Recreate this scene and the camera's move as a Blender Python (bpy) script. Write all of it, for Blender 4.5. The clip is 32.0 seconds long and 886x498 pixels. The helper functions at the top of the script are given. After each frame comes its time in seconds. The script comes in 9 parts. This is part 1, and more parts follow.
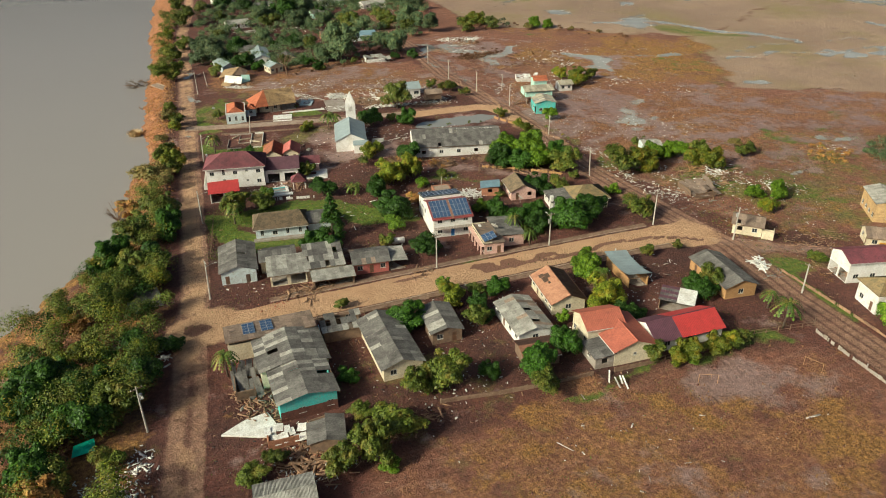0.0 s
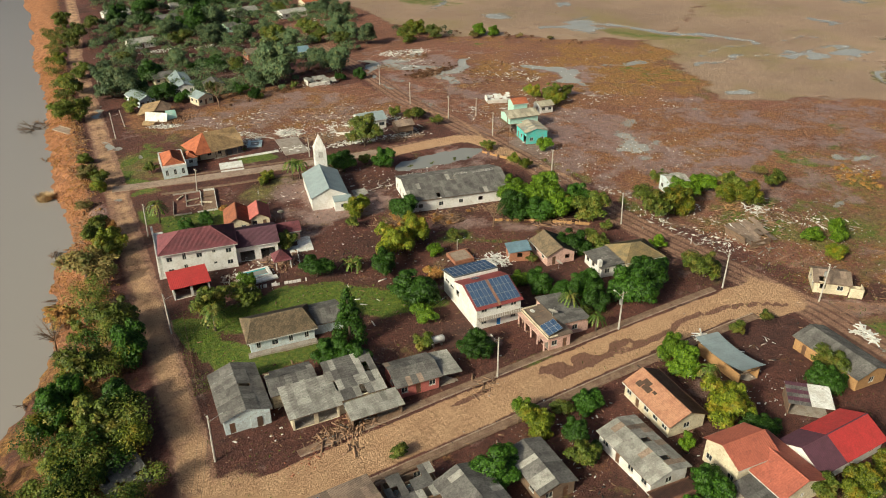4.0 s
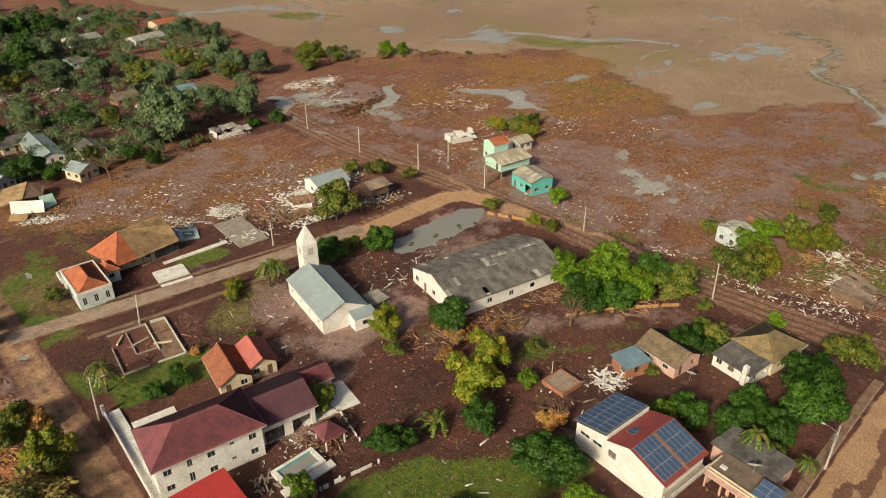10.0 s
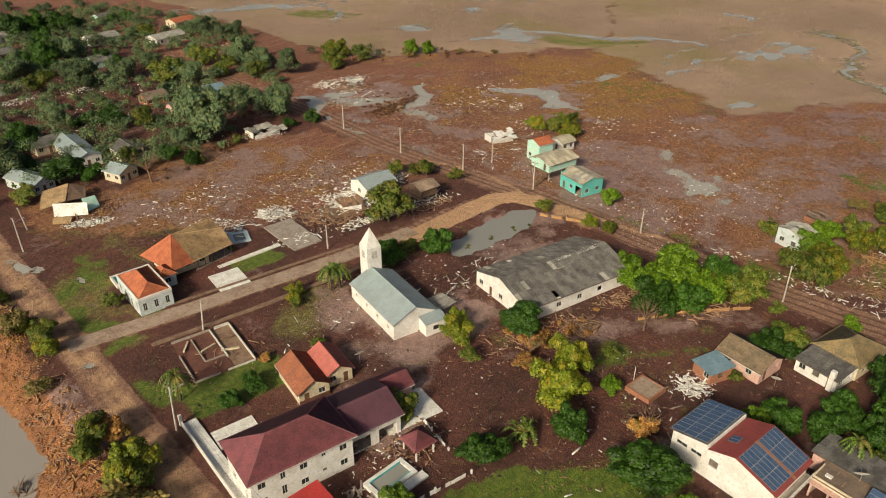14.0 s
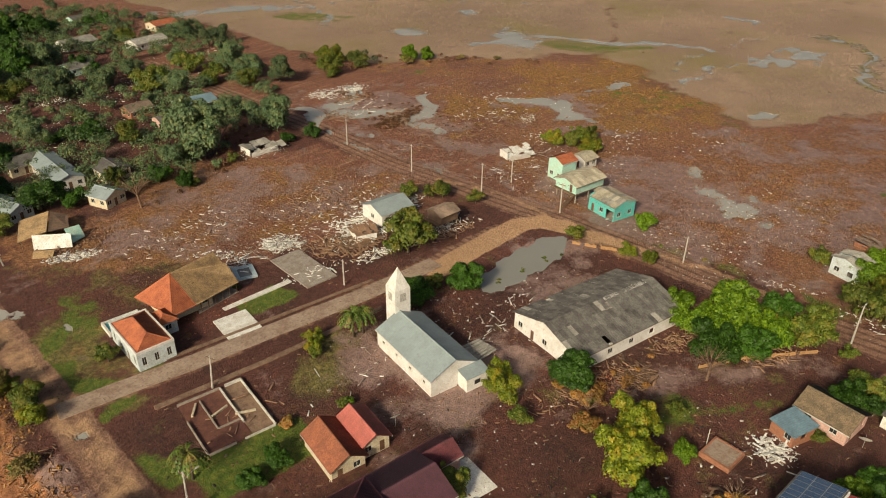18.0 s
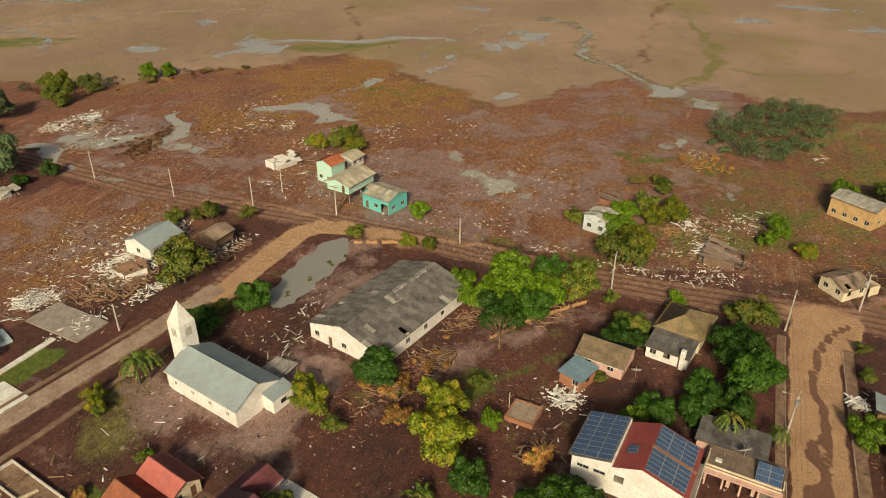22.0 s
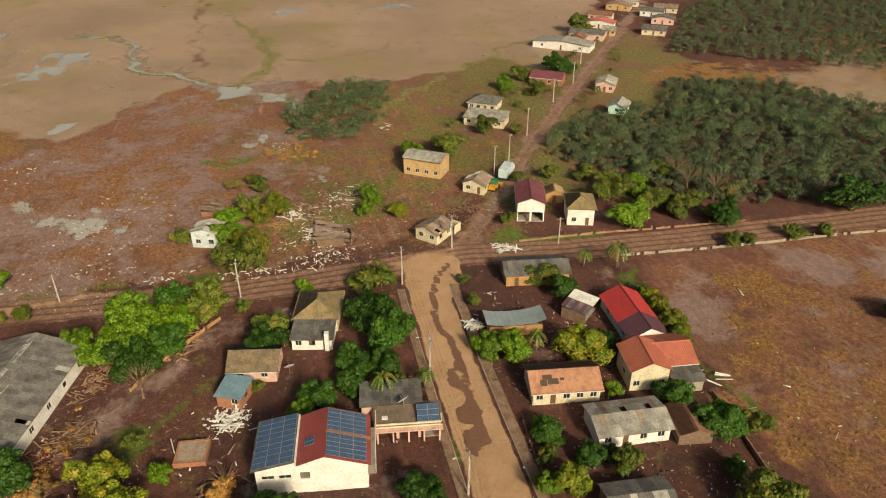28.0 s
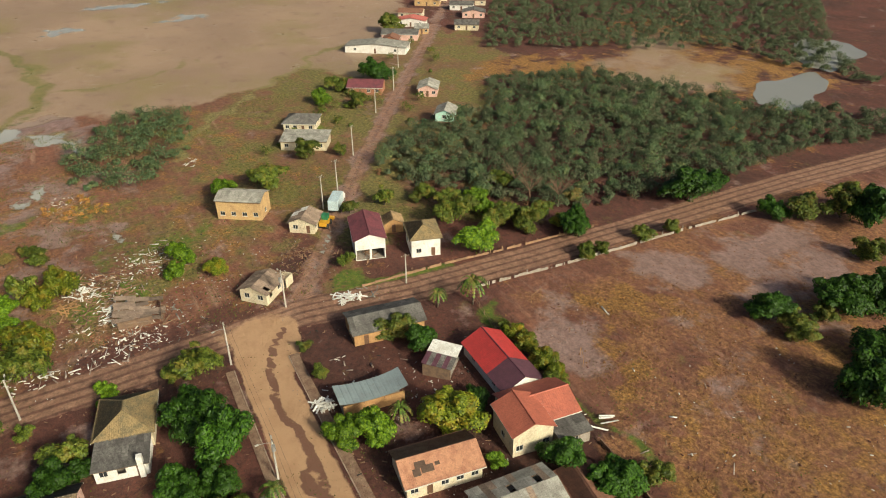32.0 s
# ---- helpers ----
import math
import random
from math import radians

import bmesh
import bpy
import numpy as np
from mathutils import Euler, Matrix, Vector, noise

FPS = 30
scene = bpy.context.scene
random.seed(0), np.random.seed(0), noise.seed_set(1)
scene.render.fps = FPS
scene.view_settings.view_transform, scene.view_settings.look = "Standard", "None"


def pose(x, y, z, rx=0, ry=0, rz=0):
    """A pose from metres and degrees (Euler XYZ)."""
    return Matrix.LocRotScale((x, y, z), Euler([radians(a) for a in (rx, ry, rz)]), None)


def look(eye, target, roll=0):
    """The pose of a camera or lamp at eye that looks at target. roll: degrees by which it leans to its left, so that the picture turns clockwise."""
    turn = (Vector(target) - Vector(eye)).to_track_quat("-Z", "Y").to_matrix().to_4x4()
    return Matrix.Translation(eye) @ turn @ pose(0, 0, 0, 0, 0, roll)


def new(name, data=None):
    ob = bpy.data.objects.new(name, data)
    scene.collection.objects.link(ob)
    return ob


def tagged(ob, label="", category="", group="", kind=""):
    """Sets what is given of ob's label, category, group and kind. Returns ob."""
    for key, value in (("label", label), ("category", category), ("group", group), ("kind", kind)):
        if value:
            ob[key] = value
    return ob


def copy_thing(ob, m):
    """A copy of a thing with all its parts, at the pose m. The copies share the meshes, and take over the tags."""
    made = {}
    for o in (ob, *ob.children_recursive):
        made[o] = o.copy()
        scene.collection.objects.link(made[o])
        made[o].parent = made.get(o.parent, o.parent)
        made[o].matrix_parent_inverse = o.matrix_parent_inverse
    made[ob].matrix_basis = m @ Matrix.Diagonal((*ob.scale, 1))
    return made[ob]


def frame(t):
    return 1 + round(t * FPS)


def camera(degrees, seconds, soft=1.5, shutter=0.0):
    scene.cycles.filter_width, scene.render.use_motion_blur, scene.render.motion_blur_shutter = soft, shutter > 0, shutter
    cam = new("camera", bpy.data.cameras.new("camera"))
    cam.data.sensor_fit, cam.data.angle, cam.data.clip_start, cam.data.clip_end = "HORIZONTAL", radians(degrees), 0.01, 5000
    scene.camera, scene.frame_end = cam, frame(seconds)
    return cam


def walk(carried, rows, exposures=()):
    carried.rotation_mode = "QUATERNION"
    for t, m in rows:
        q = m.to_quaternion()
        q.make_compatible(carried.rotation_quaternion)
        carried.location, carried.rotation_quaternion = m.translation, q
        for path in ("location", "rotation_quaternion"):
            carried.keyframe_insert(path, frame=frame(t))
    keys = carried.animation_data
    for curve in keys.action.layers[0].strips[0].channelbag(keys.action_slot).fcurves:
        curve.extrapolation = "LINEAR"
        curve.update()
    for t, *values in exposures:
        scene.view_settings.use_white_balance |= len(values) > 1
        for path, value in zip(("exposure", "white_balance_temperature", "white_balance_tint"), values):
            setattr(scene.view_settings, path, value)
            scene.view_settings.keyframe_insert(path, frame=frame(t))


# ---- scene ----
# ---- camera and its way ----
cam = camera(63.38, 32.0, soft=1.0)


def aim(t, x, y, z, yaw, pitch, roll):
    """A row of the way: seconds, eye, heading to the left of +y, tilt up and roll, in degrees."""
    a, b = radians(yaw), radians(pitch)
    ahead = Vector((-math.sin(a) * math.cos(b), math.cos(a) * math.cos(b), math.sin(b)))
    return t, look((x, y, z), Vector((x, y, z)) + 50 * ahead, roll)


EXPOSURES = ((0, 0.25, 5700, -4), (6, 0.14, 5950, 0), (9, 0.05, 6200, 3), (13, -0.01, 6150, 4), (19, -0.11, 6400, 4), (22, -0.11, 6700, 2), (26, -0.05, 6900, 2), (29, 0.13, 6300, 0), (32, 0.22, 5900, -1))
walk(cam, [
    aim(0.0, 0.00, 0.00, 80.00, -22.99, -28.41, -0.63),
    aim(0.5, -1.42, 6.07, 80.27, -24.79, -28.52, -0.65),
    aim(1.0, -2.64, 11.97, 80.53, -26.36, -28.61, -0.67),
    aim(1.5, -3.75, 18.04, 80.69, -27.84, -28.70, -0.73),
    aim(2.0, -5.31, 24.24, 81.22, -29.40, -28.85, -0.72),
    aim(2.5, -6.07, 30.45, 81.37, -30.22, -28.94, -0.68),
    aim(3.0, -6.85, 36.66, 81.38, -30.91, -28.96, -0.65),
    aim(3.5, -7.51, 42.96, 81.56, -31.58, -29.07, -0.60),
    aim(5.5, -10.92, 67.65, 82.19, -34.22, -29.35, -0.09),
    aim(6.0, -11.44, 73.90, 82.08, -34.75, -29.38, -0.03),
    aim(6.5, -11.84, 80.15, 81.93, -35.31, -29.43, 0.04),
    aim(7.0, -12.26, 86.66, 81.59, -35.90, -29.45, 0.15),
    aim(7.5, -12.79, 92.96, 81.47, -36.61, -29.50, 0.19),
    aim(8.0, -13.18, 98.44, 80.97, -37.50, -29.35, 0.01),
    aim(8.5, -13.24, 104.47, 81.01, -39.99, -29.40, -0.05),
    aim(9.0, -13.34, 110.33, 81.15, -46.13, -29.56, -0.01),
    aim(9.5, -13.55, 115.21, 81.16, -47.75, -29.61, 0.03),
    aim(10.0, -13.63, 117.86, 81.35, -47.70, -29.65, -0.09),
    aim(10.5, -13.64, 120.00, 81.40, -47.80, -29.68, -0.00),
    aim(11.0, -13.44, 120.78, 81.38, -47.79, -29.70, 0.00),
    aim(11.5, -13.76, 121.77, 81.77, -47.91, -29.89, 0.21),
    aim(12.0, -14.52, 122.82, 81.58, -47.94, -29.87, 0.24),
    aim(12.5, -15.89, 124.39, 81.41, -47.92, -29.83, 0.20),
    aim(13.0, -17.60, 126.29, 81.10, -47.87, -29.76, 0.14),
    aim(13.5, -19.67, 128.51, 80.92, -48.31, -29.74, 0.04),
    aim(14.0, -21.54, 130.96, 80.76, -48.47, -29.76, 0.15),
    aim(14.5, -22.37, 133.26, 80.61, -48.52, -29.76, 0.24),
    aim(16.5, -18.54, 146.61, 80.23, -50.11, -29.94, 0.86),
    aim(17.0, -17.13, 148.88, 80.04, -50.02, -29.95, 0.85),
    aim(17.5, -16.33, 150.30, 79.96, -50.00, -29.98, 0.86),
    aim(18.0, -15.98, 150.57, 79.99, -50.77, -29.95, 0.78),
    aim(18.5, -15.77, 150.42, 80.16, -53.86, -29.96, 0.71),
    aim(19.0, -15.54, 150.40, 80.23, -56.81, -29.96, 0.71),
    aim(19.5, -15.44, 150.45, 80.11, -59.34, -29.90, 0.69),
    aim(20.0, -15.33, 150.49, 79.93, -62.66, -29.79, 0.65),
    aim(20.5, -15.26, 150.47, 79.79, -65.26, -29.75, 0.53),
    aim(21.0, -15.27, 150.50, 79.80, -67.06, -29.69, 0.56),
    aim(21.5, -15.69, 150.38, 80.55, -68.70, -29.77, 0.37),
    aim(22.0, -15.67, 150.36, 80.63, -70.40, -29.75, 0.36),
    aim(22.5, -15.79, 150.49, 80.73, -72.79, -29.73, 0.36),
    aim(23.0, -15.83, 150.42, 80.70, -76.26, -29.67, 0.34),
    aim(23.5, -15.95, 150.54, 80.66, -79.66, -29.59, 0.31),
    aim(24.0, -15.86, 150.56, 80.54, -82.47, -29.54, 0.31),
    aim(24.5, -15.74, 150.33, 80.75, -85.30, -29.59, 0.21),
    aim(25.0, -16.16, 150.17, 81.53, -88.56, -29.75, 0.09),
    aim(25.5, -16.14, 150.23, 81.40, -91.64, -29.71, 0.12),
    aim(26.0, -16.05, 150.39, 81.45, -94.94, -29.74, 0.15),
    aim(26.5, -16.22, 150.37, 81.21, -98.04, -29.62, -0.01),
    aim(28.5, -14.99, 150.48, 81.92, -106.40, -29.87, 0.28),
    aim(29.0, -13.46, 150.02, 81.92, -108.11, -29.92, 0.28),
    aim(29.5, -10.94, 148.50, 81.12, -109.87, -29.86, 0.07),
    aim(30.0, -8.37, 147.93, 81.33, -110.95, -29.94, 0.14),
    aim(30.5, -5.37, 146.92, 80.94, -112.13, -29.88, 0.24),
    aim(31.0, -2.18, 146.07, 80.94, -114.18, -29.86, 0.31),
    aim(31.5, 1.52, 144.81, 81.08, -116.38, -29.98, 0.27),
    aim(32.0, 5.53, 142.16, 81.11, -119.33, -30.28, -0.54),
], EXPOSURES)


# ---- daylight: hazy low sun from the river side ----
SUN_ELEVATION, SUN_AZIMUTH = radians(30), radians(192)  # azimuth counted from +x towards +y
world = bpy.data.worlds.new("sky")
scene.world = world
world.use_nodes = True
sky = world.node_tree.nodes.new("ShaderNodeTexSky")
sky.sky_type, sky.sun_disc = "NISHITA", False
sky.sun_elevation, sky.sun_rotation = SUN_ELEVATION, radians(90) - SUN_AZIMUTH
sky.air_density, sky.dust_density, sky.ozone_density = 0.6, 9.0, 0.4
backing = world.node_tree.nodes["Background"]
backing.inputs["Strength"].default_value = 0.076
world.node_tree.links.new(sky.outputs["Color"], backing.inputs["Color"])

sun = new("sun", bpy.data.lights.new("sun", "SUN"))
sun.data.energy, sun.data.angle, sun.data.color = 4.1, radians(8.0), (1.0, 0.82, 0.57)
toward_sun = Vector((math.cos(SUN_AZIMUTH) * math.cos(SUN_ELEVATION), math.sin(SUN_AZIMUTH) * math.cos(SUN_ELEVATION), math.sin(SUN_ELEVATION)))
sun.matrix_world = look(toward_sun * 300, (0, 0, 0))


# ---- materials ----
def nodes_of(name):
    m = bpy.data.materials.new(name)
    m.use_nodes = True
    return m, m.node_tree, m.node_tree.nodes["Principled BSDF"]


def noise_node(tree, scale, detail=5.0, rough=0.6, vector=None):
    n = tree.nodes.new("ShaderNodeTexNoise")
    n.inputs["Scale"].default_value, n.inputs["Detail"].default_value, n.inputs["Roughness"].default_value = scale, detail, rough
    if vector is not None:
        tree.links.new(vector, n.inputs["Vector"])
    return n.outputs["Fac"]


def ramp(tree, value, low, high):
    n = tree.nodes.new("ShaderNodeMapRange")
    n.inputs["From Min"].default_value, n.inputs["From Max"].default_value = low, high
    tree.links.new(value, n.inputs["Value"])
    return n.outputs["Result"]


def mixed(tree, fac, a, b):
    n = tree.nodes.new("ShaderNodeMix")
    n.data_type = "RGBA"
    for sock, v in ((n.inputs[0], fac), (n.inputs[6], a), (n.inputs[7], b)):
        if isinstance(v, (tuple, float, int)):
            sock.default_value = (*v, 1) if isinstance(v, tuple) else v
        else:
            tree.links.new(v, sock)
    return n.outputs[2]


def bumped(tree, bsdf, height, strength, distance):
    b = tree.nodes.new("ShaderNodeBump")
    b.inputs["Strength"].default_value, b.inputs["Distance"].default_value = strength, distance
    tree.links.new(height, b.inputs["Height"])
    tree.links.new(b.outputs["Normal"], bsdf.inputs["Normal"])


def where(tree):
    return tree.nodes.new("ShaderNodeNewGeometry").outputs["Position"]


def surface(name, base, worn, stain=None, scale=1.2, rough=0.8, bump=0.3, metal=0.0, spread=0.0, wear=(0.42, 0.62), fine=14.0, grain=0.3):
    """A worn surface: two colours at a large scale, stains at a smaller one, fine relief, and some spread from piece to piece."""
    m, tree, bsdf = nodes_of(name)
    at = where(tree)
    colour = mixed(tree, ramp(tree, noise_node(tree, scale, vector=at), *wear), base, worn)
    if stain:
        colour = mixed(tree, ramp(tree, noise_node(tree, scale * 4.3, 8, 0.7, at), 0.55, 0.72), colour, stain)
    hsv = tree.nodes.new("ShaderNodeHueSaturation")
    tree.links.new(colour, hsv.inputs["Color"])
    speck = tree.nodes.new("ShaderNodeMapRange")
    speck.inputs["From Min"].default_value, speck.inputs["From Max"].default_value = 0.3, 0.7
    speck.inputs["To Min"].default_value, speck.inputs["To Max"].default_value = 1 - grain, 1 + grain
    tree.links.new(noise_node(tree, scale * 7 if scale < 1 else 6.0, 7, 0.75, at), speck.inputs["Value"])
    tree.links.new(speck.outputs["Result"], hsv.inputs["Value"])
    colour = hsv.outputs["Color"]
    if spread:
        info = tree.nodes.new("ShaderNodeObjectInfo")
        hsv = tree.nodes.new("ShaderNodeHueSaturation")
        tree.links.new(colour, hsv.inputs["Color"])
        n = tree.nodes.new("ShaderNodeMapRange")
        n.inputs["To Min"].default_value, n.inputs["To Max"].default_value = 1 - spread, 1 + spread
        tree.links.new(info.outputs["Random"], n.inputs["Value"])
        tree.links.new(n.outputs["Result"], hsv.inputs["Value"])
        colour = hsv.outputs["Color"]
    tree.links.new(colour, bsdf.inputs["Base Color"])
    bsdf.inputs["Roughness"].default_value, bsdf.inputs["Metallic"].default_value = rough, metal
    if bump:
        bumped(tree, bsdf, noise_node(tree, fine, 6, 0.7, at), bump, 0.03)
    return m


def leafy(name, dark, light, yellow=None, rough=0.55):
    """Foliage: each leaf clump has its own shade, each tree its own tone."""
    m, tree, bsdf = nodes_of(name)
    geo = tree.nodes.new("ShaderNodeNewGeometry")
    colour = mixed(tree, geo.outputs["Random Per Island"], dark, light)
    if yellow:
        colour = mixed(tree, ramp(tree, noise_node(tree, 0.5, 3, 0.6, geo.outputs["Position"]), 0.5, 0.68), colour, yellow)
    info = tree.nodes.new("ShaderNodeObjectInfo")
    hsv = tree.nodes.new("ShaderNodeHueSaturation")
    n = tree.nodes.new("ShaderNodeMapRange")
    n.inputs["To Min"].default_value, n.inputs["To Max"].default_value = 0.7, 1.3
    tree.links.new(info.outputs["Random"], n.inputs["Value"])
    tree.links.new(n.outputs["Result"], hsv.inputs["Value"])
    tree.links.new(colour, hsv.inputs["Color"])
    tree.links.new(hsv.outputs["Color"], bsdf.inputs["Base Color"])
    bsdf.inputs["Roughness"].default_value = rough
    bsdf.inputs["Specular IOR Level"].default_value = 0.25
    return m


WHITE = surface("white_render", (0.73, 0.71, 0.68), (0.63, 0.60, 0.55), (0.44, 0.36, 0.29), 0.5, 0.85, 0.2, grain=0.16)
CREAM = surface("cream_render", (0.64, 0.56, 0.40), (0.52, 0.44, 0.31), (0.34, 0.23, 0.14), 0.5, 0.85, 0.2)
OCHRE = surface("ochre_render", (0.52, 0.35, 0.16), (0.42, 0.27, 0.13), (0.26, 0.16, 0.09), 0.6, 0.85, 0.2)
PALE = surface("pale_blue_render", (0.55, 0.62, 0.64), (0.46, 0.50, 0.50), (0.30, 0.26, 0.22), 0.6, 0.85, 0.2)
TEAL = surface("teal_paint", (0.10, 0.50, 0.46), (0.15, 0.44, 0.40), (0.24, 0.24, 0.18), 0.8, 0.7, 0.2)
MINT = surface("mint_paint", (0.42, 0.68, 0.58), (0.46, 0.62, 0.52), (0.40, 0.36, 0.28), 0.8, 0.7, 0.2)
PINK = surface("pink_paint", (0.45, 0.13, 0.11), (0.36, 0.11, 0.09), (0.20, 0.10, 0.08), 0.8, 0.8, 0.2)
ROSE = surface("rose_paint", (0.62, 0.40, 0.34), (0.52, 0.33, 0.27), (0.28, 0.17, 0.12), 0.7, 0.85, 0.2)
BRICK = surface("bare_brick", (0.36, 0.16, 0.09), (0.28, 0.12, 0.07), (0.20, 0.12, 0.08), 2.0, 0.9, 0.5)
WOODWALL = surface("weathered_boards", (0.22, 0.14, 0.09), (0.15, 0.10, 0.07), (0.09, 0.07, 0.05), 1.5, 0.9, 0.4)
TANWOOD = surface("tan_boards", (0.42, 0.24, 0.10), (0.34, 0.19, 0.08), (0.18, 0.11, 0.06), 1.5, 0.85, 0.4)
CONCRETE = surface("old_concrete", (0.34, 0.30, 0.26), (0.26, 0.21, 0.17), (0.17, 0.11, 0.08), 0.7, 0.9, 0.4)
FOOTWAY = surface("muddy_footway", (0.25, 0.165, 0.11), (0.17, 0.10, 0.066), (0.11, 0.06, 0.042), 0.7, 0.9, 0.4, grain=0.4)
SETTS = surface("worn_street_paving", (0.36, 0.270, 0.205), (0.270, 0.185, 0.135), (0.16, 0.092, 0.064), 0.35, 0.85, 0.4, grain=0.35)
KERB = surface("kerb_concrete", (0.38, 0.30, 0.23), (0.30, 0.20, 0.14), (0.22, 0.12, 0.08), 0.8, 0.9, 0.3, spread=0.15)

FIBRE = surface("fibre_cement_sheet", (0.150, 0.140, 0.128), (0.092, 0.084, 0.078), (0.045, 0.041, 0.038), 0.5, 0.9, 0.3, spread=0.28, grain=0.45)
FIBRE_LIGHT = surface("pale_fibre_cement", (0.34, 0.325, 0.285), (0.225, 0.210, 0.184), (0.085, 0.078, 0.068), 0.6, 0.9, 0.3, spread=0.25)
SHEET_TAN = surface("sun_bleached_sheet", (0.40, 0.36, 0.27), (0.30, 0.265, 0.20), (0.16, 0.135, 0.10), 0.6, 0.85, 0.3, spread=0.2)
FIBRE_BROWN = surface("rusty_fibre_cement", (0.26, 0.19, 0.14), (0.18, 0.13, 0.10), (0.10, 0.075, 0.06), 0.6, 0.9, 0.3, spread=0.3)
ZINC = surface("zinc_sheet", (0.29, 0.345, 0.355), (0.25, 0.295, 0.30), (0.22, 0.23, 0.22), 0.4, 0.6, 0.1, grain=0.1)
BLUEZINC = surface("blue_metal_sheet", (0.22, 0.33, 0.39), (0.18, 0.27, 0.32), (0.17, 0.19, 0.19), 0.6, 0.5, 0.1, metal=0.2)
REDSHEET = surface("red_metal_sheet", (0.46, 0.045, 0.042), (0.38, 0.04, 0.036), (0.30, 0.05, 0.04), 0.5, 0.55, 0.15)
WINE = surface("wine_red_sheet", (0.26, 0.055, 0.05), (0.20, 0.045, 0.04), (0.14, 0.05, 0.04), 0.5, 0.6, 0.2)
PURPLE = surface("purple_brown_tile", (0.115, 0.045, 0.065), (0.090, 0.036, 0.052), (0.07, 0.035, 0.04), 0.8, 0.7, 0.3)
PLUM = surface("plum_tile", (0.190, 0.055, 0.066), (0.125, 0.040, 0.050), (0.07, 0.030, 0.034), 0.6, 0.7, 0.3, grain=0.4)
CLAY = surface("orange_clay_tile", (0.42, 0.130, 0.055), (0.30, 0.088, 0.042), (0.15, 0.06, 0.038), 0.7, 0.8, 0.4, grain=0.4)
CLAY_ROSE = surface("faded_red_metal", (0.40, 0.115, 0.070), (0.33, 0.095, 0.060), (0.22, 0.08, 0.055), 0.5, 0.75, 0.3)
CLAY_PALE = surface("pale_clay_tile", (0.36, 0.185, 0.110), (0.26, 0.120, 0.072), (0.15, 0.08, 0.055), 0.8, 0.85, 0.4)
CLAY_OLD = surface("mossy_clay_tile", (0.235, 0.168, 0.080), (0.150, 0.120, 0.065), (0.060, 0.052, 0.036), 0.7, 0.9, 0.6, grain=0.6)
CLAY_MOSS = surface("dark_mossy_tile", (0.180, 0.128, 0.078), (0.105, 0.082, 0.052), (0.045, 0.040, 0.030), 0.8, 0.9, 0.6, grain=0.7)
CLAY_TAN = surface("tan_clay_tile", (0.42, 0.280, 0.140), (0.26, 0.175, 0.095), (0.13, 0.085, 0.052), 0.55, 0.85, 0.4, grain=0.45)
CLAY_WORN = surface("weathered_orange_tile", (0.300, 0.105, 0.052), (0.215, 0.078, 0.044), (0.11, 0.050, 0.034), 0.7, 0.85, 0.5, grain=0.5)
CLAY_BROWN = surface("brown_clay_tile", (0.23, 0.105, 0.065), (0.17, 0.08, 0.052), (0.09, 0.055, 0.04), 1.2, 0.9, 0.5)
TIMBER = surface("roof_timber", (0.20, 0.125, 0.075), (0.14, 0.09, 0.055), None, 2.0, 0.9, 0.3)
POLEGREY = surface("concrete_pole", (0.46, 0.43, 0.38), (0.36, 0.33, 0.29), None, 1.0, 0.9, 0.2)
STEEL = surface("galvanised_steel", (0.45, 0.45, 0.44), (0.36, 0.35, 0.33), None, 2.0, 0.45, 0.0, metal=0.6)
CABLE = surface("black_cable", (0.02, 0.02, 0.02), (0.03, 0.03, 0.03), None, 1.0, 0.6, 0.0)
FRAME = surface("window_frame", (0.62, 0.60, 0.55), (0.45, 0.42, 0.37), None, 2.0, 0.6, 0.0)
DARKFRAME = surface("dark_wood_frame", (0.10, 0.06, 0.04), (0.07, 0.045, 0.03), None, 2.0, 0.6, 0.0)
BLUEDOOR = surface("blue_door", (0.02, 0.16, 0.45), (0.02, 0.13, 0.36), None, 1.0, 0.5, 0.0)
BROWNDOOR = surface("brown_door", (0.16, 0.08, 0.045), (0.11, 0.06, 0.035), None, 1.0, 0.6, 0.1)
MUD = surface("dried_mud", (0.15, 0.060, 0.042), (0.10, 0.040, 0.029), (0.07, 0.030, 0.022), 0.6, 0.85, 0.6)
BARK = surface("bark", (0.13, 0.095, 0.065), (0.085, 0.06, 0.045), None, 3.0, 0.95, 0.5)
DEADBARK = surface("bleached_branches", (0.20, 0.125, 0.080), (0.14, 0.085, 0.055), None, 2.0, 0.95, 0.3)
RUSTYBRUSH = surface("flood_dried_brush", (0.34, 0.17, 0.06), (0.24, 0.11, 0.045), (0.14, 0.075, 0.04), 0.8, 0.95, 0.0)
JUNKWHITE = surface("pale_rubbish", (0.76, 0.75, 0.71), (0.60, 0.57, 0.51), (0.32, 0.24, 0.19), 0.6, 0.8, 0.0)
JUNKGREY = surface("grey_rubbish", (0.40, 0.34, 0.29), (0.24, 0.17, 0.13), (0.14, 0.09, 0.07), 0.9, 0.85, 0.0)
JUNKWOOD = surface("broken_boards", (0.32, 0.19, 0.11), (0.20, 0.12, 0.075), (0.12, 0.07, 0.05), 0.5, 0.9, 0.0)
JUNKRED = surface("broken_tiles", (0.42, 0.15, 0.075), (0.30, 0.11, 0.06), None, 0.7, 0.9, 0.0)
TARP = surface("green_tarpaulin", (0.03, 0.40, 0.28), (0.03, 0.32, 0.22), None, 1.0, 0.5, 0.1)
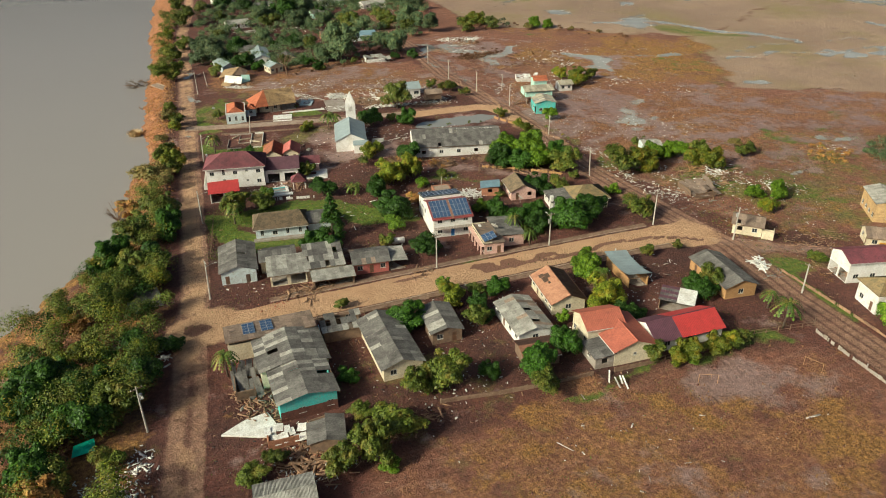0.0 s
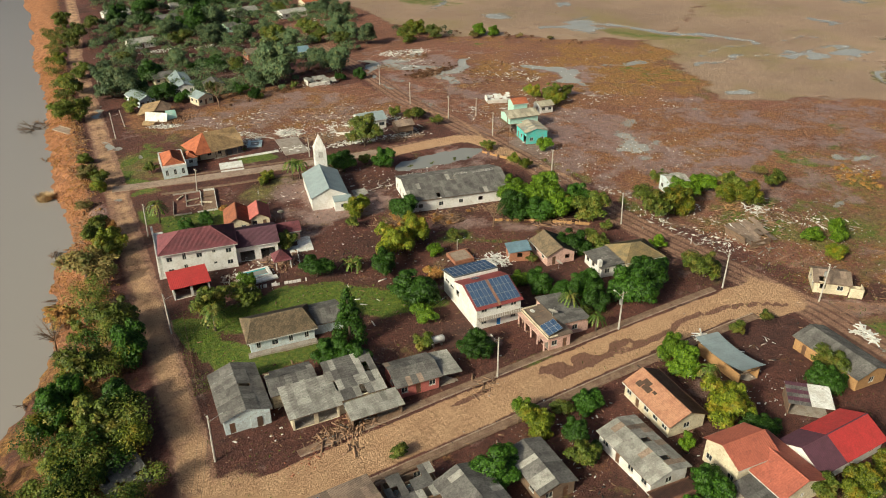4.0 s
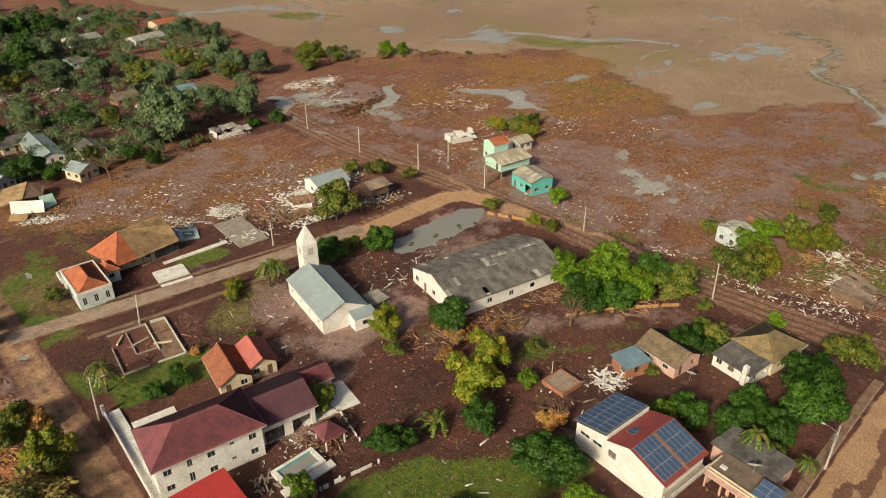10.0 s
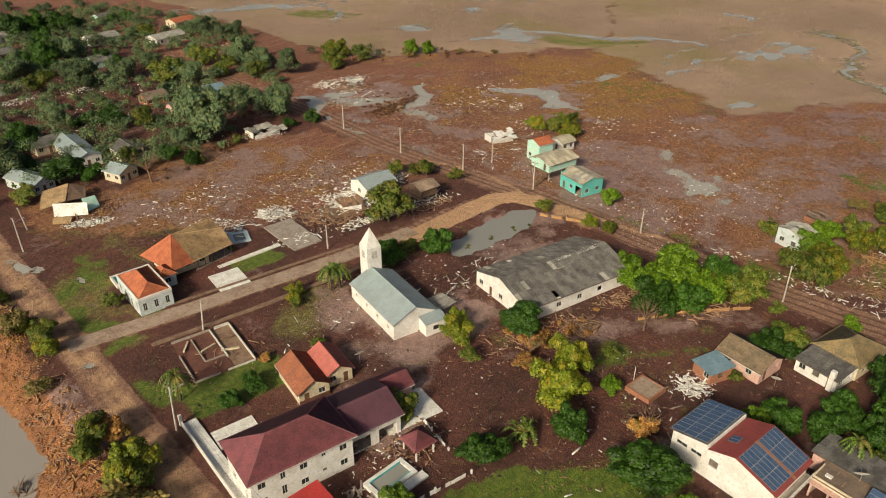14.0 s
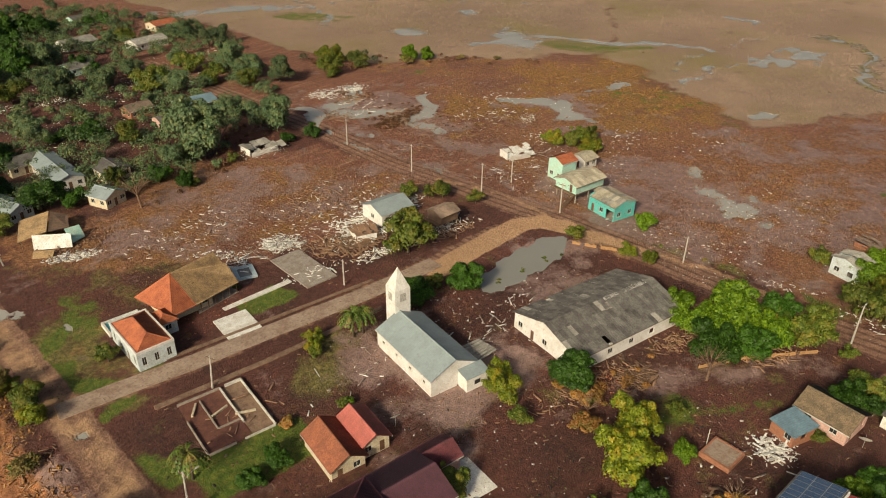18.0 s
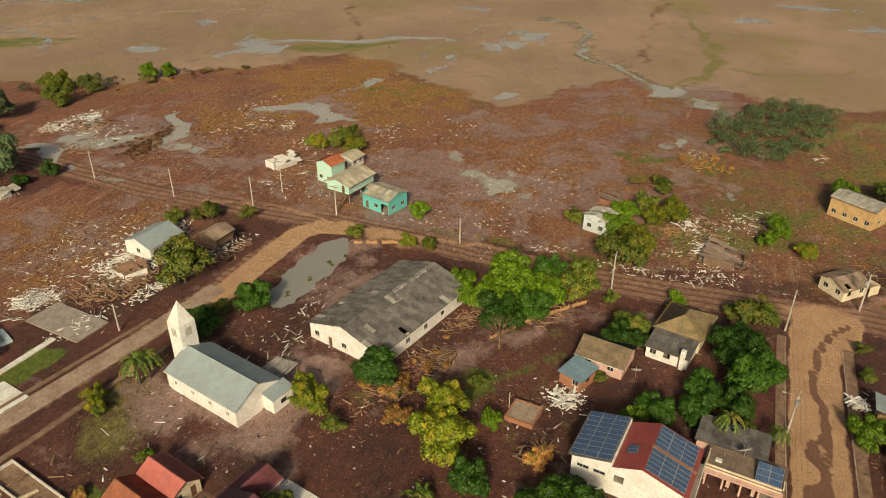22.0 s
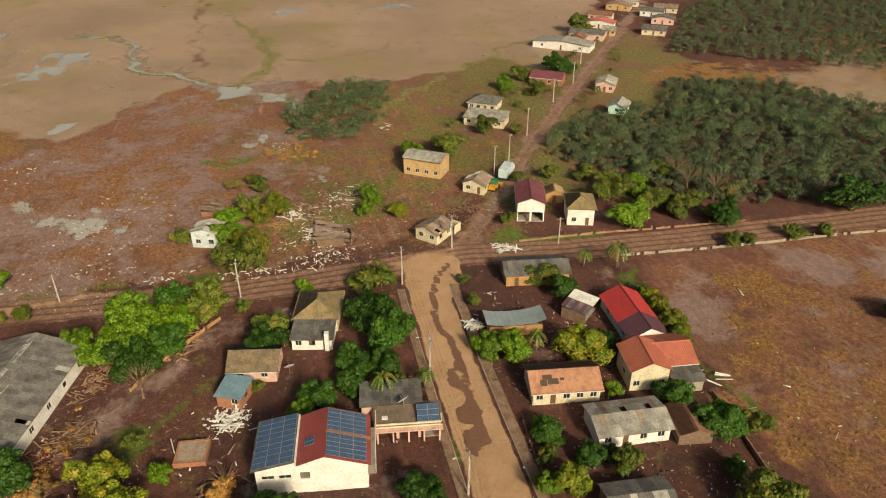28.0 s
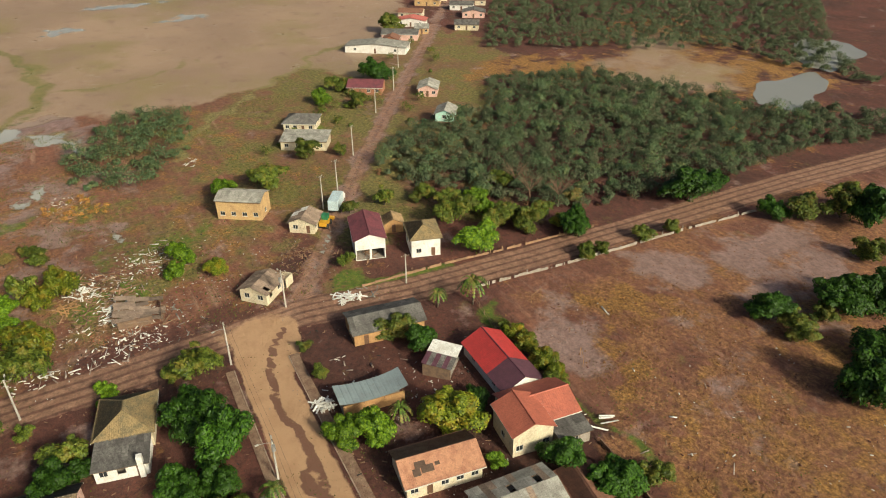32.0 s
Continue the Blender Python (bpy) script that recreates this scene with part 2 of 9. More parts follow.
DISH = surface("painted_dish", (0.52, 0.50, 0.45), (0.40, 0.37, 0.32), None, 2.0, 0.5, 0.0)
TRUCKBOX = surface("pale_truck_box", (0.52, 0.63, 0.66), (0.45, 0.54, 0.57), (0.30, 0.29, 0.26), 0.6, 0.45, 0.0)
YELLOWPAINT = surface("yellow_machine_paint", (0.62, 0.33, 0.02), (0.50, 0.26, 0.02), (0.25, 0.14, 0.05), 1.2, 0.5, 0.0)
GREENPAINT = surface("green_machine_paint", (0.04, 0.20, 0.09), (0.03, 0.15, 0.07), None, 1.2, 0.5, 0.0)
TYRE = surface("tyre_rubber", (0.025, 0.024, 0.023), (0.05, 0.038, 0.03), None, 2.0, 0.85, 0.2)
TURQUOISE = surface("turquoise_tile", (0.10, 0.42, 0.45), (0.09, 0.35, 0.38), None, 1.0, 0.4, 0.0)

LEAF_MANGO = leafy("dark_green_leaves", (0.008, 0.028, 0.002), (0.050, 0.112, 0.006))
LEAF_BRIGHT = leafy("bright_green_leaves", (0.016, 0.056, 0.002), (0.170, 0.262, 0.009))
LEAF_OLIVE = leafy("olive_leaves", (0.024, 0.042, 0.005), (0.120, 0.150, 0.016), (0.165, 0.140, 0.022))
LEAF_YELLOW = leafy("yellow_green_leaves", (0.034, 0.060, 0.004), (0.185, 0.210, 0.011), (0.25, 0.185, 0.014))
# wood and grove leaves: lighter, greyer greens with distance haze put into the colour
LEAF_WOOD = leafy("hazed_woodland_leaves", (0.044, 0.062, 0.030), (0.074, 0.094, 0.042), (0.098, 0.094, 0.052))
LEAF_GROVE = leafy("hazed_grove_leaves", (0.046, 0.078, 0.036), (0.090, 0.130, 0.054), (0.150, 0.160, 0.055))
LEAF_THIN = leafy("sparse_brownish_leaves", (0.085, 0.075, 0.020), (0.210, 0.150, 0.045), (0.075, 0.100, 0.020))
ORANGE_STRAW = leafy("orange_straw", (0.22, 0.095, 0.024), (0.48, 0.25, 0.075))
REED = leafy("bleached_reeds", (0.30, 0.20, 0.10), (0.52, 0.38, 0.20))
LEAF_PALM = leafy("palm_fronds", (0.030, 0.062, 0.008), (0.115, 0.165, 0.022), (0.20, 0.15, 0.04))
LEAF_DEAD = leafy("dead_brown_brush", (0.075, 0.034, 0.017), (0.20, 0.100, 0.045))
LEAF_BANK = leafy("flood_browned_leaves", (0.20, 0.090, 0.024), (0.44, 0.225, 0.060), (0.14, 0.15, 0.03))

m, tree, bsdf = nodes_of("window_glass")
bsdf.inputs["Base Color"].default_value = (0.03, 0.035, 0.04, 1)
bsdf.inputs["Roughness"].default_value = 0.08
GLASS = m

m, tree, bsdf = nodes_of("solar_cells")
at = tree.nodes.new("ShaderNodeTexCoord").outputs["Object"]
cells = tree.nodes.new("ShaderNodeTexBrick")
cells.offset, cells.squash = 0.0, 1.0
for key, value in (("Scale", 1.0), ("Mortar Size", 0.006), ("Brick Width", 0.166), ("Row Height", 0.166)):
    cells.inputs[key].default_value = value
# cell blue made lighter than bare cells, with sky reflection in the colour
cells.inputs["Color1"].default_value, cells.inputs["Color2"].default_value = (0.035, 0.070, 0.150, 1), (0.045, 0.085, 0.175, 1)
cells.inputs["Mortar"].default_value = (0.22, 0.27, 0.33, 1)
tree.links.new(at, cells.inputs["Vector"])
tree.links.new(cells.outputs["Color"], bsdf.inputs["Base Color"])
bsdf.inputs["Roughness"].default_value = 0.22
SOLAR = m

# river, ponds: silty water, base colours paled to carry part of the sky reflection
def water(name, colour, rough, ripple):
    m, tree, bsdf = nodes_of(name)
    bsdf.inputs["Base Color"].default_value = (*colour, 1)
    bsdf.inputs["Roughness"].default_value = rough
    bsdf.inputs["IOR"].default_value = 1.33
    bsdf.inputs["Specular IOR Level"].default_value = 1.0
    bumped(tree, bsdf, noise_node(tree, 0.35, 4, 0.55, where(tree)), ripple, 0.25)
    return m


RIVER = water("silty_river", (0.310, 0.280, 0.255), 0.06, 0.03)
POND = water("muddy_pond", (0.265, 0.262, 0.240), 0.04, 0.02)

# ground: mud, dirt roads, turf, dry brush and standing water, by the fields baked into the sheet
m, tree, bsdf = nodes_of("village_ground")
at = where(tree)


def field(name):
    n = tree.nodes.new("ShaderNodeAttribute")
    n.attribute_name = name
    return n.outputs["Fac"]


def ragged(value, fine, amount, low, high):
    """A field's edge, broken up by noise."""
    n = tree.nodes.new("ShaderNodeMath")
    n.operation = "MULTIPLY_ADD"
    n.inputs[1].default_value, n.inputs[2].default_value = amount, -0.5 * amount
    tree.links.new(noise_node(tree, fine, 8, 0.68, at), n.inputs[0])
    s = tree.nodes.new("ShaderNodeMath")
    tree.links.new(n.outputs[0], s.inputs[0])
    tree.links.new(value, s.inputs[1])
    return ramp(tree, s.outputs[0], low, high)


def patches(scale, low, high, detail=8, rough=0.7):
    return ramp(tree, noise_node(tree, scale, detail, rough, at), low, high)


# garden mud, from dark and wet to crumbly and paler
colour = mixed(tree, patches(0.05, 0.40, 0.62, 7), (0.140, 0.048, 0.033), (0.066, 0.025, 0.018))
colour = mixed(tree, patches(0.45, 0.52, 0.74), colour, (0.140, 0.053, 0.039))
colour = mixed(tree, patches(1.6, 0.54, 0.68, 9, 0.78), colour, (0.032, 0.016, 0.012))
colour = mixed(tree, patches(0.9, 0.61, 0.71, 9, 0.8), colour, (0.150, 0.070, 0.048))
colour = mixed(tree, ragged(field("open"), 0.10, 1.2, 0.35, 0.65), colour, mixed(tree, patches(0.35, 0.38, 0.62, 9, 0.75), (0.290, 0.124, 0.072), (0.180, 0.071, 0.044)))
# drag lines left by the current
turned = tree.nodes.new("ShaderNodeMapping")
turned.inputs["Rotation"].default_value, turned.inputs["Scale"].default_value = (0, 0, radians(21)), (0.07, 1.0, 1.0)
tree.links.new(at, turned.inputs["Vector"])
drag = tree.nodes.new("ShaderNodeMath")
drag.operation = "MULTIPLY"
tree.links.new(ramp(tree, noise_node(tree, 0.55, 6, 0.7, turned.outputs["Vector"]), 0.52, 0.66), drag.inputs[0])
tree.links.new(ramp(tree, field("open"), 0.3, 0.8), drag.inputs[1])
colour = mixed(tree, drag.outputs[0], colour, (0.360, 0.205, 0.140))
# trampled weeds, flood silt, rusty dead brush, orange straw
colour = mixed(tree, ragged(field("weed"), 0.13, 3.0, 0.50, 0.95), colour, mixed(tree, patches(1.1, 0.40, 0.62), (0.105, 0.100, 0.022), (0.270, 0.215, 0.064)))
colour = mixed(tree, ragged(field("rust"), 0.12, 3.0, 0.30, 0.75), colour, mixed(tree, patches(1.3, 0.42, 0.62, 8, 0.75), (0.180, 0.074, 0.038), (0.420, 0.210, 0.086)))
broad = tree.nodes.new("ShaderNodeMath")
broad.operation = "MULTIPLY"
tree.links.new(patches(0.045, 0.46, 0.60, 7, 0.65), broad.inputs[0])
tree.links.new(ramp(tree, field("open"), 0.4, 0.8), broad.inputs[1])
colour = mixed(tree, broad.outputs[0], colour, mixed(tree, patches(0.6, 0.40, 0.62, 8, 0.75), (0.165, 0.070, 0.045), (0.245, 0.108, 0.062)))
colour = mixed(tree, ragged(field("straw"), 0.16, 3.2, 0.36, 0.80), colour, mixed(tree, patches(1.5, 0.40, 0.62, 8, 0.75), (0.180, 0.086, 0.024), (0.420, 0.220, 0.058)))
silt = ragged(field("silt"), 0.09, 3.0, 0.42, 0.80)
colour = mixed(tree, silt, colour, mixed(tree, patches(0.35, 0.40, 0.64), (0.315, 0.205, 0.178), (0.225, 0.136, 0.112)))
flat = ragged(field("flat"), 0.05, 1.5, 0.30, 0.70)
# plain silt, its base colours lightened to stand in for distance haze
plain = mixed(tree, patches(0.012, 0.42, 0.60, 6, 0.6), (0.405, 0.280, 0.188), (0.315, 0.214, 0.144))
plain = mixed(tree, patches(0.020, 0.50, 0.66, 8, 0.65), plain, (0.290, 0.222, 0.098))
plain = mixed(tree, patches(0.11, 0.56, 0.68, 9, 0.72), plain, (0.235, 0.142, 0.108))
colour = mixed(tree, flat, colour, plain)
colour = mixed(tree, ragged(field("sedge"), 0.12, 1.3, 0.40, 0.66), colour, mixed(tree, patches(0.5, 0.40, 0.62), (0.200, 0.170, 0.060), (0.300, 0.240, 0.095)))
colour = mixed(tree, ragged(field("turf"), 0.25, 1.6, 0.42, 0.70), colour, mixed(tree, patches(0.9, 0.40, 0.62), (0.075, 0.132, 0.007), (0.165, 0.185, 0.022)))
colour = mixed(tree, ragged(field("earth"), 0.30, 1.8, 0.35, 0.65), colour, mixed(tree, patches(0.5, 0.40, 0.62), (0.410, 0.180, 0.074), (0.240, 0.100, 0.044)))
# roads: packed dirt with wheel ruts, sand with wet stains
rut = tree.nodes.new("ShaderNodeMath")
rut.operation = "SINE"
bend = tree.nodes.new("ShaderNodeMath")
bend.operation = "MULTIPLY_ADD"
bend.inputs[1].default_value = 2.9
tree.links.new(field("across"), bend.inputs[0])
tree.links.new(patches(0.12, 0.0, 0.22, 3), bend.inputs[2])
tree.links.new(bend.outputs[0], rut.inputs[0])
packed = mixed(tree, patches(0.30, 0.40, 0.64), (0.350, 0.200, 0.130), (0.240, 0.124, 0.080))
packed = mixed(tree, ramp(tree, rut.outputs[0], 0.1, 1.1), packed, (0.145, 0.066, 0.045))
colour = mixed(tree, ragged(field("dirt"), 0.25, 1.3, 0.40, 0.64), colour, packed)
sand = mixed(tree, patches(0.22, 0.44, 0.66), (0.560, 0.345, 0.195), (0.470, 0.278, 0.152))
sand = mixed(tree, patches(2.2, 0.60, 0.85), sand, (0.420, 0.245, 0.137))
sand = mixed(tree, ragged(field("stain"), 0.55, 0.7, 0.46, 0.56), sand, (0.215, 0.105, 0.066))
street = ragged(field("sand"), 0.18, 0.9, 0.42, 0.58)
colour = mixed(tree, street, colour, sand)
wet = ragged(field("wet"), 0.13, 1.7, 0.52, 0.58)
# silty pools; the pale colour also holds the sky's reflection
colour = mixed(tree, wet, colour, (0.400, 0.385, 0.345))
grain = tree.nodes.new("ShaderNodeHueSaturation")
tree.links.new(colour, grain.inputs["Color"])
coarse = tree.nodes.new("ShaderNodeMapRange")
coarse.inputs["From Min"].default_value, coarse.inputs["From Max"].default_value = 0.35, 0.65
coarse.inputs["To Min"].default_value, coarse.inputs["To Max"].default_value = 0.36, 1.64
tree.links.new(noise_node(tree, 0.75, 10, 0.82, at), coarse.inputs["Value"])
dull = tree.nodes.new("ShaderNodeMath")
dull.operation = "SUBTRACT"
dull.inputs[0].default_value = 0.7
tree.links.new(wet, dull.inputs[1])
calm = tree.nodes.new("ShaderNodeMath")
calm.operation, calm.use_clamp = "MULTIPLY_ADD", True
calm.inputs[1].default_value = -0.66
tree.links.new(ramp(tree, mixed(tree, flat, street, (1.0, 1.0, 1.0)), 0.0, 1.0), calm.inputs[0])
tree.links.new(dull.outputs[0], calm.inputs[2])
tree.links.new(calm.outputs[0], grain.inputs["Fac"])
tree.links.new(coarse.outputs["Result"], grain.inputs["Value"])
tree.links.new(grain.outputs["Color"], bsdf.inputs["Base Color"])
damp = tree.nodes.new("ShaderNodeMath")
damp.operation = "MULTIPLY_ADD"
damp.inputs[1].default_value = 0.55
tree.links.new(silt, damp.inputs[0])
tree.links.new(wet, damp.inputs[2])
moist = tree.nodes.new("ShaderNodeMath")
moist.operation, moist.use_clamp = "MULTIPLY_ADD", True
moist.inputs[1].default_value = 0.42
tree.links.new(flat, moist.inputs[0])
tree.links.new(damp.outputs[0], moist.inputs[2])
rough = tree.nodes.new("ShaderNodeMapRange")
rough.inputs["To Min"].default_value, rough.inputs["To Max"].default_value = 0.85, 0.05
tree.links.new(moist.outputs[0], rough.inputs["Value"])
tree.links.new(rough.outputs["Result"], bsdf.inputs["Roughness"])
dry = tree.nodes.new("ShaderNodeMath")
dry.operation = "SUBTRACT"
dry.inputs[0].default_value = 1.0
tree.links.new(moist.outputs[0], dry.inputs[1])
lumps = tree.nodes.new("ShaderNodeMath")
lumps.operation = "MULTIPLY"
tree.links.new(noise_node(tree, 0.8, 10, 0.78, at), lumps.inputs[0])
tree.links.new(dry.outputs[0], lumps.inputs[1])
bumped(tree, bsdf, lumps.outputs[0], 1.0, 0.9)
GROUND = m


# ---- building blocks ----
class Shape:
    """Gathers boxes, panels and tubes into one mesh."""

    def __init__(self):
        self.verts, self.faces = [], []

    def add(self, verts, faces):
        n = len(self.verts)
        self.verts += [tuple(v) for v in verts]
        self.faces += [tuple(i + n for i in f) for f in faces]
        return self

    def box(self, x0, x1, y0, y1, z0, z1, turn=None):
        v = [Vector((x, y, z)) for z in (z0, z1) for x, y in ((x0, y0), (x1, y0), (x1, y1), (x0, y1))]
        if turn is not None:
            v = [turn @ p for p in v]
        return self.add(v, [(3, 2, 1, 0), (4, 5, 6, 7), (0, 1, 5, 4), (1, 2, 6, 5), (2, 3, 7, 6), (3, 0, 4, 7)])

    def slab(self, corners, thick):
        """A flat plate with the given corners (counter-clockwise from above) as its top."""
        n = len(corners)
        top = [Vector(c) for c in corners]
        normal = (top[1] - top[0]).cross(top[-1] - top[0]).normalized()
        low = [c - normal * thick for c in top]
        return self.add(top + low, [tuple(range(n)), tuple(range(2 * n - 1, n - 1, -1))] + [((i + 1) % n, i, n + i, n + (i + 1) % n) for i in range(n)])

    def tube(self, points, radii, sides=6):
        """A tapered tube along points."""
        rings, pts = [], [Vector(p) for p in points]
        for i, p in enumerate(pts):
            d = (pts[min(i + 1, len(pts) - 1)] - pts[max(i - 1, 0)]).normalized()
            a = d.cross((0, 0, 1)) if abs(d.z) < 0.95 else d.cross((1, 0, 0))
            a.normalize()
            b = d.cross(a)
            rings.append([p + radii[i] * (math.cos(2 * math.pi * k / sides) * a + math.sin(2 * math.pi * k / sides) * b) for k in range(sides)])
        faces = [(i * sides + k, i * sides + (k + 1) % sides, (i + 1) * sides + (k + 1) % sides, (i + 1) * sides + k) for i in range(len(pts) - 1) for k in range(sides)]
        faces += [tuple(range(sides - 1, -1, -1)), tuple((len(pts) - 1) * sides + k for k in range(sides))]
        return self.add([v for ring in rings for v in ring], faces)

    def mesh(self, name, material, smooth=False):
        data = bpy.data.meshes.new(name)
        data.from_pydata([tuple(v) for v in self.verts], [], self.faces)
        data.materials.append(material)
        if smooth:
            data.polygons.foreach_set("use_smooth", [True] * len(data.polygons))
        return data


def part(name, shape, material, parent, label="", smooth=False):
    """One mesh object under a thing or a part. shape: a Shape or a ready mesh."""
    ob = new(name, shape.mesh(name, material, smooth) if isinstance(shape, Shape) else shape)
    ob.parent = parent
    return tagged(ob, label)


def thing(name, m, label, category, group="", kind=""):
    ob = new(name)
    ob.empty_display_size = 0.3
    ob.matrix_world = m
    return tagged(ob, label, category, group, kind)


def solid(name, shape, material, label, category, kind="", smooth=False):
    return tagged(new(name, shape.mesh(name, material, smooth)), label, category, "", kind)


def fast_mesh(name, verts, faces, material):
    """A mesh from arrays: verts n x 3, faces m x k."""
    data = bpy.data.meshes.new(name)
    k = faces.shape[1]
    data.vertices.add(len(verts))
    data.vertices.foreach_set("co", np.ascontiguousarray(verts, dtype=np.float32).ravel())
    data.loops.add(faces.size)
    data.loops.foreach_set("vertex_index", np.ascontiguousarray(faces, dtype=np.int32).ravel())
    data.polygons.add(len(faces))
    data.polygons.foreach_set("loop_start", np.arange(0, faces.size, k, dtype=np.int32))
    data.polygons.foreach_set("loop_total", np.full(len(faces), k, dtype=np.int32))
    data.materials.append(material)
    data.update(calc_edges=True)
    return data


def offset_line(line, side):
    out = []
    for i, (x, y) in enumerate(line):
        (ax, ay), (bx, by) = line[max(i - 1, 0)], line[min(i + 1, len(line) - 1)]
        n = Vector((-(by - ay), bx - ax)).normalized()
        out.append((x + n.x * side, y + n.y * side))
    return out


# ---- the lie of the land ----
RIVER_ROAD = ((-14, 20), (-9, 60), (-6.1, 84), (-2.6, 105.7), (-0.8, 123), (2.1, 139.5), (5.2, 173), (8.6, 213), (12.1, 250.8), (17.3, 310), (26, 416), (36, 480), (60, 700))
MAIN_STREET = ((-1, 125), (29, 124.5), (53, 123.8), (67, 123.4), (87, 122.6), (104, 121.8), (113, 121), (119, 118))
CHURCH_STREET = ((13, 251), (33.5, 245.8), (65, 239), (88, 236), (105, 234.5), (119, 231.5))
EAST_ROAD = ((128, 420), (124, 316), (120, 282), (120, 247), (120.5, 228), (119.3, 201), (116, 166), (116.5, 149), (117.5, 130), (119, 110), (115.4, 86), (113.5, 56), (112.2, 17), (111, -23), (108, -61), (100, -260))
FAR_ROAD = ((119, 112), (126, 107), (145, 94), (173.5, 75), (219, 42.5), (270, 4.6), (340, -46), (520, -180))
SHORE_Y = (-400, 60, 100, 145, 168, 188, 214, 224, 231, 240, 250, 264, 276, 291, 308, 341, 377, 430, 542, 700)
SHORE_X = (-95, -56, -44, -36, -20, -12, -9, -6.3, -2.2, -1.2, -1.5, -2.4, -1.2, 0, 0.8, 4.5, 8, 9.5, 20, 26)
WATER_LEVEL = -4.0


def gap_to(line, x, y):
    """Distance of each point to a polyline."""
    best = np.full(x.shape, 1e9)
    for (ax, ay), (bx, by) in zip(line, line[1:]):
        s = np.clip(((x - ax) * (bx - ax) + (y - ay) * (by - ay)) / ((bx - ax) ** 2 + (by - ay) ** 2), 0, 1)
        best = np.minimum(best, np.hypot(x - ax - s * (bx - ax), y - ay - s * (by - ay)))
    return best


def strip(line, x, y, half, soft):
    return np.clip(0.5 + (half - gap_to(line, x, y)) / (2 * soft), 0, 1)


def patch(x, y, cx, cy, rx, ry, turn=0.0, soft=0.5):
    """1 inside an ellipse, fading to 0 over part of its radius."""
    c, s = math.cos(radians(turn)), math.sin(radians(turn))
    u, v = ((x - cx) * c + (y - cy) * s) / rx, (-(x - cx) * s + (y - cy) * c) / ry
    return np.clip(0.5 + (1 - np.hypot(u, v)) / (2 * soft), 0, 1)


def inside(x, y, *corners, fade=4.0):
    """1 inside a convex polygon, fading over some metres either side."""
    depth, ring = np.full(x.shape, 1e9), list(zip(corners, corners[1:] + corners[:1]))
    if sum(ax * by - bx * ay for (ax, ay), (bx, by) in ring) < 0:
        ring = [(q, p) for p, q in ring]
    for (ax, ay), (bx, by) in ring:
        depth = np.minimum(depth, ((bx - ax) * (y - ay) - (by - ay) * (x - ax)) / math.hypot(bx - ax, by - ay))
    return np.clip(0.5 + depth / (2 * fade), 0, 1)


def lie(x, y):
    """Height of the ground."""
    x, y = np.asarray(x, float), np.asarray(y, float)
    shore = np.interp(y, SHORE_Y, SHORE_X)
    road = np.interp(y, [p[1] for p in RIVER_ROAD], [p[0] for p in RIVER_ROAD])
    crest = np.minimum(road - 4, shore + 0.45 * (road - shore) + 2)
    s = np.clip((crest - x) / np.maximum(crest - shore, 3.0), 0, 3)
    z = WATER_LEVEL * np.minimum(s, 1) ** 1.4 - 3.0 * np.clip(s - 1, 0, 1)
    rough = np.sin(x * 0.9 + 1.7 * np.sin(y * 0.31)) * np.sin(y * 0.8 + 1.3 * np.sin(x * 0.27))
    gully = np.sin(y * 0.38 + 2.2 * np.sin(y * 0.13)) * np.clip((y - 185) / 20, 0, 1)
    z += 0.55 * gully * np.clip(s * 2, 0, 1) * np.clip(2.4 - 2 * s, 0, 1)
    z += 0.5 * rough * np.clip(s * 3, 0, 1) * np.clip(3 - 2 * s, 0, 1)
    z -= 1.0 * inside(x + 0.5 * np.sin(y * 1.3), y + 0.5 * np.sin(x * 0.9) + 0.25 * np.sin(x * 2.1), (83, 221.5), (88, 218.8), (103, 216.8), (110.4, 217.6), (114.8, 221.2), (112, 224.4), (99, 226), (87, 225), fade=0.9)
    z += 0.07 * np.sin(x * 0.33 + 2 * np.sin(y * 0.13)) * np.sin(y * 0.29) * (s <= 0)
    z += 0.10 * strip(CHURCH_STREET, x, y, 3.0, 0.8) + 0.05 * strip(EAST_ROAD, x, y, 3.5, 1.0)
    return z


def axis(low, high, step, far):
    inner = list(np.arange(low, high + 0.1, step))
    out = [step * 1.10 ** k for k in range(1, 70)]
    ahead = [high + s for s in np.cumsum(out) if s < far]
    behind = [low - s for s in np.cumsum(out) if s < far]
    return np.array(behind[::-1] + inner + ahead)


gx, gy = np.meshgrid(axis(-70, 300, 1.3, 4200), axis(-110, 420, 1.3, 4200), indexing="ij")
n_x, n_y = gx.shape
verts = np.stack([gx, gy, lie(gx, gy)], -1).reshape(-1, 3)
index = np.arange(n_x * n_y).reshape(n_x, n_y)
quads = np.stack([index[:-1, :-1], index[1:, :-1], index[1:, 1:], index[:-1, 1:]], -1).reshape(-1, 4)
ground_mesh = fast_mesh("ground", verts, quads, GROUND)
ground_mesh.polygons.foreach_set("use_smooth", [True] * len(ground_mesh.polygons))

most = np.maximum.reduce


def wander(x, y, seed):
    """A smooth random shift, in metres, that makes rims uneven."""
    rng, total = random.Random(seed), 0 * x
    for length, amount in ((47, 4.0), (23, 2.6), (11, 1.6), (6, 0.9)):
        for _ in range(2):
            a = rng.uniform(0, 2 * math.pi)
            total = total + amount * np.sin((x * math.cos(a) + y * math.sin(a)) * 2 * math.pi / length + rng.uniform(0, 6))
    return total


# uneven copies of the grid, on which the natural patches are drawn
wx, wy = gx + wander(gx, gy, 1), gy + wander(gx, gy, 2)
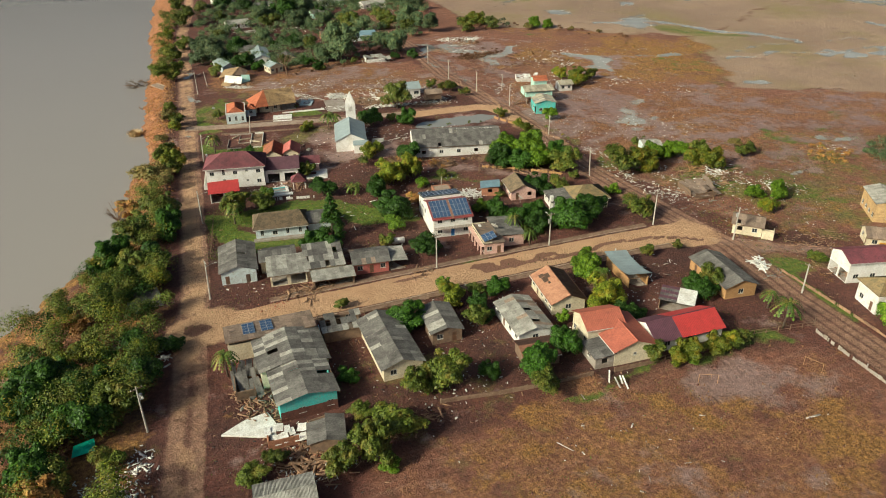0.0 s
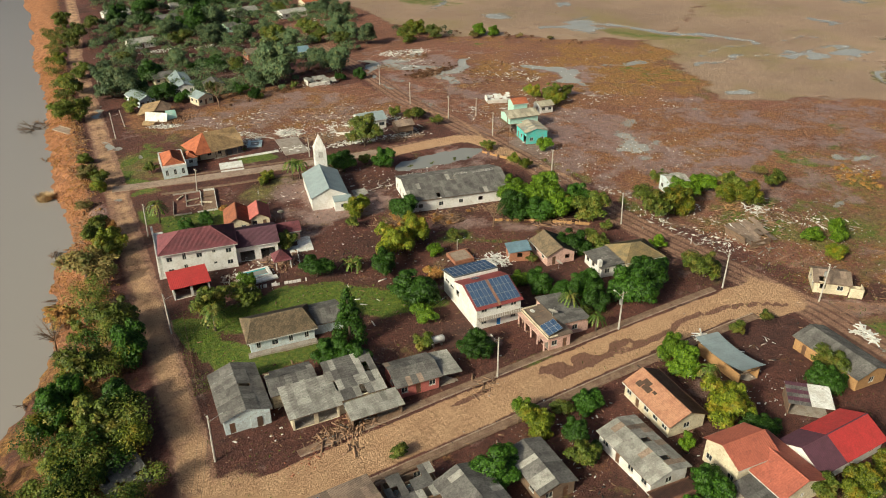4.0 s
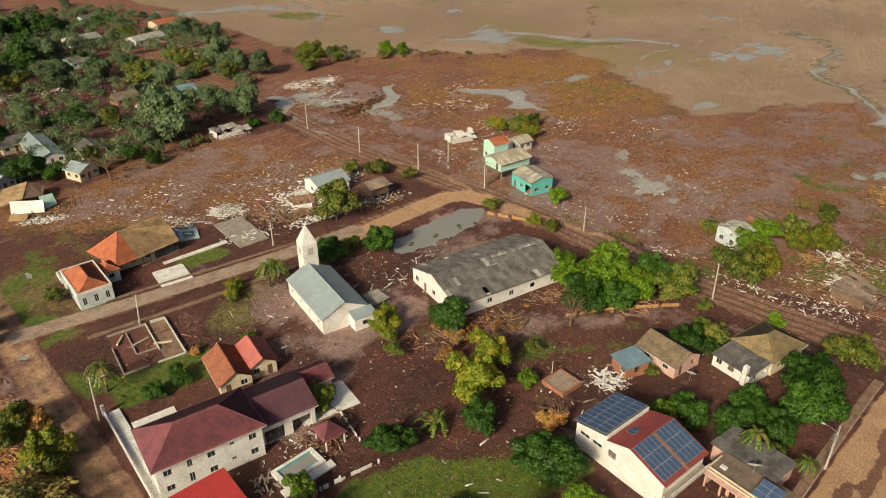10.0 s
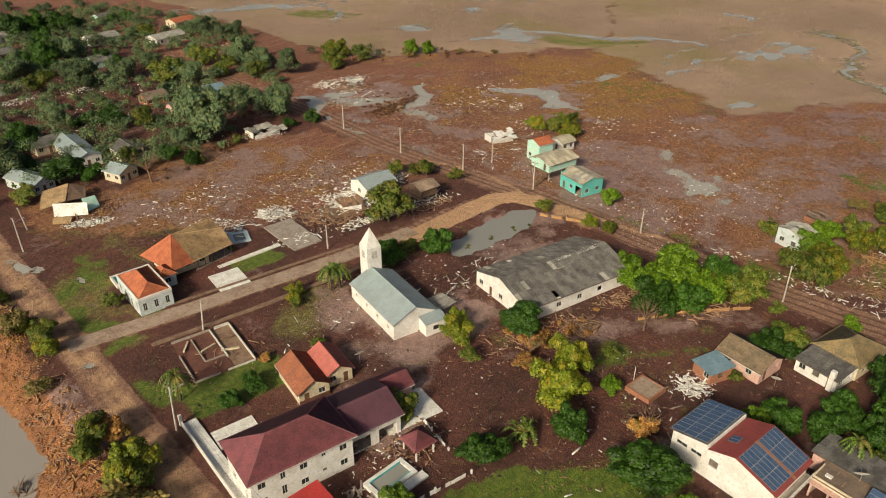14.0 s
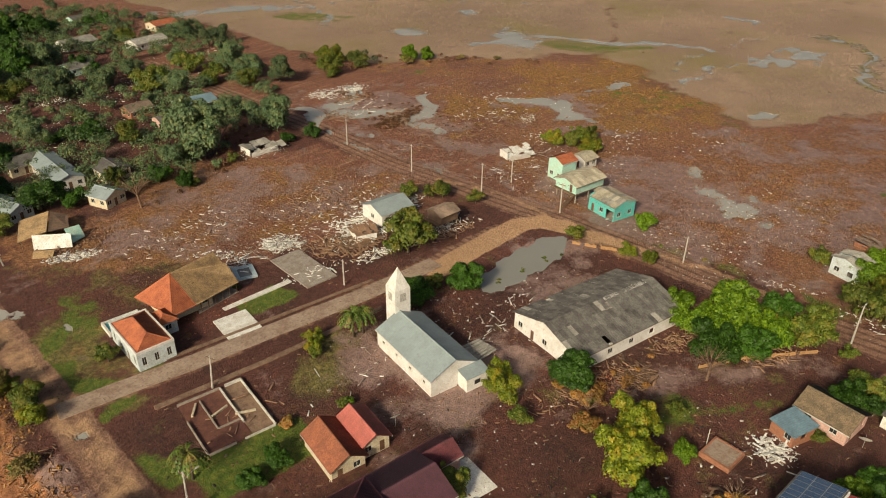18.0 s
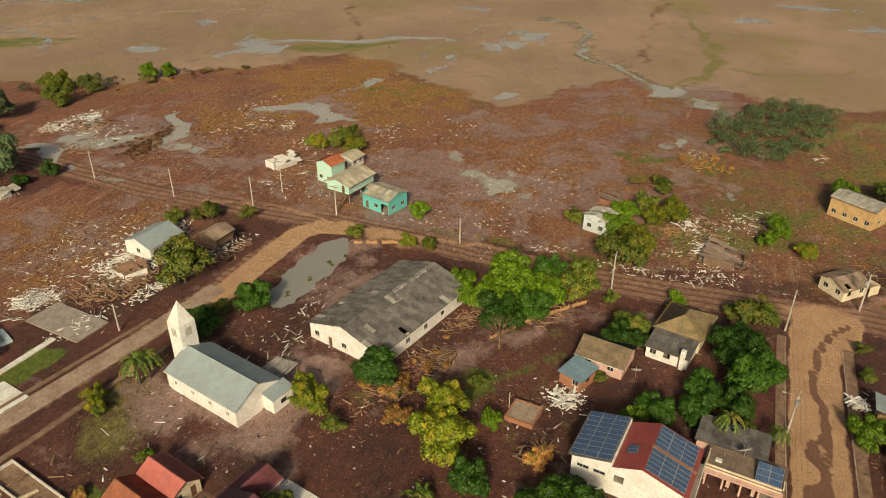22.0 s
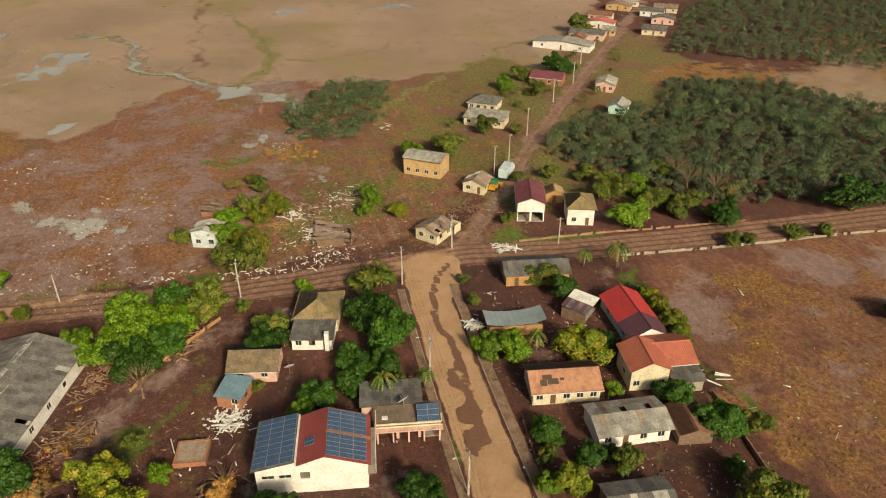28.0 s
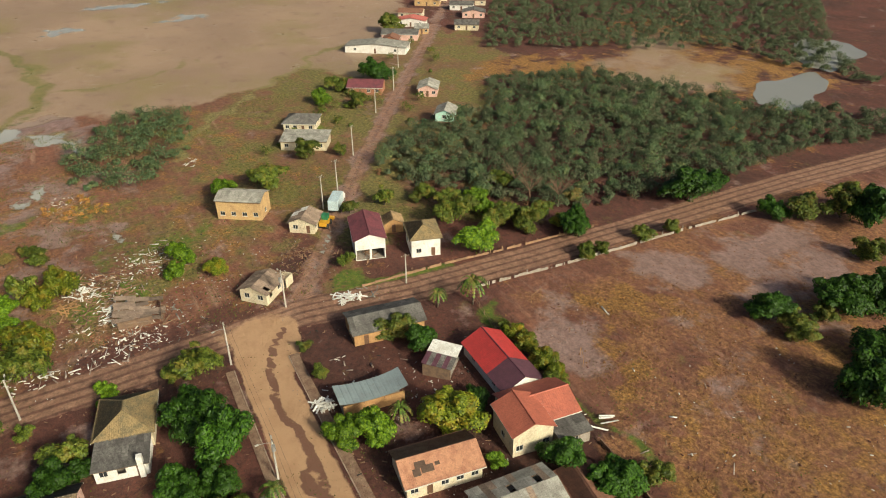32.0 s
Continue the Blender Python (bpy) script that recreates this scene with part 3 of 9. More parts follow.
mx, my = gx + 0.4 * wander(gx, gy, 3), gy + 0.4 * wander(gx, gy, 4)


def pool(cx, cy, rx, ry, turn=0.0):
    """Standing water: highest in the middle, so that noise draws its rim."""
    return patch(mx, my, cx, cy, 1.15 * rx, 1.15 * ry, turn, 0.8)


def brook(line, half, soft):
    return strip(line, mx, my, half, soft)


def signed_gap(line):
    """Distance across a line that runs along y, positive to the east."""
    pts = sorted((p[1], p[0]) for p in line)
    return gx - np.interp(gy, [p[0] for p in pts], [p[1] for p in pts])


road_x = np.interp(gy, [p[1] for p in RIVER_ROAD], [p[0] for p in RIVER_ROAD])
BROOK = ((362, 231), (354, 217), (342, 205), (314, 202), (293, 191), (283, 180), (264, 169), (255, 158), (256, 150), (248, 140), (230, 139))
GREEN_BROOK = ((420, 168), (380, 159), (335, 147), (293, 142), (270, 148))
fields = {
    "across": np.where((gap_to(FAR_ROAD, gx, gy) < 6) & (gx > 124), gap_to(FAR_ROAD, gx, gy), np.where(gx > 60, signed_gap(EAST_ROAD), 0.6 * (gx - road_x))),
    "dirt": most([strip(RIVER_ROAD, gx, gy, 3.2, 0.7), strip(EAST_ROAD, gx, gy, 4.6, 1.6), 0.60 * strip(FAR_ROAD, gx, gy, 3.2, 1.2), 0.85 * strip(CHURCH_STREET, gx, gy, 2.6, 1.2)]),
    "sand": most([strip(MAIN_STREET, gx, gy, 4.1, 0.8) * np.clip((119.6 - gx) / 1.5, 0, 1), inside(gx, gy, (103, 124.4), (119, 124.4), (118.5, 111.8), (112, 112.8), (103, 116.5), fade=0.8), strip(((84, 233.6), (105, 232.6), (112, 232), (116.5, 229), (118.6, 223)), gx, gy, 3.0, 1.0), 0.72 * strip(((118.6, 224), (119.4, 212), (119.3, 205)), gx, gy, 2.6, 1.5), 0.60 * strip(((120.5, 262), (120, 247), (120.5, 228), (119.3, 201), (117, 176)), mx, my, 2.2, 2.0), 0.8 * patch(gx, gy, 3, 126, 8, 7), strip(RIVER_ROAD, gx, gy, 2.9, 1.0) * np.interp(gy, (60, 112, 132, 175, 215), (0.44, 0.47, 0.60, 0.62, 0.52)), 0.62 * patch(gx, gy, 119, 120, 4, 9, 10)]),
    "open": most([inside(mx, my, (124, 128), (172, 84), (262, 88), (272, 178), (214, 214), (124, 240)), inside(mx, my, (122, 236), (214, 212), (267, 291), (182, 367), (150, 360), (128, 330)), inside(mx, my, (28, 322), (30, 272), (44, 268), (105, 252), (116, 262), (118, 340), (90, 312)), 0.55 * inside(mx, my, (-4, -400), (112, -400), (110, 76), (70, 78), (30, 80), (14, 70)), 0.7 * inside(wx, wy, (128, 100), (140, 60), (240, -20), (300, -40), (330, 10), (262, 88), fade=5), 0.9 * inside(mx, my, (126, 400), (128, 330), (182, 366), (300, 4000), (160, 4000))]),
    "stain": most([1.3 * strip(((115.5, 114.9), (112.3, 117.9), (106, 120.7), (98, 122.2), (92.4, 122.5), (89.6, 121.6), (85.4, 121.9), (82, 121.6), (77, 122.1), (74, 122.2), (68.3, 122.5), (62.1, 123)), gx, gy, 0.55, 0.8), 0.95 * patch(mx, my, 80.2, 122.2, 2.2, 1.0, -4), 0.9 * patch(mx, my, 86, 121.8, 2.6, 0.7, -4), inside(gx, gy, (70.9, 125.4), (72.5, 122.3), (68.6, 121.2), (66.4, 123.4), (67.5, 126), fade=0.5), inside(gx, gy, (65.4, 126.3), (65.5, 122.7), (62.4, 123.1), (59.7, 125.3), (60.6, 126.7), fade=0.5), 0.8 * patch(gx, gy, 46, 126.6, 5, 0.9, 2), 0.9 * patch(mx, my, 1.5, 127, 1.2, 2.6, 20), 0.8 * patch(mx, my, 4, 121.5, 3, 1.6)]),
    "earth": np.clip((road_x - 5.5 - gx) / 4, 0, 1) * np.clip((gy - 172) / 30, 0, 1),
    "turf": most([inside(mx, my, (6.5, 153), (17.5, 151), (17, 178), (10, 180), fade=0.9), inside(mx, my, (15, 168), (58, 153), (62, 160), (36, 174), (15, 178), fade=1.2), 0.9 * inside(gx, gy, (18, 152.5), (33, 150), (33, 155), (18, 158), fade=0.9), 1.0 * strip(((27.4, 278), (22.7, 272), (19.8, 266), (18.3, 256), (18.3, 249)), mx, my, 1.6, 1.2), 0.9 * patch(gx, gy, 27, 249, 2.5, 3), 0.66 * patch(mx, my, 27, 276, 6, 11, -10),
                  0.95 * inside(gx, gy, (17, 217), (34, 213), (36, 222), (17, 227), fade=1.0), 0.8 * patch(gx, gy, 16, 228, 2.5, 6, 10), 0.9 * strip(((122.4, 101), (121.4, 90), (119.8, 76)), gx, gy, 1.5, 0.8), 0.95 * patch(gx, gy, 126.5, 97.5, 2.8, 4.5, 30), 0.66 * patch(wx, wy, 191, 158, 9, 5, 35), 0.58 * strip(((219, 169), (206, 164), (194, 160)), wx, wy, 2.5, 3.0), 0.58 * patch(wx, wy, 212, 245, 12, 5, -40), 0.52 * patch(wx, wy, 190, 335, 12, 4, -40), 0.62 * patch(wx, wy, 212, 65, 8, 5, 40), 0.8 * patch(mx, my, 124, 99, 4, 3), 0.5 * patch(wx, wy, 222, 258, 18, 6, -30),
                  0.62 * strip(((122, 228), (122, 196)), gx, gy, 3.0, 2.0), 0.6 * patch(gx, gy, 76, 176, 6, 4), 0.6 * patch(gx, gy, 62, 128.5, 5, 2), 0.85 * inside(gx, gy, (45.5, 250), (59.7, 247.3), (57.5, 256), (47.5, 254.5), fade=0.9), 0.7 * strip(((75, 178), (84, 170), (90, 160)), mx, my, 1.5, 1.5), 0.6 * patch(wx, wy, 160, 128, 16, 8, -40),
                  0.6 * strip(((262, 317), (289, 277)), mx, my, 4.0, 3.0), 0.58 * patch(wx, wy, 232, 440, 22, 12, 30), 0.5 * brook(GREEN_BROOK, 4.0, 4.0), 0.78 * strip(((58, 78.6), (72, 77.6), (93, 76.8), (105, 76.4)), mx, my, 1.6, 1.4), 0.62 * patch(mx, my, 140, 142, 9, 7), 0.6 * patch(mx, my, 134, 160, 8, 6), 0.6 * patch(mx, my, 150, 150, 9, 6), 0.55 * patch(mx, my, 160, 140, 8, 8), 0.66 * patch(mx, my, 126, 165, 3, 7)]),
    "sedge": most([0.95 * brook(((377, 159), (352, 150), (330, 143.6), (300, 141), (278, 150), (262, 158)), 3.0, 3.0), 0.8 * brook(((300, 141), (292, 132), (300, 103), (313, 86)), 2.0, 2.5), 0.95 * brook(((212, 116), (233, 100), (256, 79), (280, 54.5), (306, 18)), 1.6, 1.8), 0.95 * inside(mx, my, (259, 324), (273, 317), (284, 300), (289, 277), (268, 293), (257, 310), fade=3), 0.7 * patch(wx, wy, 232, 440, 22, 12, 30), 0.6 * patch(wx, wy, 420, 330, 40, 14, -30), 0.62 * brook(BROOK, 5.0, 4.0)]),
    "weed": most([0.20 + 0 * gx, 0.62 * patch(wx, wy, 38, 285, 24, 16, -10), 0.98 * patch(mx, my, 50, 229, 11, 9), 1.25 * strip(((122.6, 226), (122.8, 205), (123, 186)), mx, my, 2.2, 1.5), 0.48 * inside(mx, my, (66, 164), (92, 158), (100, 174), (74, 186), fade=3.0), 0.76 * inside(wx, wy, (126, 146), (140, 110), (182, 90), (204, 112), (186, 140), (150, 156)), 0.98 * patch(wx, wy, 205, 96, 26, 14, -30), 0.8 * patch(wx, wy, 150, 145, 12, 7), 0.80 * inside(wx, wy, (200, 128), (200, 104), (230, 78), (300, 20), (310, 40), (258, 104), (240, 128)), 0.55 * patch(wx, wy, 128, 205, 9, 26), 0.95 * inside(wx, wy, (196, 240), (212, 220), (244, 250), (268, 286), (250, 298), (214, 268)), 1.0 * patch(wx, wy, 18, 262, 6, 18, 8), 0.8 * patch(wx, wy, 232, 240, 34, 14, 60), 1.05 * strip(((228, 171), (208, 163), (188, 157)), wx, wy, 7.0, 5.0), 1.0 * inside(wx, wy, (128, 96), (140, 60), (240, -20), (300, -40), (320, 10), (262, 80), (200, 112), fade=6), 0.72 * strip(((76, 48), (62, 50), (50, 50)), wx, wy, 2.5, 3.5), 0.7 * strip(((240, 93), (276, 60), (310, 13)), mx, my, 2.5, 2.5), 0.62 * brook(GREEN_BROOK, 6.0, 5.0), 0.6 * inside(wx, wy, (126, 70), (140, 40), (200, 30), (180, 70)), 0.6 * patch(wx, wy, 60, 200, 14, 12), 0.55 * patch(wx, wy, 40, 90, 12, 20)]),
    "rust": most([0.85 * inside(wx, wy, (138, 178), (141, 160), (196, 158), (228, 168), (250, 172), (226, 196), (198, 205), (169, 200)), 0.78 * inside(wx, wy, (126, 170), (204, 128), (270, 177), (212, 214), (130, 250)), 0.70 * inside(wx, wy, (130, 246), (212, 212), (266, 291), (200, 347)), 0.75 * inside(wx, wy, (20, 300), (40, 284), (105, 254), (114, 275), (100, 320), (40, 322)), 0.62 * inside(wx, wy, (-20, 30), (60, -60), (105, -40), (108, 70), (70, 76), (24, 78)), 0.55 * np.clip((road_x - 4 - gx) / 6, 0, 1)]),
    "straw": most([0.74 * inside(wx, wy, (190, 293), (222, 306), (261, 289), (240, 254), (216, 235), (190, 231), (186, 262), fade=4), 0.70 * inside(wx, wy, (157, 298), (172, 303), (187, 299), (180, 264), (150, 282), fade=3), 0.44 * inside(wx, wy, (38, 284), (104, 256), (112, 275), (98, 312), (44, 318), fade=5), 0.55 * patch(wx, wy, 168, 180, 26, 12, 30), 0.6 * strip(((182, 352), (205, 340), (228, 320)), wx, wy, 5.0, 4.0), 0.58 * inside(wx, wy, (186, 240), (210, 218), (240, 250), (268, 288), (248, 302), (206, 274)), 0.95 * inside(wx, wy, (77, 57), (82, 61), (92, 62), (101, 60), (96, 52), (86, 49), fade=2), 0.85 * inside(wx, wy, (60, 72), (63, 75), (71, 75), (76.5, 70.6), (70.7, 64), (60.5, 66.5), fade=2), 0.5 * patch(wx, wy, 45, 73, 7, 4), 0.75 * strip(((107, 64), (101, 58)), wx, wy, 2.0, 2.0), 0.66 * strip(((84, 46), (72, 50), (60, 52), (46, 56)), wx, wy, 2.0, 3.0), 0.5 * inside(wx, wy, (42, 60), (52, 68), (64, 60), (66, 50), (48, 36), (40, 44), fade=3), 0.50 * patch(wx, wy, 66, 22, 18, 14), 0.75 * strip(((100, 62), (90, 57), (80, 63)), mx, my, 2.0, 2.0), 0.8 * inside(wx, wy, (255, -21), (186, -125), (150, -110), (235, 5), fade=8), 0.62 * patch(wx, wy, 215, -85, 90, 34, -35), 0.32 * inside(wx, wy, (126, 112), (175, 84), (250, 92), (256, 128), (204, 130), (126, 170)), 0.6 * np.clip((road_x - 3 - gx) / 6, 0, 1), 0.56 * inside(wx, wy, (30, 60), (48, 40), (46, 78), (34, 80), fade=3)]),
    "silt": most([0.85 * patch(wx, wy, 56, 208, 22, 17), 0.60 * inside(wx, wy, (40, 282), (104, 256), (114, 270), (100, 312), (46, 318), fade=5), 0.55 * patch(wx, wy, 80, 180, 18, 10, -30), 0.80 * strip(((72, 184), (78, 176.6), (86.3, 173), (96, 169), (103, 162)), wx, wy, 3.0, 3.5), 0.85 * inside(wx, wy, (78, 212), (92, 216), (107, 219), (111, 208), (98, 207), (80, 210), fade=2), 0.9 * strip(FAR_ROAD, gx, gy, 3.0, 2.0), 0.9 * strip(((150, 290), (142, 275), (134, 264)), wx, wy, 4.0, 5.0), 0.9 * strip(((188, 262), (186, 248)), wx, wy, 4.0, 4.0), 0.85 * patch(wx, wy, 146, 320, 16, 16), 0.16 + 0 * gx, 0.85 * inside(wx, wy, (127, 267), (133, 250), (156, 264), (143, 284)), 0.75 * inside(wx, wy, (122, 240), (122, 200), (128, 176), (154, 176), (176, 229), (140, 250)), 0.9 * patch(wx, wy, 160, 200, 20, 14, 40), 0.95 * patch(mx, my, 90, 69, 12, 7, 0), 1.0 * patch(mx, my, 94, 34, 10, 11), 0.9 * patch(mx, my, 84, 12, 14, 18), 0.5 * patch(wx, wy, 70, 38, 10, 9), 0.85 * patch(wx, wy, 150, 316, 24, 24), 0.9 * brook(BROOK, 6, 5), 0.8 * patch(wx, wy, 252, 152, 22, 12), 0.75 * patch(wx, wy, 205, 210, 14, 6, 30), 0.8 * patch(wx, wy, 192, 272, 16, 16), 0.9 * strip(((218, 158), (204, 152), (188, 147), (172, 141), (172, 131)), wx, wy, 3.0, 3.5), 0.9 * strip(((182, 168), (164, 164), (146, 172)), wx, wy, 3.5, 4.0), 0.42 * patch(wx, wy, 80, 36, 26, 20), 0.55 * inside(wx, wy, (122, 240), (126, 168), (204, 130), (268, 178), (214, 213), fade=6), 0.75 * strip(((124, 300), (125, 273), (122, 255)), gx, gy, 3.0, 2.0), 0.7 * patch(mx, my, 100, 214, 16, 9, -6), 0.6 * strip(((128, 106), (145, 94), (170, 77)), gx, gy, 2.0, 1.6), 0.65 * patch(mx, my, 5, 232, 4, 16), 0.6 * patch(mx, my, 60, 226, 16, 10)]),
    "flat": most([inside(mx, my, (214, 213), (271, 176), (4000, 150), (4000, 2200), (266, 291)), inside(mx, my, (266, 291), (4000, 2200), (4000, 4000), (300, 4000), (182, 366)), inside(mx, my, (256, 128), (262, 72), (310, 22), (4000, -2300), (4000, 150), (271, 176)), 0.75 * patch(wx, wy, 206, -70, 60, 22, -40, 0.6), inside(mx, my, (256, 40), (310, -10), (420, -70), (4000, -2300), (4000, 0), (300, 60))]),
    "wet": most([0 * gx, 0.8 * pool(12.6, 247.6, 1.8, 2.6, 20), 0.8 * pool(14.2, 288.6, 1.2, 5, 6), 0.7 * pool(22.6, 272, 1.0, 3, 10), 0.74 * pool(156, 194, 8, 7, 40), 0.62 * pool(160, 203, 7, 5, 40), 0.56 * pool(172, 210, 10, 5, 50), 0.52 * pool(203, 208, 4, 7, 60), 0.95 * brook(((134, 325), (140, 319), (146, 312.5), (153, 307)), 3.0, 2.4), 0.95 * brook(((139, 330), (144, 328), (149, 329.5), (160, 335.5)), 3.6, 2.6), 0.96 * brook(((171, 314), (166, 307), (158, 301), (150, 296.5), (145.5, 290)), 2.9, 2.4), 0.60 * brook(((145, 288), (140, 283), (134, 273)), 1.5, 2.5), 0.80 * brook(((128.5, 336), (127.5, 325), (124, 308)), 1.5, 1.2), 0.66 * pool(131, 298, 1.2, 3.5), 0.85 * pool(129, 330, 3, 8), 0.92 * brook(((187, 284), (194, 280), (193, 272), (188, 264)), 4.6, 3.0), 0.62 * brook(((188, 264), (187, 251)), 2.5, 3.0), 0.80 * pool(228, 266, 4, 7, 70), 0.66 * pool(213, 273, 2.5, 4.5, 60),
                 0.74 * brook(((238, 250), (280, 245), (330, 232)), 3, 4), 0.70 * brook(((262, 262), (300, 262), (350, 250)), 2.5, 4), 0.85 * pool(230, 215, 3.2, 9, 70), 0.85 * pool(262, 336, 8, 20, -40), 0.85 * strip(((244, 342), (265, 336), (284, 305), (303, 266)), mx, my, 3.5, 3.0), 0.85 * pool(239, 380, 5, 8), 0.85 * pool(294, 387, 6, 9), 0.85 * pool(371, 272, 5, 12), 0.85 * pool(444, 97, 7, 24), 0.85 * pool(394, 74, 6, 12), 0.85 * pool(394, 130, 5, 10), 0.7 * strip(((210, 415), (238, 432), (250, 477), (294, 436), (336, 369)), mx, my, 3, 4),
                 0.85 * brook(BROOK, 1.6, 1.8), 0.9 * pool(258, 160, 6, 10, 50), 0.85 * pool(244, 141, 7, 4, 30), 0.60 * pool(204, 153, 4, 8, 25), 0.48 * pool(168, 140, 2.5, 6, 60), 0.82 * pool(320, 225, 14, 5, 20), 0.78 * pool(300, 232, 6, 16, 40), 0.5 * pool(90, 68, 4, 7, 60), 0.66 * pool(124, 292, 2, 10, 10), 0.66 * pool(125, 268, 1.5, 9), 0.82 * pool(22, 322, 1.4, 14, -6),
                 0.58 * strip(((128, 106), (145, 94), (160, 84)), gx, gy, 1.0, 1.0), 0.80 * pool(340, 470, 14, 70, 40), 0.80 * pool(212, 480, 8, 50, 60), 0.75 * pool(430, 330, 10, 60, 20), 0.75 * pool(520, 200, 12, 60, 10)]),
}
for key, values in fields.items():
    ground_mesh.attributes.new(key, "FLOAT", "POINT").data.foreach_set("value", values.ravel().astype(np.float32))
tagged(new("ground", ground_mesh), "flooded reddish mud ground with turf and dry brush", "ground", "", "structure")

river = Shape().add([(-4500, -4500, WATER_LEVEL), (40, -4500, WATER_LEVEL), (40, 4500, WATER_LEVEL), (-4500, 4500, WATER_LEVEL)], [(0, 1, 2, 3)])
solid("river", river, RIVER, "wide silty brown river at high water", "river", "structure")
solid("pond", Shape().add([(80, 214, -0.42), (120, 210, -0.42), (120, 230, -0.42), (80, 232, -0.42)], [(0, 1, 2, 3)]), POND, "long muddy pond beside the sandy road", "pond", "structure")


def ragged_pool(name, label, cx, cy, rx, ry, turn, seed):
    """Standing water as a thin sheet with an uneven rim."""
    rng = random.Random(seed)
    rim, wob = 40, [rng.uniform(-1, 1) for _ in range(6)]
    out = []
    for k in range(rim):
        a = 2 * math.pi * k / rim
        r = 1 + 0.16 * wob[0] * math.cos(2 * a + wob[1]) + 0.14 * math.cos(3 * a + 3 * wob[2]) + 0.10 * math.cos(5 * a + 3 * wob[3]) + 0.05 * math.cos(9 * a + 3 * wob[4])
        p = Matrix.Rotation(radians(turn), 2) @ Vector((rx * r * math.cos(a), ry * r * math.sin(a)))
        out.append((cx + p.x, cy + p.y, 0.16))
    solid(name, Shape().add(out, [tuple(range(rim))]), POND, label, "pond", "structure")


ragged_pool("lake", "pale lake lying in dry grassland beyond the woods", 161, -88, 11, 22, 20, 3)
ragged_pool("lake", "far pale lake behind a spit of trees", 186, -142, 12, 26, 30, 5)

# ---- kerbs and footways of the main street ----
def band(line, inner, outer, z0, z1):
    a, b = offset_line(line, inner), offset_line(line, outer)
    shape = Shape()
    for i in range(len(line) - 1):
        c = [a[i], a[i + 1], b[i + 1], b[i]]
        if inner > outer:
            c = c[::-1]
        shape.slab([(*p, z1) for p in c], z1 - z0)
    return shape


WALK_LINE = ((16, 124.8), (29, 124.5), (53, 123.8), (67, 123.4), (87, 122.6), (104, 121.8), (108, 121.5))
solid("pavement_north", band(WALK_LINE, 4.95, 6.3, -0.2, 0.14), FOOTWAY, "mud-stained concrete footway", "pavement", "structure")
solid("pavement_south", band(WALK_LINE, -6.6, -4.95, -0.2, 0.12), FOOTWAY, "mud-covered concrete footway", "pavement", "structure")
solid("pavement_church", band(((22, 240.6), (41, 236.6), (66, 232.6)), -0.5, 0.5, -0.2, 0.26), FOOTWAY, "concrete kerb path along the church street", "pavement", "structure")
solid("pavement_far", band(((30, 250.2), (52, 245.4), (72, 241.0)), -0.35, 0.35, -0.2, 0.3), FOOTWAY, "broken kerb edge on the far side of the church street", "pavement", "structure")
solid("road_church", band(((11.5, 251.4), (33.5, 245.8), (50, 242.3), (66, 238.8), (78, 236.8), (86, 235.8)), -2.1, 2.1, -0.1, 0.19), SETTS, "grey-brown paved street streaked with mud", "road", "structure")


# ---- houses ----


def side_frame(side, lx, ly):
    """The wall's own frame: x along the wall, y outwards, z up, from its left end seen from outside; and its length."""
    if side == "S":
        return Matrix.Translation((-lx / 2, -ly / 2, 0)) @ Matrix(((1, 0, 0, 0), (0, -1, 0, 0), (0, 0, 1, 0), (0, 0, 0, 1))), lx
    if side == "N":
        return Matrix.Translation((lx / 2, ly / 2, 0)) @ Matrix(((-1, 0, 0, 0), (0, 1, 0, 0), (0, 0, 1, 0), (0, 0, 0, 1))), lx
    if side == "E":
        return Matrix.Translation((lx / 2, -ly / 2, 0)) @ Matrix(((0, 1, 0, 0), (1, 0, 0, 0), (0, 0, 1, 0), (0, 0, 0, 1))), ly
    return Matrix.Translation((-lx / 2, ly / 2, 0)) @ Matrix(((0, -1, 0, 0), (-1, 0, 0, 0), (0, 0, 1, 0), (0, 0, 0, 1))), ly


KINDS = {"w": (1.2, 1.1, 1.0), "s": (0.7, 0.6, 1.6), "l": (1.9, 1.2, 0.9), "d": (0.9, 2.05, 0.03), "g": (2.7, 2.3, 0.03), "t": (0.8, 1.7, 1.0), "b": (0.9, 2.05, 0.03), "o": (1.2, 1.1, 1.0), "v": (3.2, 2.5, 0.03)}


def openings_of(text, length, floor=0.0):
    """Letters and spaces spread along a wall: w s l t windows, d b doors, g garage, o v open holes, - none."""
    slots = text.split()
    out = []
    for i, key in enumerate(slots):
        if key in KINDS:
            w, h, sill = KINDS[key]
            c = (i + 0.5) * length / len(slots)
            w = min(w, 0.86 * length / len(slots))
            out.append((c - w / 2, c + w / 2, floor + sill, floor + sill + h, key))
    return out


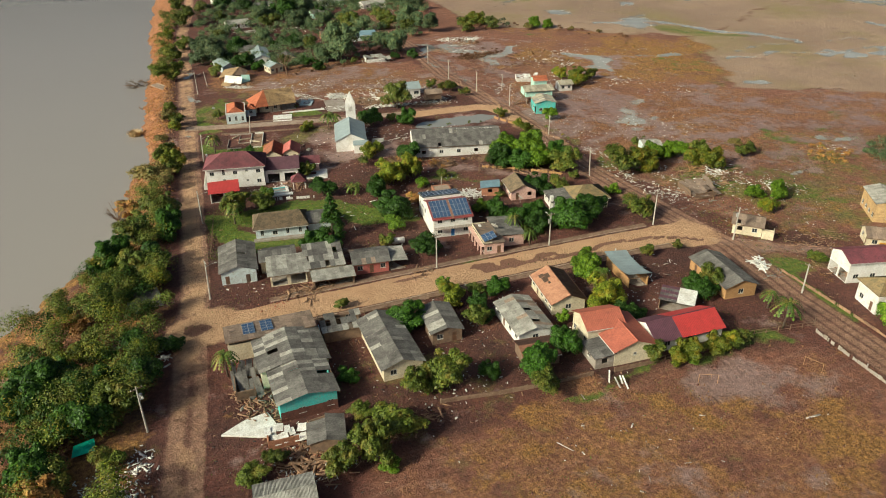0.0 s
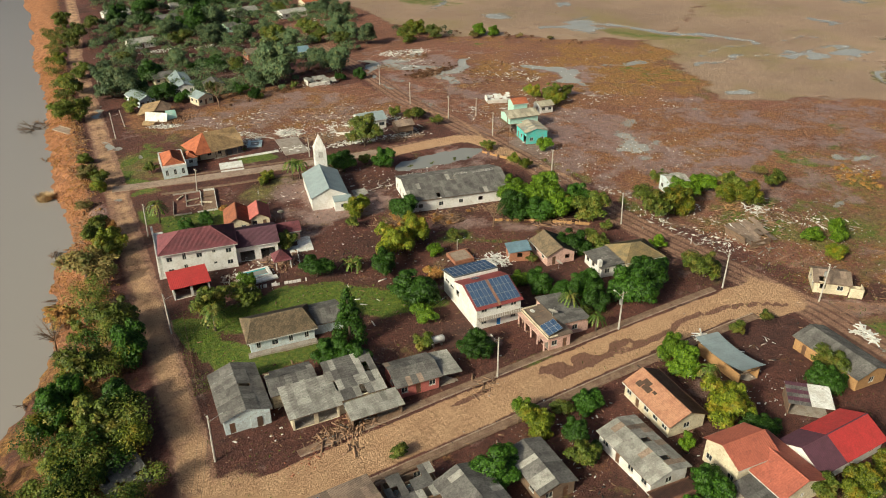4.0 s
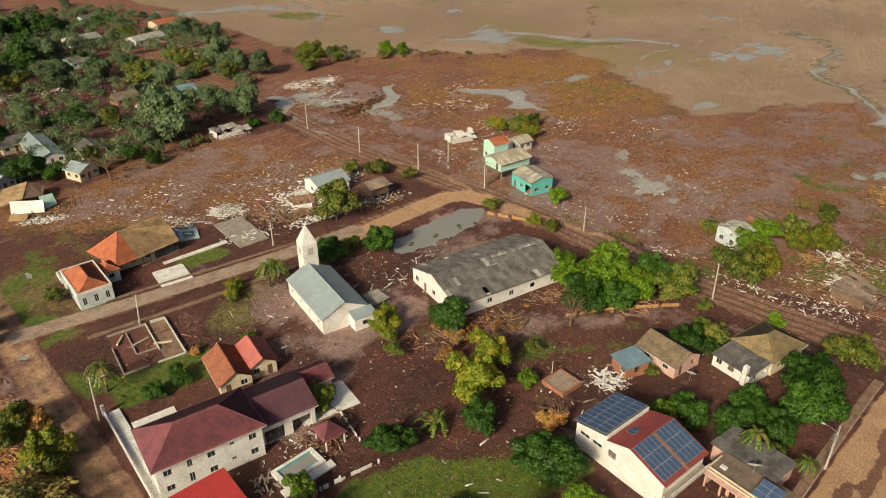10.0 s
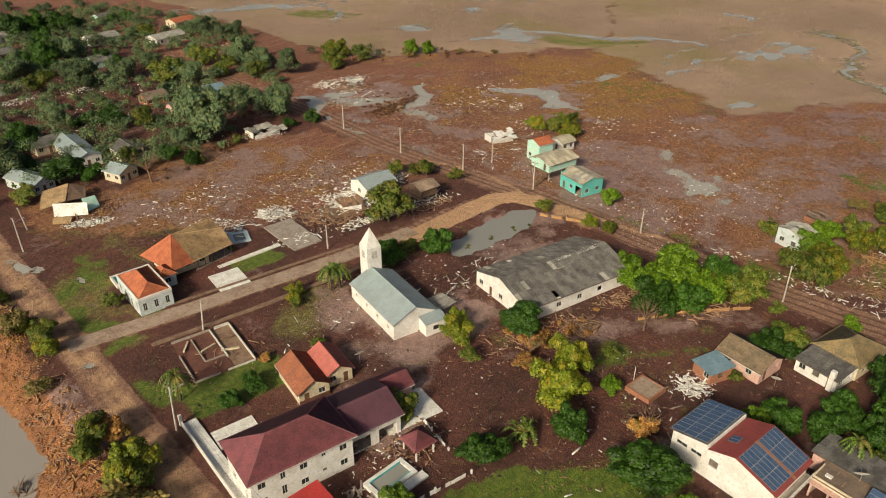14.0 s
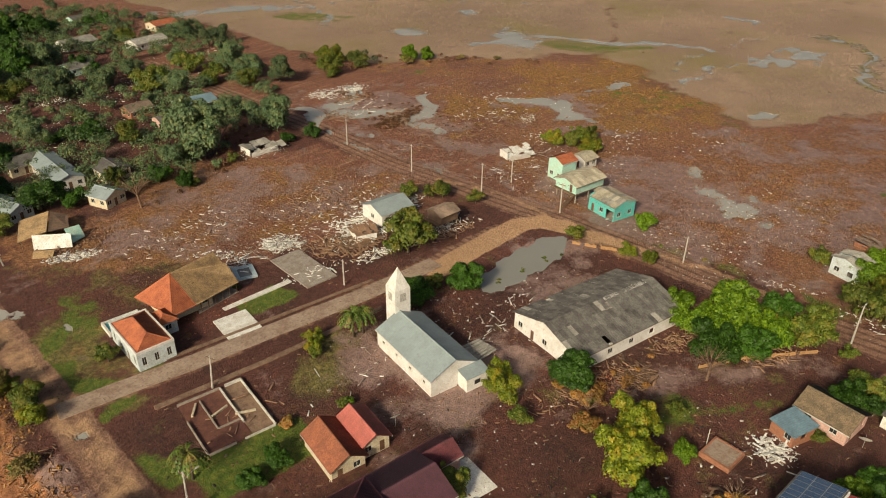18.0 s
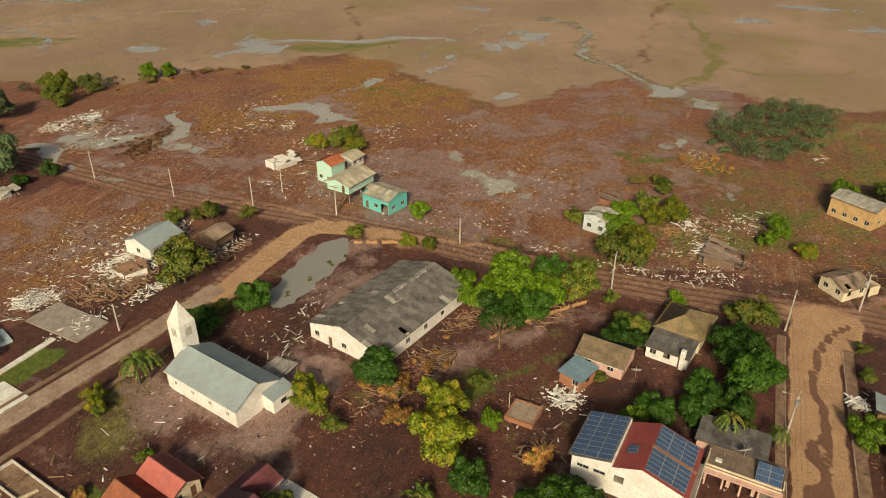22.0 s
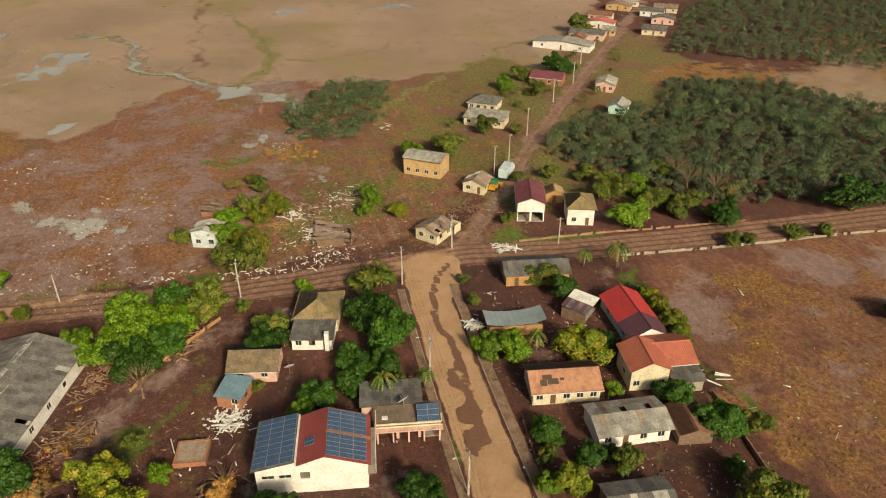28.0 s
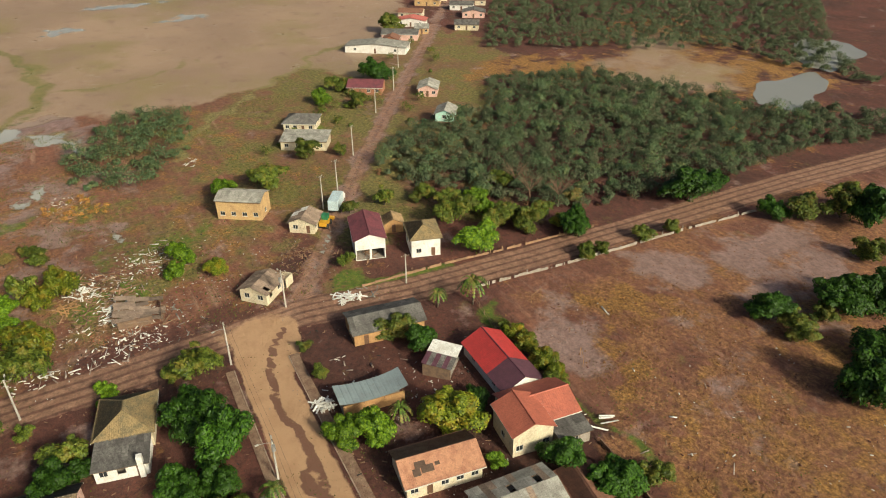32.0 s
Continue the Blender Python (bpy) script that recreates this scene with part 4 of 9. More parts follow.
def lattice(shape, us, vs, filled, y0, y1, m, flip=False):
    """A plate cut on the lines us and vs, whole where filled(u, v) is true, as one connected solid with holes."""
    cells = {(i, j) for i in range(len(us) - 1) for j in range(len(vs) - 1) if us[i + 1] - us[i] > 1e-4 and vs[j + 1] - vs[j] > 1e-4 and filled((us[i] + us[i + 1]) / 2, (vs[j] + vs[j + 1]) / 2)}
    index, verts, faces = {}, [], []

    def at(i, j, k):
        if (i, j, k) not in index:
            index[i, j, k] = len(verts)
            verts.append(m @ Vector((us[i], (y0, y1)[k], vs[j])))
        return index[i, j, k]

    for i, j in sorted(cells):
        faces.append((at(i, j, 0), at(i + 1, j, 0), at(i + 1, j + 1, 0), at(i, j + 1, 0)))
        faces.append((at(i, j + 1, 1), at(i + 1, j + 1, 1), at(i + 1, j, 1), at(i, j, 1)))
        for near, p, q in (((i, j - 1), (i, j), (i + 1, j)), ((i + 1, j), (i + 1, j), (i + 1, j + 1)), ((i, j + 1), (i + 1, j + 1), (i, j + 1)), ((i - 1, j), (i, j + 1), (i, j))):
            if near not in cells:
                faces.append((at(*p, 0), at(*p, 1), at(*q, 1), at(*q, 0)))
    shape.add(verts, [f[::-1] for f in faces] if flip else faces)
    return shape


def pierced_wall(parent, side, lx, ly, z0, z1, material, openings, gable=0.0, thick=0.18, frame_mat=None):
    """A wall with real openings; gable adds its triangle. Windows and doors are set into the openings."""
    m, length = side_frame(side, lx, ly)
    flip = m.to_3x3().determinant() < 0
    shape = Shape()
    start = thick if side in "EW" else 0.0
    us = sorted({start, length - start} | {o[0] for o in openings} | {o[1] for o in openings})
    vs = sorted({z0, z1} | {min(o[k], z1) for o in openings for k in (2, 3)})
    lattice(shape, us, vs, lambda u, v: not any(o[0] < u < o[1] and o[2] < v < o[3] for o in openings), -thick, 0.0, m, flip)
    if gable:
        tri = [Vector((0, -thick, z1)), Vector((length, -thick, z1)), Vector((length / 2, -thick, z1 + gable)), Vector((0, 0, z1)), Vector((length, 0, z1)), Vector((length / 2, 0, z1 + gable))]
        faces = [(0, 2, 1), (3, 4, 5), (0, 1, 4, 3), (1, 2, 5, 4), (2, 0, 3, 5)]
        part("gable", Shape().add([m @ c for c in tri], faces if flip else [f[::-1] for f in faces]), material, parent)
    wall = part("wall", shape, material, parent)
    for u0, u1, v0, v1, key in openings:
        if key in "ov":
            continue
        fm = frame_mat or FRAME
        if key in "wslt":
            f, d = 0.07, 0.10
            c = (u0 + u1) / 2
            frame_shape = lattice(Shape(), [u0, u0 + f, c - 0.025, c + 0.025, u1 - f, u1], [v0, v0 + f, v1 - f, v1], lambda u, v: not (v0 + f < v < v1 - f and (u0 + f < u < c - 0.025 or c + 0.025 < u < u1 - f)), -d - 0.02, -0.03, m, flip)
            win = part("window", frame_shape, fm, parent)
            part("sill", Shape().box(u0 - 0.06, u1 + 0.06, 0.002, 0.07, v0 - 0.07, v0, m), fm, win)
            part("pane", Shape().box(u0 + f, u1 - f, -0.085, -0.075, v0 + f, v1 - f, m), GLASS, win)
        else:
            leaf = part("door", Shape().box(u0 + 0.03, u1 - 0.03, -0.11, -0.06, v0, v1 - 0.03, m), BLUEDOOR if key == "b" else BROWNDOOR, parent, "blue door" if key == "b" else "")
            part("handle", Shape().box(u1 - 0.2, u1 - 0.1, -0.06, -0.02, v0 + 1.0, v0 + 1.05, m), STEEL, leaf)
    return wall


def tiled_slope(corners, pitch, course, depth, thick=0.06):
    """A roof slope (eave left, eave right, ridge right, ridge left seen from outside) laid with courses of half-round tiles or ribs."""
    a, b, c, d = [Vector(p) for p in corners]
    across = (b - a).normalized()
    up = (d - a) - across * (d - a).dot(across)
    run = up.length
    up.normalize()
    normal = across.cross(up)
    wide, left, right = (b - a).length, (d - a).dot(across), (c - a).dot(across)
    seg = 4
    us = np.arange(min(0, left), max(wide, right) + pitch, pitch / seg)
    wave = depth * np.abs(np.sin(np.pi * us / pitch))
    rows = max(1, round(run / course))
    verts, faces = [], []
    for r in range(rows):
        for v, lift in ((r * run / rows, 0.05), ((r + 1) * run / rows, 0.0)):
            s = v / run
            u = np.clip(us, left * s, wide + (right - wide) * s)
            p = np.array(a)[None] + u[:, None] * np.array(across) + v * np.array(up) + (wave + lift * (depth > 0) * (rows > 1))[:, None] * np.array(normal)
            verts.append(p)
        n = len(us)
        base = 2 * r * n
        i = np.arange(n - 1)
        faces.append(np.stack([base + i, base + i + 1, base + n + i + 1, base + n + i], -1))
        if r:
            j = base - n
            faces.append(np.stack([j + i, j + i + 1, base + i + 1, base + i], -1))
    verts, faces = np.concatenate(verts), np.concatenate(faces)
    under = np.array([np.array(p) - thick * np.array(normal) for p in (a, b, c, d)])
    k = len(verts)
    faces = np.concatenate([faces, [[k + 3, k + 2, k + 1, k]]])
    return np.concatenate([verts, under]), faces


def tiled(parent, corners, material, pitch=0.26, course=0.42, depth=0.07, label=""):
    v, f = tiled_slope(corners, pitch, course, depth)
    return part("roof_slope", fast_mesh("roof_slope", v, f, material), material, parent, label)


def sheeted(parent, corners, material, rng, missing=0.0, other=None, odd=0.0, wide=1.05, tall=2.3, holes=()):
    """A slope of corrugated sheets, each one an object; some missing, some of another kind, on purlins."""
    a, b, c, d = [Vector(p) for p in corners]
    across, up = (b - a), (d - a)
    n, rows = max(1, round(across.length / wide)), max(1, round(up.length / tall))
    w, t = across.length / n, up.length / rows
    normal = across.cross(up).normalized()
    us = np.linspace(-0.04, w + 0.04, 25)
    wave = 0.03 * np.sin(2 * np.pi * us / (w / 6))
    verts = np.concatenate([np.stack([us, np.full(25, v), wave + lift], -1) for v, lift in ((-0.12, 0.05), (t + 0.05, 0.0))])
    i = np.arange(24)
    data = fast_mesh("roof_sheet", verts, np.stack([i, i + 1, 25 + i + 1, 25 + i], -1), material)
    data2 = data
    if other:
        data2 = data.copy()
        data2.materials[0] = other
    turn = Matrix((across.normalized(), up.normalized(), normal)).transposed().to_4x4()
    for r in range(rows):
        for k in range(n):
            if rng.random() < missing or (k, r) in holes:
                continue
            ob = part("roof_sheet", data2 if rng.random() < odd else data, material, parent)
            p = a + across * (k / n) + up * (r / rows) + normal * rng.uniform(0.0, 0.03)
            ob.matrix_local = Matrix.Translation(p) @ turn @ pose(0, 0, 0, 0, 0, rng.uniform(-0.8, 0.8))
    beams = Shape()
    for r in range(rows + 1):
        p = a + up * (r / rows)
        beams.box(0, across.length, -0.04, 0.04, -0.16, -0.06, Matrix.Translation(p) @ turn)
    part("purlin", beams, TIMBER, parent)


def pitched(parent, lx, ly, h, rise, ridge, over, style, material, rng, hip=0.0, **kw):
    """A gable or hipped roof on walls of height h. ridge: x or y; hip: how far the ridge stops short of each end."""
    if ridge == "y":
        half, length, turn = lx / 2, ly, Matrix.Identity(4)
    else:
        half, length, turn = ly / 2, lx, Matrix.Rotation(radians(-90), 4, "Z")
    drop = over * rise / half
    e, z, zr, q = half + over, h - drop, h + rise, length / 2 + over
    top = q - hip - (over if hip else 0)
    faces = [[(e, -q, z), (e, q, z), (0, top, zr), (0, -top, zr)], [(-e, q, z), (-e, -q, z), (0, -top, zr), (0, top, zr)]]
    if hip:
        faces += [[(-e, -q, z), (e, -q, z), (0, -top, zr), (0, -top, zr)], [(e, q, z), (-e, q, z), (0, top, zr), (0, top, zr)]]
    for f in faces:
        f = [turn @ Vector(p) + Vector((0, 0, 0.1)) for p in f]
        if style == "sheets":
            sheeted(parent, f, material, rng, **kw)
        elif style == "metal":
            tiled(parent, f, material, 0.35, 50.0, 0.035)
        else:
            tiled(parent, f, material)
    if style != "sheets":
        cap = Shape().tube([turn @ Vector((0, -top, zr + 0.1)), turn @ Vector((0, top, zr + 0.1))], [0.14, 0.14], 6)
        if hip:
            for sx in (1, -1):
                for sy in (1, -1):
                    cap.tube([turn @ Vector((0, sy * top, zr + 0.1)), turn @ Vector((sx * e, sy * q, z + 0.14))], [0.11, 0.11], 6)
        part("ridge_cap", cap, material, parent)
    for s in (1, -1):
        part("fascia", Shape().box(s * e - 0.03, s * e + 0.03, -q, q, z - 0.08, z + 0.1, turn), FRAME if style != "sheets" else TIMBER, parent)


def house(name, label, x, y, ang, lx, ly, h, wall, roof, wins, z=0.0, category="house", walls="SNEW", seed=1, base=None, porch=None):
    """A house: floor, four pierced walls with gables, roof. roof: dict for pitched(); wins: text for each side."""
    rng = random.Random(seed)
    top = thing(name, pose(x, y, z, 0, 0, ang), label, category)
    roof = dict(roof)
    gab = roof.get("rise", 0) if not roof.get("hip") and roof.get("kind") != "mono" else 0
    for s in walls:
        g = gab if (s in "SN") == (roof.get("ridge") == "y") else 0.0
        m, length = side_frame(s, lx, ly)
        ops = openings_of(wins.get(s, "-"), length)
        for level in range(1, wins.get("levels", 1)):
            ops += openings_of(wins.get(s + "2", wins.get(s, "-").replace("d", "w").replace("b", "w").replace("g", "w")), length, 2.9 * level)
        ops = [o for o in ops if o[3] < h - 0.1]
        pierced_wall(top, s, lx, ly, -0.3 - (0 if z <= 0 else -0.3), h, wall, ops, g)
    part("floor", Shape().box(-lx / 2 + 0.2, lx / 2 - 0.2, -ly / 2 + 0.2, ly / 2 - 0.2, -0.3 if z <= 0 else 0, 0.03), CONCRETE, top)
    if base:
        t = 0.24
        for shape in (Shape().box(-lx / 2 - 0.03, lx / 2 + 0.03, -ly / 2 - 0.03, -ly / 2 + 0.005, -0.3, base), Shape().box(-lx / 2 - 0.03, lx / 2 + 0.03, ly / 2 - 0.005, ly / 2 + 0.03, -0.3, base)):
            part("plinth", shape, MUD, top)
    kind = roof.pop("kind", "pitched")
    if kind == "mono":
        over, rise, style, material, high = roof["over"], roof["rise"], roof["style"], roof["mat"], roof["high"]
        ex, ey = lx / 2 + over, ly / 2 + over
        zs = {"N": (h, h, h + rise, h + rise), "S": (h + rise, h + rise, h, h), "E": (h, h + rise, h + rise, h), "W": (h + rise, h, h, h + rise)}[high]
        c = [Vector((sx * ex, sy * ey, zz + 0.1)) for (sx, sy), zz in zip(((-1, -1), (1, -1), (1, 1), (-1, 1)), zs)]
        k = {"N": 0, "W": 1, "S": 2, "E": 3}[high]
        c = c[k:] + c[:k]
        extra = {a: roof[a] for a in ("missing", "other", "odd", "holes") if a in roof}
        if style == "sheets":
            sheeted(top, c, material, rng, **extra)
        else:
            tiled(top, c, material, 0.35, 50.0, 0.035)
    elif kind == "pitched":
        material = roof.pop("mat")
        pitched(top, lx, ly, h, roof.pop("rise"), roof.pop("ridge"), roof.pop("over", 0.45), roof.pop("style"), material, rng, **roof)
    elif kind == "flat":
        part("roof_slab", Shape().box(-lx / 2 - 0.3, lx / 2 + 0.3, -ly / 2 - 0.3, ly / 2 + 0.3, h, h + 0.18), roof["mat"], top)
    if porch:
        side, deep, height, posts, material = porch
        m, length = side_frame(side, lx, ly)
        slab_shape = Shape()
        c = [m @ Vector(p) for p in ((0, 0.05, height), (length, 0.05, height), (length, deep, height - 0.45), (0, deep, height - 0.45))]
        if (c[1] - c[0]).cross(c[3] - c[0]).z < 0:
            c = c[::-1]
        part("porch_roof", slab_shape.slab(c, 0.08), material, top)
        for k in range(posts):
            u = 0.15 + k * (length - 0.3) / max(1, posts - 1)
            part("porch_post", Shape().box(u - 0.07, u + 0.07, deep - 0.25, deep - 0.11, -0.1, height - 0.5, m), WHITE if material != FIBRE else TIMBER, top)
    return top


def gable(rise, ridge, style, mat, over=0.45, **kw):
    return dict(rise=rise, ridge=ridge, style=style, mat=mat, over=over, **kw)


def mono(rise, high, style, mat, over=0.4, **kw):
    return dict(kind="mono", rise=rise, high=high, style=style, mat=mat, over=over, **kw)


def hipped(rise, ridge, mat, hip, over=0.5, style="tile"):
    return dict(rise=rise, ridge=ridge, style=style, mat=mat, over=over, hip=hip)


def array_of_panels(parent, origin, across, up, columns, rows, wide=1.72, tall=1.02):
    """Solar modules on a slope: each module has its frame and its cells."""
    across, up = Vector(across).normalized(), Vector(up).normalized()
    normal = across.cross(up)
    turn = Matrix((across, up, normal)).transposed().to_4x4()
    frame_mesh = Shape().box(0.01, wide - 0.01, 0.01, tall - 0.01, 0.0, 0.04).mesh("solar_panel", STEEL)
    cell_mesh = Shape().box(0.05, wide - 0.05, 0.05, tall - 0.05, 0.041, 0.046).mesh("cell_sheet", SOLAR)
    for r in range(rows):
        for c in range(columns):
            p = part("solar_panel", frame_mesh, STEEL, parent, "blue solar panel in a pale frame")
            p.matrix_local = Matrix.Translation(Vector(origin) + across * (c * wide) + up * (r * tall) + normal * 0.12) @ turn
            part("cell_sheet", cell_mesh, SOLAR, p)


# ---- village: the houses round the church and along the main street ----
# church with its pointed tower
church = thing("church", pose(59.4, 215.7, 0, 0, 0, -15), "white rendered village church with grey metal roof and pointed tower", "church")
for s, spec in (("S", "-"), ("N", "- d -"), ("E", "s s s s"), ("W", "s s s s")):
    m, length = side_frame(s, 9.4, 17)
    pierced_wall(church, s, 9.4, 17, -0.2, 3.4, WHITE, openings_of(spec, length), 2.3 if s in "SN" else 0.0)
part("floor", Shape().box(-4.5, 4.5, -8.3, 8.3, -0.3, 0.04), CONCRETE, church)
pitched(church, 9.4, 17, 3.4, 2.3, "y", 0.25, "metal", ZINC, random.Random(2))
annex = Shape().box(0.8, 5.2, -10.9, -8.52, -0.2, 2.7)
part("sacristy", annex, WHITE, church, "low white sacristy")
part("sacristy_roof", Shape().slab([(0.6, -11.1, 2.8), (5.4, -11.1, 2.8), (5.4, -8.52, 3.4), (0.6, -8.52, 3.4)], 0.1), ZINC, church)
win = part("window", Shape().box(2.3, 3.6, -10.96, -10.9, 1.0, 2.0), FRAME, church)
part("pane", Shape().box(2.38, 3.52, -10.98, -10.965, 1.08, 1.92), GLASS, win)
tower = Shape()
tx, ty, tw = 0.7, 9.9, 1.6
tower.box(tx - tw, tx + tw, ty - tw, ty + tw, -0.2, 10.0)
part("tower", tower, WHITE, church, "square white bell tower")
spire = Shape().add([(tx - tw, ty - tw, 10.0), (tx + tw, ty - tw, 10.0), (tx + tw, ty + tw, 10.0), (tx - tw, ty + tw, 10.0), (tx, ty, 14.0)], [(0, 1, 4), (1, 2, 4), (2, 3, 4), (3, 0, 4)])
part("spire", spire, WHITE, church, "pointed white spire")
for k, (dx, dy) in enumerate(((0, -1), (1, 0), (-1, 0))):
    louvre = Shape()
    for i in range(7):
        z = 7.6 + 0.24 * i
        if dx:
            louvre.box(tx + dx * (tw + 0.01), tx + dx * (tw + 0.07), ty - 0.6, ty + 0.6, z, z + 0.16)
        else:
            louvre.box(tx - 0.6, tx + 0.6, ty + dy * (tw + 0.01), ty + dy * (tw + 0.07), z, z + 0.16)
    part("belfry_louvre", louvre, POLEGREY, church, "grey belfry louvres")

# two-storey house with solar panels: gabled red roof towards the street, blue-panelled shed roof behind
solar = thing("house", pose(63.9, 149.2, 0, 0, 0, -9), "white two-storey house with red roof covered in solar panels", "house")
W2, E2 = 9.6, 15.8
for s, spec in (("S", "w b w"), ("N", "w - w"), ("E", "- w - w"), ("W", "s s - - - -")):
    m, length = side_frame(s, W2, E2)
    ops = openings_of(spec, length)
    if s == "W":
        ops = [(0.8, 2.6, 3.0, 3.7, "w"), (3.2, 5.0, 3.0, 3.7, "w"), (6.2, 7.6, 2.6, 4.0, "o")]
    if s == "S":
        ops += openings_of("w w w", length, 2.7)
    pierced_wall(solar, s, W2, E2, -0.3, 4.9, WHITE, [o for o in ops if o[3] < 4.85])
for x0 in (-W2 / 2, W2 / 2 - 0.18):
    tri = Shape().add([(x0, -7.9, 4.9), (x0, 2.2, 4.9), (x0, 2.2, 5.5), (x0, -1.9, 6.85), (x0 + 0.18, -7.9, 4.9), (x0 + 0.18, 2.2, 4.9), (x0 + 0.18, 2.2, 5.5), (x0 + 0.18, -1.9, 6.85)], [(0, 3, 2, 1), (4, 5, 6, 7), (0, 1, 5, 4), (1, 2, 6, 5), (2, 3, 7, 6), (3, 0, 4, 7)])
    part("gable", tri, WHITE, solar)
    shed = Shape().add([(x0, 2.2, 4.9), (x0, 7.9, 4.9), (x0, 2.2, 6.15), (x0 + 0.18, 2.2, 4.9), (x0 + 0.18, 7.9, 4.9), (x0 + 0.18, 2.2, 6.15)], [(0, 2, 1), (3, 4, 5), (0, 1, 4, 3), (1, 2, 5, 4), (2, 0, 3, 5)])
    part("gable", shed, WHITE, solar)
part("parapet", Shape().box(-W2 / 2, W2 / 2, 2.1, 2.3, 4.9, 6.2), WHITE, solar)
part("floor", Shape().box(-4.6, 4.6, -7.7, 7.7, -0.3, 0.03), CONCRETE, solar)
part("upper_floor", Shape().box(-4.6, 4.6, -7.7, 7.7, 2.5, 2.66), CONCRETE, solar)
tiled(solar, [(-5.1, -8.4, 4.80), (5.1, -8.4, 4.80), (5.1, -1.9, 6.98), (-5.1, -1.9, 6.98)], WINE, 0.35, 50, 0.035)
tiled(solar, [(5.1, 2.08, 5.56), (-5.1, 2.08, 5.56), (-5.1, -1.9, 6.98), (5.1, -1.9, 6.98)], WINE, 0.35, 50, 0.035)
tiled(solar, [(5.1, 8.5, 4.85), (-5.1, 8.5, 4.85), (-5.1, 2.3, 6.25), (5.1, 2.3, 6.25)], FIBRE, 0.35, 50, 0.035)
down = Vector((0, -6.5, -2.18)).normalized()
for x0 in (-4.75, 0.3):
    array_of_panels(solar, (x0, -2.1, 6.97), down, (1, 0, 0), 3, 5, 1.98, 0.89)
array_of_panels(solar, (-2.0, 1.0, 5.99), (0, -3.98, 1.42), (1, 0, 0), 1, 2, 1.50, 0.80)
array_of_panels(solar, (-4.9, 8.2, 4.97), (0, -6.2, 1.40), (1, 0, 0), 3, 9, 1.97, 1.08)
part("gutter", Shape().slab([(-0.30, -8.35, 4.93), (0.26, -8.35, 4.93), (0.26, -1.95, 7.08), (-0.30, -1.95, 7.08)], 0.06), CLAY_PALE, solar)
part("balcony", Shape().box(-4.6, 4.6, -9.1, -7.9, 2.5, 2.66), CONCRETE, solar)
rail = Shape()
for k in range(24):
    rail.box(-4.5 + k * 0.39, -4.46 + k * 0.39, -9.06, -9.02, 2.66, 3.5)
rail.box(-4.55, 4.55, -9.08, -9.0, 3.5, 3.56)
part("balcony_rail", rail, WHITE, solar)

# flat-roofed grey house next door
flat = house("house", "low cream house with flat concrete and grey sheet roofs", 68.4, 134.1, -9, 4.6, 10.2, 2.9, ROSE, dict(kind="flat", mat=FIBRE_BROWN), {"S": "w d", "W": "v v v", "N": "w"}, seed=4)
for k in range(5):
    part("column", Shape().box(-3.25, -3.0, -4.9 + k * 2.4, -4.65 + k * 2.4, -0.2, 2.36), ROSE, flat)
part("veranda_roof", Shape().box(-3.4, -2.32, -5.3, 5.3, 2.36, 2.52), ROSE, flat, "faded pink veranda slab")
part("parapet", Shape().box(-2.52, -2.34, -5.0, 5.1, 2.54, 3.36), CREAM, flat, "cream front parapet with mud streaks")
part("parapet", Shape().box(-2.3, -0.6, -5.28, -5.1, 2.9, 3.30), CREAM, flat)
part("parapet", Shape().box(-2.3, 0.9, 5.0, 5.18, 2.9, 3.34), CREAM, flat)
part("roof_box", Shape().box(-1.2, -0.6, 3.2, 4.1, 2.9, 3.35), WHITE, flat, "white box left on the roof")
for (bx, by, bl) in ((-1.4, 1.6, 1.4), (0.4, 3.0, 0.9), (0.9, -0.4, 1.1)):
    part("loose_board", Shape().box(bx, bx + bl, by, by + 0.16, 3.02, 3.10), JUNKWOOD, flat)
array_of_panels(flat, (-2.2, -1.4, 3.15), (0, -1, 0.0), (0.9, 0, 0.28), 2, 3, 1.72, 1.02)
dish = Shape()
for r in range(5):
    for k in range(14):
        a, b, r0, r1 = 2 * math.pi * k / 14, 2 * math.pi * (k + 1) / 14, 0.2 * r, 0.2 * (r + 1)
        dish.add([(r0 * math.cos(a), r0 * math.sin(a), 0.22 * r0 * r0), (r1 * math.cos(a), r1 * math.sin(a), 0.22 * r1 * r1), (r1 * math.cos(b), r1 * math.sin(b), 0.22 * r1 * r1), (r0 * math.cos(b), r0 * math.sin(b), 0.22 * r0 * r0)], [(0, 1, 2, 3)])


def satellite_dish(x, y, z, heading, size=1.0, foot=0.8):
    top = thing("satellite_dish", pose(x, y, z, 0, 0, heading), "large pale mesh satellite dish on a short mast", "satellite dish")
    bowl = part("bowl", dish, DISH, top)
    bowl.matrix_local = Matrix.Translation((0, 0, foot + 0.3)) @ pose(0, 0, 0, 50, 0, 0) @ Matrix.Scale(size, 4)
    part("mast", Shape().tube([(0, 0, 0), (0, 0, foot + 0.35)], [0.05, 0.05]), STEEL, top)
    part("feed_arm", Shape().tube([(0, 0.0, foot + 0.3), (0, -0.75 * size, foot + 0.95 * size)], [0.03, 0.03]), STEEL, top)


